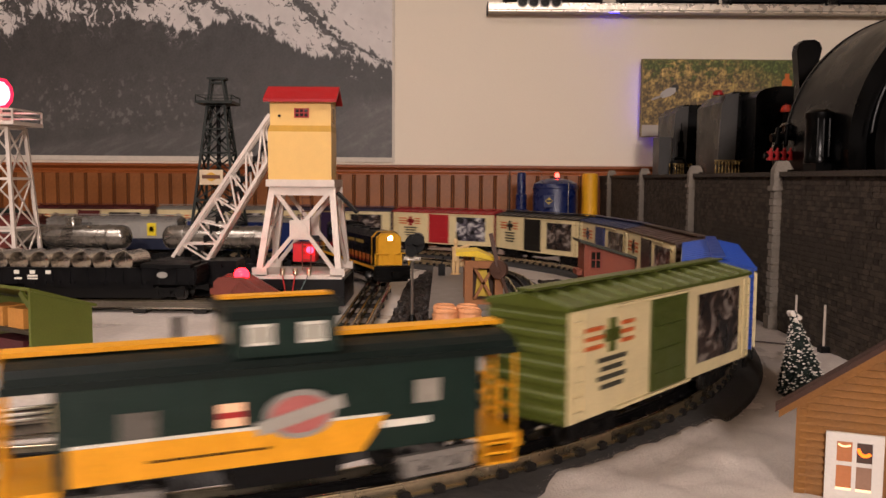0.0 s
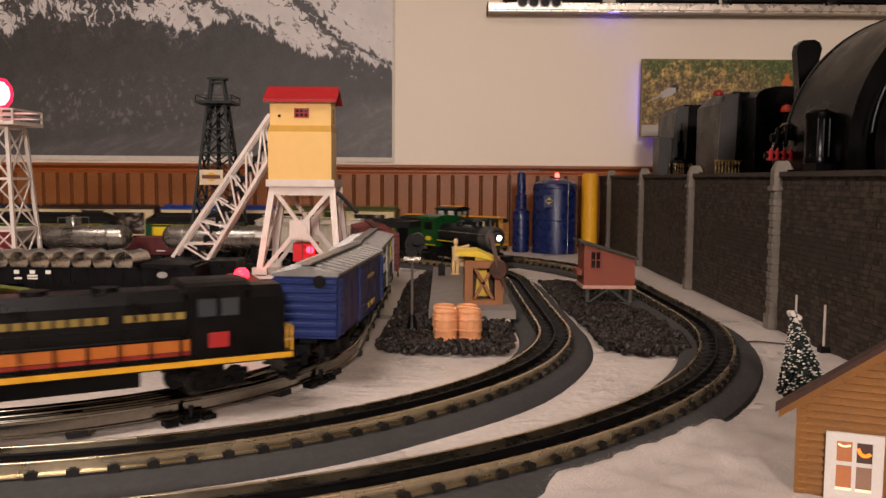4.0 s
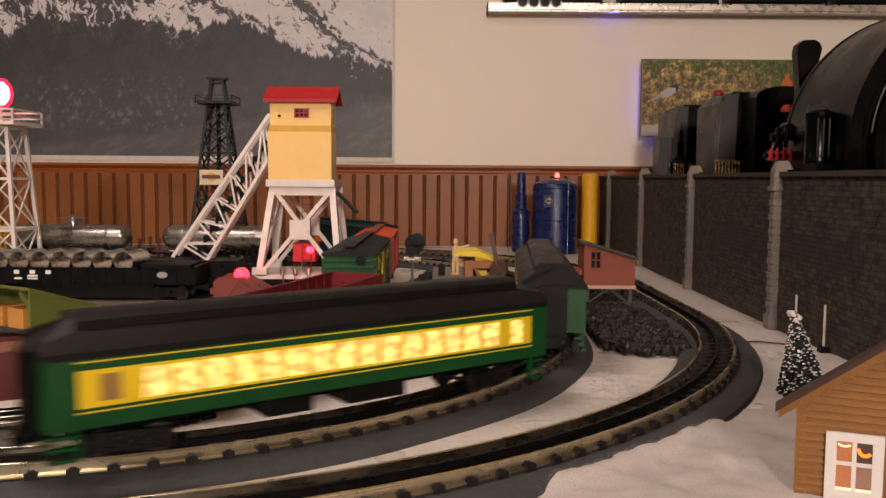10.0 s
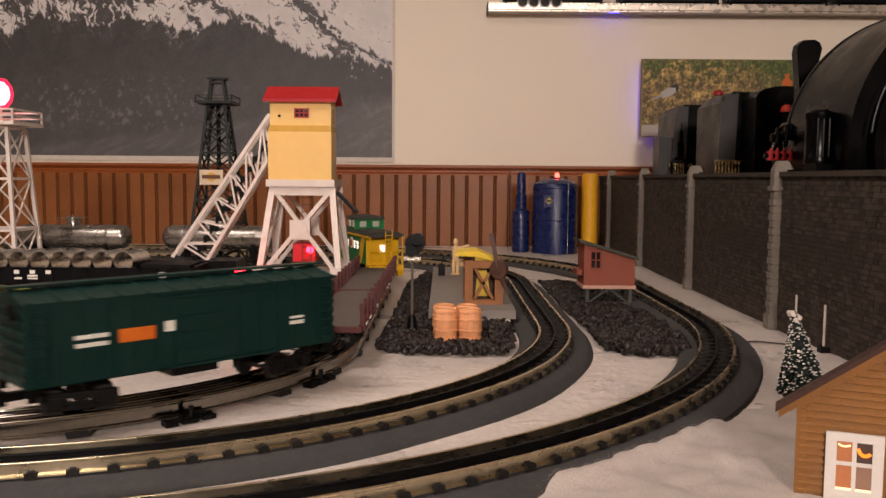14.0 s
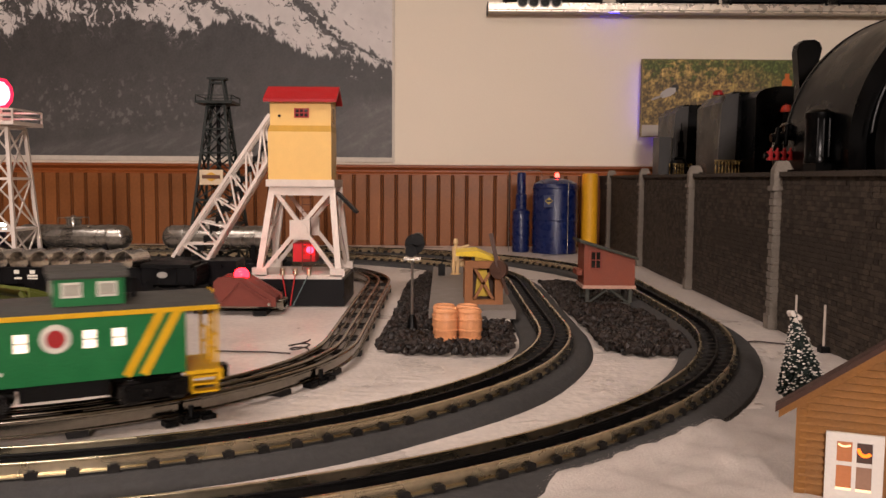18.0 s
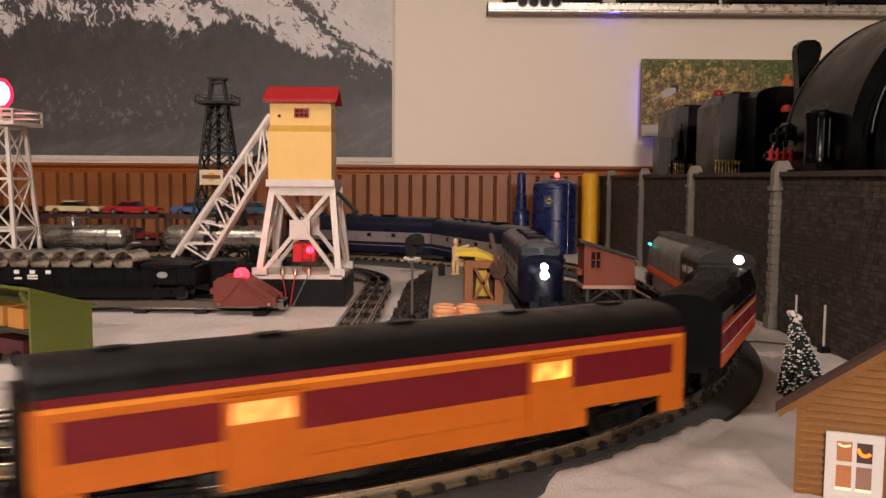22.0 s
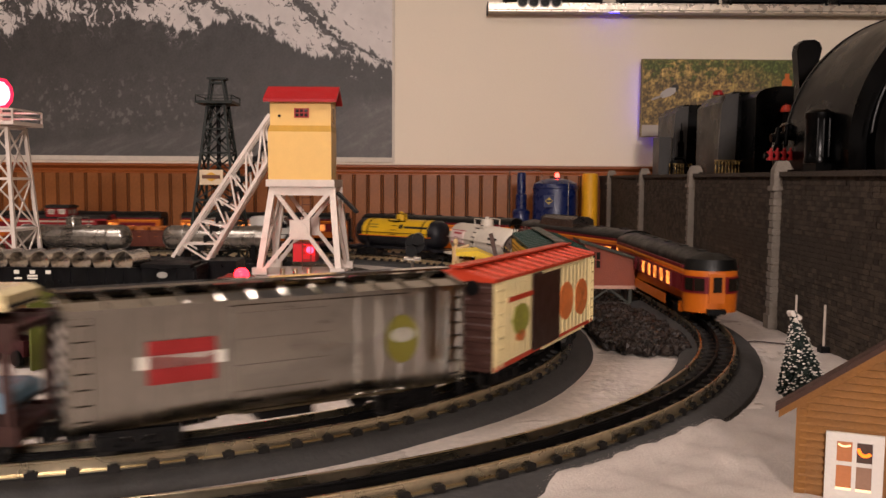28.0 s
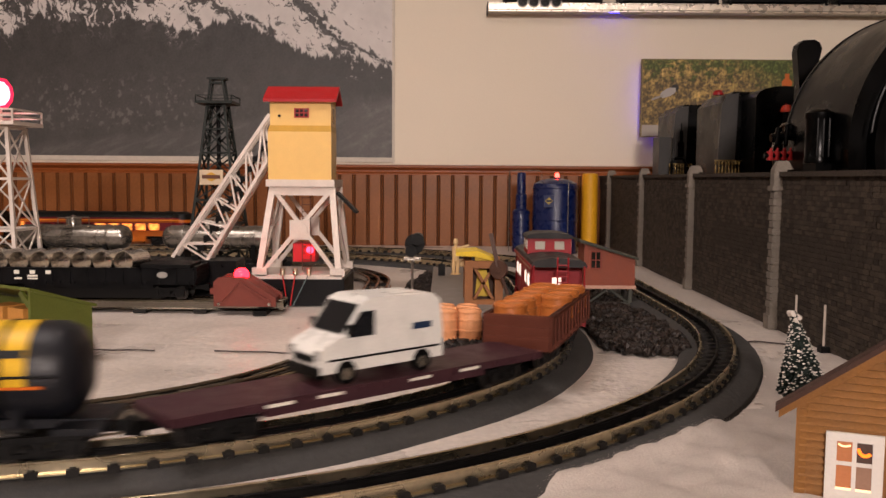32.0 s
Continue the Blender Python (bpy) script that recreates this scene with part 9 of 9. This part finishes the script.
def cotton_snow():
    """Cotton wool teased out beside the outer track: a soft mound under a haze of fine fibres."""
    cx, cy = TRACKS["outer"][0] - TRACKS["outer"][1], TRACKS["outer"][2]
    rnd = random.Random(9)
    nx, ny = 90, 110
    bm = bmesh.new()
    grid = {}

    def height(x, y):
        rim = math.hypot(x - cx, y - cy) - 0.698
        if y >= cy:
            return 0.0
        over = 0.030 + 0.020 * smooth(0.60, 0.68, y)
        edge = rim - over - 0.009 * noise.noise(Vector((x * 22, y * 22, 2))) - 0.004 * noise.noise(Vector((x * 80, y * 80, 4)))
        w = smooth(0.0, 0.03, edge) * smooth(0.98, 0.80, y) * smooth(0.04, 0.10, x) * (1.0 - 0.6 * smooth(0.54, 0.48, y) * smooth(0.16, 0.2, x))
        w *= smooth(0.46, 0.42, x) * smooth(0.36, 0.40, y)
        lump = max(0, noise.noise(Vector((x * 26, y * 26, 7))) + 0.3)
        return w * (0.003 + 0.0045 * lump + 0.002 * noise.noise(Vector((x * 70, y * 70, 1)))) + 0.0086 * smooth(0.056, 0.036, rim) * smooth(-0.003, 0.004, edge) * smooth(0.05, 0.075, x)
    for i in range(nx + 1):
        for j in range(ny + 1):
            x, y = 0.03 + 0.43 * i / nx, 0.36 + 0.64 * j / ny
            grid[i, j] = bm.verts.new((x, y, height(x, y) - 0.0004))
    for i in range(nx):
        for j in range(ny):
            q = [grid[i, j], grid[i + 1, j], grid[i + 1, j + 1], grid[i, j + 1]]
            if max(v.co.z for v in q) > 0.0002:
                bm.faces.new(q)
    bmesh.ops.delete(bm, geom=[v for v in bm.verts if not v.link_faces], context="VERTS")
    m = mat("cotton_wool", "#b6ada5", 0.95, vary=0.16, scale=22, fine=700, bump=0.1)
    ob = thing("cotton_snow", "loose white cotton wool laid as snow", "cotton snow", kind="stuff")
    part("mound", bm, m, ob, smooth=True)
    vs, fs = [], []
    while len(fs) < 120000:
        x, y = rnd.uniform(0.05, 0.40), rnd.uniform(0.38, 0.95)
        h = height(x, y)
        if h < 0.0009 or (h > 0.0105 and rnd.random() < 0.4):
            continue
        p = Vector((x, y, h + rnd.uniform(-0.001, 0.0012)))
        a, e = rnd.uniform(0, 6.283), rnd.uniform(-0.3, 0.8)
        for k in range(4):
            d = Vector((math.cos(a) * math.cos(e), math.sin(a) * math.cos(e), math.sin(e))) * rnd.uniform(0.0009, 0.0022)
            side = d.cross(Vector((0.3, 0.2, 1))).normalized() * 0.000055
            n0 = len(vs)
            vs += [p - side, p + side, p + d + side * 0.7, p + d - side * 0.7]
            fs.append((n0, n0 + 1, n0 + 2, n0 + 3))
            p = p + d
            a += rnd.uniform(-0.8, 0.8)
            e = e * 0.6 - 0.16
    me = bpy.data.meshes.new("fibre")
    me.from_pydata(vs, [], fs)
    me.materials.append(m)
    f = new("fibre", me)
    f.parent = ob
    tagged(f, kind="stuff")
    return ob


def display_engines():
    """Large black model engines parked on the raised deck."""
    bk = mat("display_black", "#020202", 0.3, vary=0.2, scale=20, spec=0.1, bump=0)
    sm = mat("display_smokebox", "#040403", 0.5, vary=0.25, scale=25, spec=0.1)
    br = mat("display_brass", "#a08a5c", 0.3, 0.9)
    # grey of one wire, and of tender plates as light on black paint
    gy = mat("display_grey_lit", "#2f2d2b", 0.42, vary=0.15, scale=20)
    rd = mat("valve_red", "#8a1a1c", 0.4)
    z = 0.1942
    ob = thing("display_locomotive", "large black model locomotive parked on the raised deck", "locomotive", pose(0.654, 1.17, z))
    r, zc = 0.186, 0.037
    bm = bmesh.new()
    a0 = math.asin(-zc / r)
    prof = [(r * math.cos(a), zc + r * math.sin(a)) for a in [a0 + (math.pi - 2 * a0) * i / 40 for i in range(41)]]
    prism(bm, prof, -0.172, 0.008, axis="y")
    part("boiler", bm, bk, ob, smooth=True)

    def hoop(k0, k1, y0, y1):
        """A half ring round the boiler between two radii."""
        b = bmesh.new()
        rows = []
        for y, k in ((y0, k0), (y0, k1), (y1, k1), (y1, k0)):
            rows.append([b.verts.new((q[0] * k, y, max(0.0, zc + (q[1] - zc) * k))) for q in prof])
        for i in range(4):
            p, q = rows[i], rows[(i + 1) % 4]
            for j in range(len(prof) - 1):
                b.faces.new((p[j], p[j + 1], q[j + 1], q[j]))
        return b
    for y in (-0.186, 0.0):
        part("boiler_band", hoop(0.99 if y > -0.18 else 0.93, 1.008, y, y + (0.014 if y < -0.18 else 0.005)), bk, ob, smooth=True)
    part("smokebox_flange", hoop(0.80, 0.86, -0.192, -0.172), bk, ob, smooth=True)
    bm = bmesh.new()
    lathe(bm, [(r * 0.78, 0.0), (r * 0.78, -0.010), (r * 0.72, -0.016), (r * 0.3, -0.022), (0.001, -0.024)], at=(0.0, -0.172, zc), axis="y", n=48)
    for v in bm.verts:
        v.co.z = max(v.co.z, 0)
    part("smokebox_door", bm, sm, ob, smooth=True)
    for i in range(9):
        a = math.radians(150 + 6 * i)
        for rr in (0.69, 0.62):
            bm = bmesh.new()
            c = Vector((r * rr * math.cos(a), -0.186, zc + r * rr * math.sin(a)))
            if c.z > 0.006:
                lathe(bm, [(0.0036, 0.0), (0.0036, -0.004), (0.002, -0.006), (0.0005, -0.006)], at=c, axis="y", n=8)
                part("door_bolt", bm, bk, ob)
            else:
                bm.free()
    bm = bmesh.new()
    for i in range(12):
        a, b2 = math.radians(175 - 6 * i), math.radians(169 - 6 * i)
        rod(bm, (r * 0.9 * math.cos(a), -0.196, zc + r * 0.9 * math.sin(a)), (r * 0.9 * math.cos(b2), -0.196, zc + r * 0.9 * math.sin(b2)), 0.0016, n=6)
    part("handrail", bm, bk, ob)
    # leaning stack plate behind the boiler
    bm = bmesh.new()
    prism(bm, [(-0.108, 0.02), (-0.108, 0.135), (-0.1145, 0.195), (-0.112, 0.205), (-0.105, 0.211), (-0.088, 0.212), (-0.080, 0.208), (-0.076, 0.199), (-0.078, 0.188), (-0.092, 0.135), (-0.094, 0.02)], 0.148, 0.168, axis="y")
    part("steam_pipe", bm, bk, ob, bevel=0.003)
    bm = bmesh.new()
    lathe(bm, [(0.016, 0.018), (0.0165, 0.022), (0.0150, 0.026), (0.0150, 0.070), (0.0165, 0.074), (0.0165, 0.079), (0.011, 0.083), (0.001, 0.084)], at=(-0.196, -0.125, 0), n=20)
    for k in (-1, 0, 1):
        rod(bm, (-0.196 + 0.007 * k, -0.139, 0.026), (-0.196 + 0.007 * k, -0.139, 0.072), 0.0016, n=6)
    part("air_pump", bm, bk, ob, smooth=True)
    bm = bmesh.new()
    bx(bm, -0.205, -0.183, -0.142, -0.106, 0.0, 0.018)
    part("pump_bracket", bm, bk, ob, bevel=0.001)
    for k in range(7):
        bm = bmesh.new()
        rod(bm, (-0.214 + 0.009 * k, -0.02, 0.024), (-0.214 + 0.009 * k, -0.02, 0.036), 0.0044, n=10)
        rod(bm, (-0.214 + 0.009 * k, -0.02, 0.036), (-0.212 + 0.009 * k, -0.02, 0.040), 0.0018, n=8)
        part("red_valve", bm, rd, ob, "red valve handle")
    for p, q, r2 in [((-0.222, -0.02, 0.030), (-0.150, -0.02, 0.030), 0.0036), ((-0.21, -0.01, 0.054), (-0.13, -0.01, 0.066), 0.006), ((-0.19, -0.006, 0.066), (-0.13, -0.006, 0.082), 0.007)] + [((-0.205 + 0.012 * k, -0.018, 0.044), (-0.200 + 0.012 * k, -0.01, 0.068 + 0.003 * (k % 3)), 0.0032) for k in range(6)]:
        bm = bmesh.new()
        rod(bm, p, q, r2, n=10)
        part("valve_pipe", bm, bk, ob)
    for k in range(3):
        bm = bmesh.new()
        rod(bm, (-0.168 + 0.006 * k, -0.024, 0.026), (-0.182 + 0.006 * k, -0.028, 0.001), 0.0012, n=6)
        part("wire", bm, rd if k else gy, ob)
    # middle engine
    for nm, at, s in (("display_tender", (0.507, 1.60), 1.0), ("display_tender", (0.520, 1.97), 1.05)):
        t = thing(nm, "large black model tender, its lit side drawn grey, on the raised deck", "tender", pose(*at, z))
        w, h, d = 0.105 * s, 0.162 * s, 0.16
        bm = bmesh.new()
        prism(bm, [(0.014, 0), (0.014, h - 0.02), (0.034, h), (w - 0.015, h), (w, h - 0.018), (w, 0)], 0.004, d, axis="y")
        part("body", bm, bk, t, bevel=0.002)
        # grey plate paints the light caught by the black tender's west side
        bm = bmesh.new()
        prism(bm, [(0.006, 0), (0.012, h - 0.026), (0.020, h - 0.006), (0.043, h - 0.003), (0.039, 0)], 0.0, 0.006, axis="y")
        part("end_plate", bm, gy, t, bevel=0.001)
        bm = bmesh.new()
        for k in range(8):
            rod(bm, (0.002 + 0.0062 * k, -0.006, 0.002), (0.002 + 0.0062 * k, -0.006, 0.034), 0.0012, n=6)
            rod(bm, (0.002 + 0.0062 * k, -0.006, 0.008), (0.002 + 0.0062 * k, -0.006, 0.020), 0.0021, 0.0014, n=8)
            lathe(bm, [(0.0006, 0.0245), (0.0021, 0.0265), (0.0024, 0.0285), (0.0021, 0.0305), (0.0006, 0.0325)], at=(0.002 + 0.0062 * k, -0.006, 0), n=8)
        bx(bm, 0.0, 0.052, -0.008, -0.004, 0.032, 0.035)
        part("pipe_row", bm, br, t, "tarnished brass stanchions")
        bm = bmesh.new()
        beam(bm, (0.066, -0.004, h * 0.62), (0.086, -0.004, h * 0.98), 0.010, 0.006)
        beam(bm, (0.066, -0.004, h * 0.62), (0.072, -0.004, h * 0.30), 0.007, 0.005)
        part("brake_lever", bm, bk, t, bevel=0.001)
        if s > 1:
            bm = bmesh.new()
            pts = [(0.004, 0.002), (0.004, 0.034), (0.010, 0.046), (0.030, 0.046), (0.036, 0.036), (0.036, 0.002)]
            for a, b in zip(pts[:-1], pts[1:]):
                rod(bm, (a[0], -0.012, a[1]), (b[0], -0.012, b[1]), 0.0032, n=8)
            part("grab_loop", bm, bk, t)
            bm = bmesh.new()
            bx(bm, 0.020, 0.034, -0.003, 0.001, 0.05, 0.085)
            bx(bm, 0.023, 0.031, -0.003, 0.001, 0.085, 0.11)
            rod(bm, (0.027, -0.001, 0.11), (0.027, -0.001, 0.128), 0.0015, n=6)
            part("ladder_silhouette", bm, bk, t)
            box_part("step_box", -0.022, 0.006, 0.004, 0.06, 0, 0.096, gy, t, bevel=0.002)
        else:
            bm = bmesh.new()
            lathe(bm, [(0.010, h - 0.002), (0.010, h + 0.002), (0.006, h + 0.007), (0.001, h + 0.008)], at=(0.02, 0.05, 0), n=16)
            part("red_cap", bm, rd, t)
    cb = thing("display_cab", "black arched model engine cab with red dome", "locomotive", pose(0.578, 1.50, z))
    bm = bmesh.new()
    prism(bm, [(-0.02, 0), (-0.021, 0.145), (-0.016, 0.154), (-0.006, 0.160), (0.012, 0.164), (0.03, 0.1655), (0.05, 0.164), (0.07, 0.158), (0.085, 0.14), (0.085, 0)], 0.03, 0.16, axis="y")
    part("body", bm, bk, cb, bevel=0.002)
    bm = bmesh.new()
    lathe(bm, [(0.010, 0.118), (0.0105, 0.122), (0.007, 0.130), (0.001, 0.132)], at=(0.03, 0.02, 0), n=16)
    part("red_dome", bm, mat("dome_red", "#b03a28", 0.35), cb, smooth=True)
    bm = bmesh.new()
    rod(bm, (0.03, 0.02, 0.06), (0.03, 0.02, 0.119), 0.006, n=10)
    part("dome_post", bm, bk, cb)
    bm = bmesh.new()
    pts = [(0.03, 0.10), (0.014, 0.094), (0.004, 0.08), (0.0, 0.05), (0.006, 0.0)]
    for a, b in zip(pts[:-1], pts[1:]):
        rod(bm, (a[0], 0.0, a[1]), (b[0], 0.0, b[1]), 0.0018, n=6)
    part("hose", bm, M_STEEL, cb)


def shelf_train():
    bk = mat("gondola_black", "#121216", 0.4)
    for i, x in enumerate((0.30, 0.62, 0.92, 1.22)):
        ob, tr = boxcar("dark toy car standing on the wall shelf", 0.27, bk, door_ribs=False)
        ob.matrix_basis = pose(x, WALL_Y - 0.0345, 0.6625)
        if i == 0:
            for k in range(4):
                bm = bmesh.new()
                lathe(bm, [(0.0155, -0.030), (0.0155, -0.026), (0.0135, -0.0255), (0.0135, -0.028), (0.004, -0.028), (0.004, -0.031), (0.001, -0.031)], axis="y", n=20)
                part("white_rimmed_wheel", bm, mat("wheel_pale", "#9a948c", 0.4), ob, at=pose(-0.085 + 0.031 * k, 0, 0.0157))
                bm = bmesh.new()
                lathe(bm, [(0.0122, -0.0312), (0.0122, -0.0300)], axis="y", n=20)
                for a in range(6):
                    beam(bm, (0, -0.0314, 0), (0.0118 * math.cos(a * 1.0472), -0.0314, 0.0118 * math.sin(a * 1.0472)), 0.0012)
                part("wheel_centre", bm, M_BLACK, ob, at=pose(-0.085 + 0.031 * k, 0, 0.0157))


def loose_wires():
    dk = mat("wire_dark", "#3a3230", 0.6)
    for pts in (((-0.383, 0.918), (-0.36, 0.914), (-0.335, 0.917), (-0.314, 0.913)), ((-0.249, 0.914), (-0.22, 0.911), (-0.19, 0.910), (-0.164, 0.903)), ((0.352, 0.985), (0.37, 0.992), (0.40, 0.975))):
        bm = bmesh.new()
        for a, b in zip(pts[:-1], pts[1:]):
            rod(bm, (*a, 0.001), (*b, 0.001), 0.0010, n=6)
        tagged(part("wire", bm, dk), "thin dark wire lying on the snow cloth", "wire")
    bm = bmesh.new()
    for k in range(16):
        a, b = 0.8 * k, 0.8 * (k + 1)
        rod(bm, (-0.156 + 0.010 * math.cos(a), 0.915 + 0.012 * math.sin(a * 1.1), 0.002 + 0.0006 * k), (-0.156 + 0.010 * math.cos(b), 0.915 + 0.012 * math.sin(b * 1.1), 0.0026 + 0.0006 * k), 0.0009, n=5)
    tagged(part("wire_coil", bm, dk), "small tangle of dark wire by the track", "wire")
    for x, y in ((0.437, 1.01), (0.4355, 0.93)):
        st = thing("marker_stake", "thin pale stake standing beside the wall", "stake", pose(x - 0.012, y, 0))
        bm = bmesh.new()
        rod(bm, (0, 0, 0), (0, 0, 0.054), 0.0014, n=8)
        part("stake", bm, mat("stake_pale", "#c0b4a8", 0.6), st)
        # dark block stands in for the shadow at the base of the stake
        box_part("foot", -0.005, 0.005, -0.005, 0.005, 0, 0.008, M_DARK, st)


# ---- build the place ----
build_room()
build_mural()
build_bird_canvas()
build_shelf()
build_stone_wall()
for nm in ("outer", "middle"):
    build_track(nm, True)
build_track("inner", False)
coaling_tower()
search_tower()
oil_derrick()
siding(1.205, -3.0, -0.225, "siding_front")
siding(1.52, -3.0, -0.26, "siding_back")
silver_tank_car(-0.672)
silver_tank_car(-0.405)
nyc_gondola()
bumper()
olive_shed()
industrial_tanks()
trackside_hut()
freight_platform()
dwarf_signal()
snowy_tree()
tan_house()
display_engines()
shelf_train()
loose_wires()
rock_bed("ballast_bed", [(-0.073, 0.925), (-0.045, 0.903), (0.02, 0.897), (0.068, 0.903), (0.083, 0.94), (0.087, 1.2), (0.09, 1.6), (0.06, 1.72), (-0.03, 1.72), (-0.063, 1.5), (-0.066, 1.1)], 0.008, 6800, 1)
rock_bed("ballast_bed", [(0.182, 0.935), (0.205, 0.903), (0.235, 0.897), (0.268, 0.912), (0.280, 0.96), (0.279, 1.1), (0.272, 1.42), (0.24, 1.55), (0.18, 1.56), (0.18, 1.2)], 0.010, 5600, 2)
lever_box(-0.196, 0.648, 40)
lever_box(-0.113, 0.776, 62)
cotton_snow()
build_trains()


# ---- what moves ----
def train_place(track, sign, t):
    """Where a train's reference end stands on its track at t seconds."""
    if track == "outer":
        return 0.175 + 0.455 * min(t, 6.0) + 0.36 * max(0.0, t - 6.0) if sign == 1 else 0.558 + 0.45 * (t - 20.5)
    if track == "middle":
        if sign == 1:
            return 0.465 - 0.46 * (t - 6.0)
        return float(np.interp(t, (0.0, 19.0, 20.0, 21.0, 22.0, 23.5, 32.0), (10.6, 2.24, 1.76, 1.30, 0.89, 0.34, -3.23)))
    return 0.726 - 0.247 * (t - 1.0)


def car_pose(track, sign, mid, trucks, t):
    s = train_place(track, sign, t) + mid
    back = track != "outer"
    xs = [q.matrix_basis.translation.x for q in trucks]
    a, b = min(xs), max(xs)
    k = -1 if back else 1
    pa, pb = along(track, s + k * a), along(track, s + k * b)
    yaw = math.atan2(pb[1] - pa[1], pb[0] - pa[0])
    c, d = math.cos(yaw), math.sin(yaw)
    x, y = pa[0] - a * c, pa[1] - a * d
    body = pose(x, y, RAIL_Z, rz=math.degrees(yaw))
    turns = []
    for q in trucks:
        h = along(track, s + k * q.matrix_basis.translation.x)[2] + (math.pi if back else 0)
        turns.append((h - yaw + math.pi) % (2 * math.pi) - math.pi)
    return s, body, turns


def motions():
    for track, sign, mid, car, trucks, loads in CARS:
        rows, turn_rows = [], [[] for _ in trucks]
        total = loop_length(track)
        t = 0.0
        at = [q.matrix_basis.translation.x for q in trucks]
        while t <= 32.0 + 1e-6:
            s, m, turns = car_pose(track, sign, mid, trucks, t)
            rows.append((t, m))
            for k, a in enumerate(turns):
                turn_rows[k].append((t, Matrix.Translation((at[k], 0, 0)) @ Matrix.Rotation(a, 4, "Z")))
            near = (s + 0.9) % total < 4.2
            if t >= 32.0:
                break
            t = min(32.0, t + (0.2 if near else 1.0))
        walk(car, rows)
        for q, r in zip(trucks, turn_rows):
            walk(q, r)
        for ob, local in loads:
            walk(ob, [(a, m @ local) for a, m in rows])


motions()
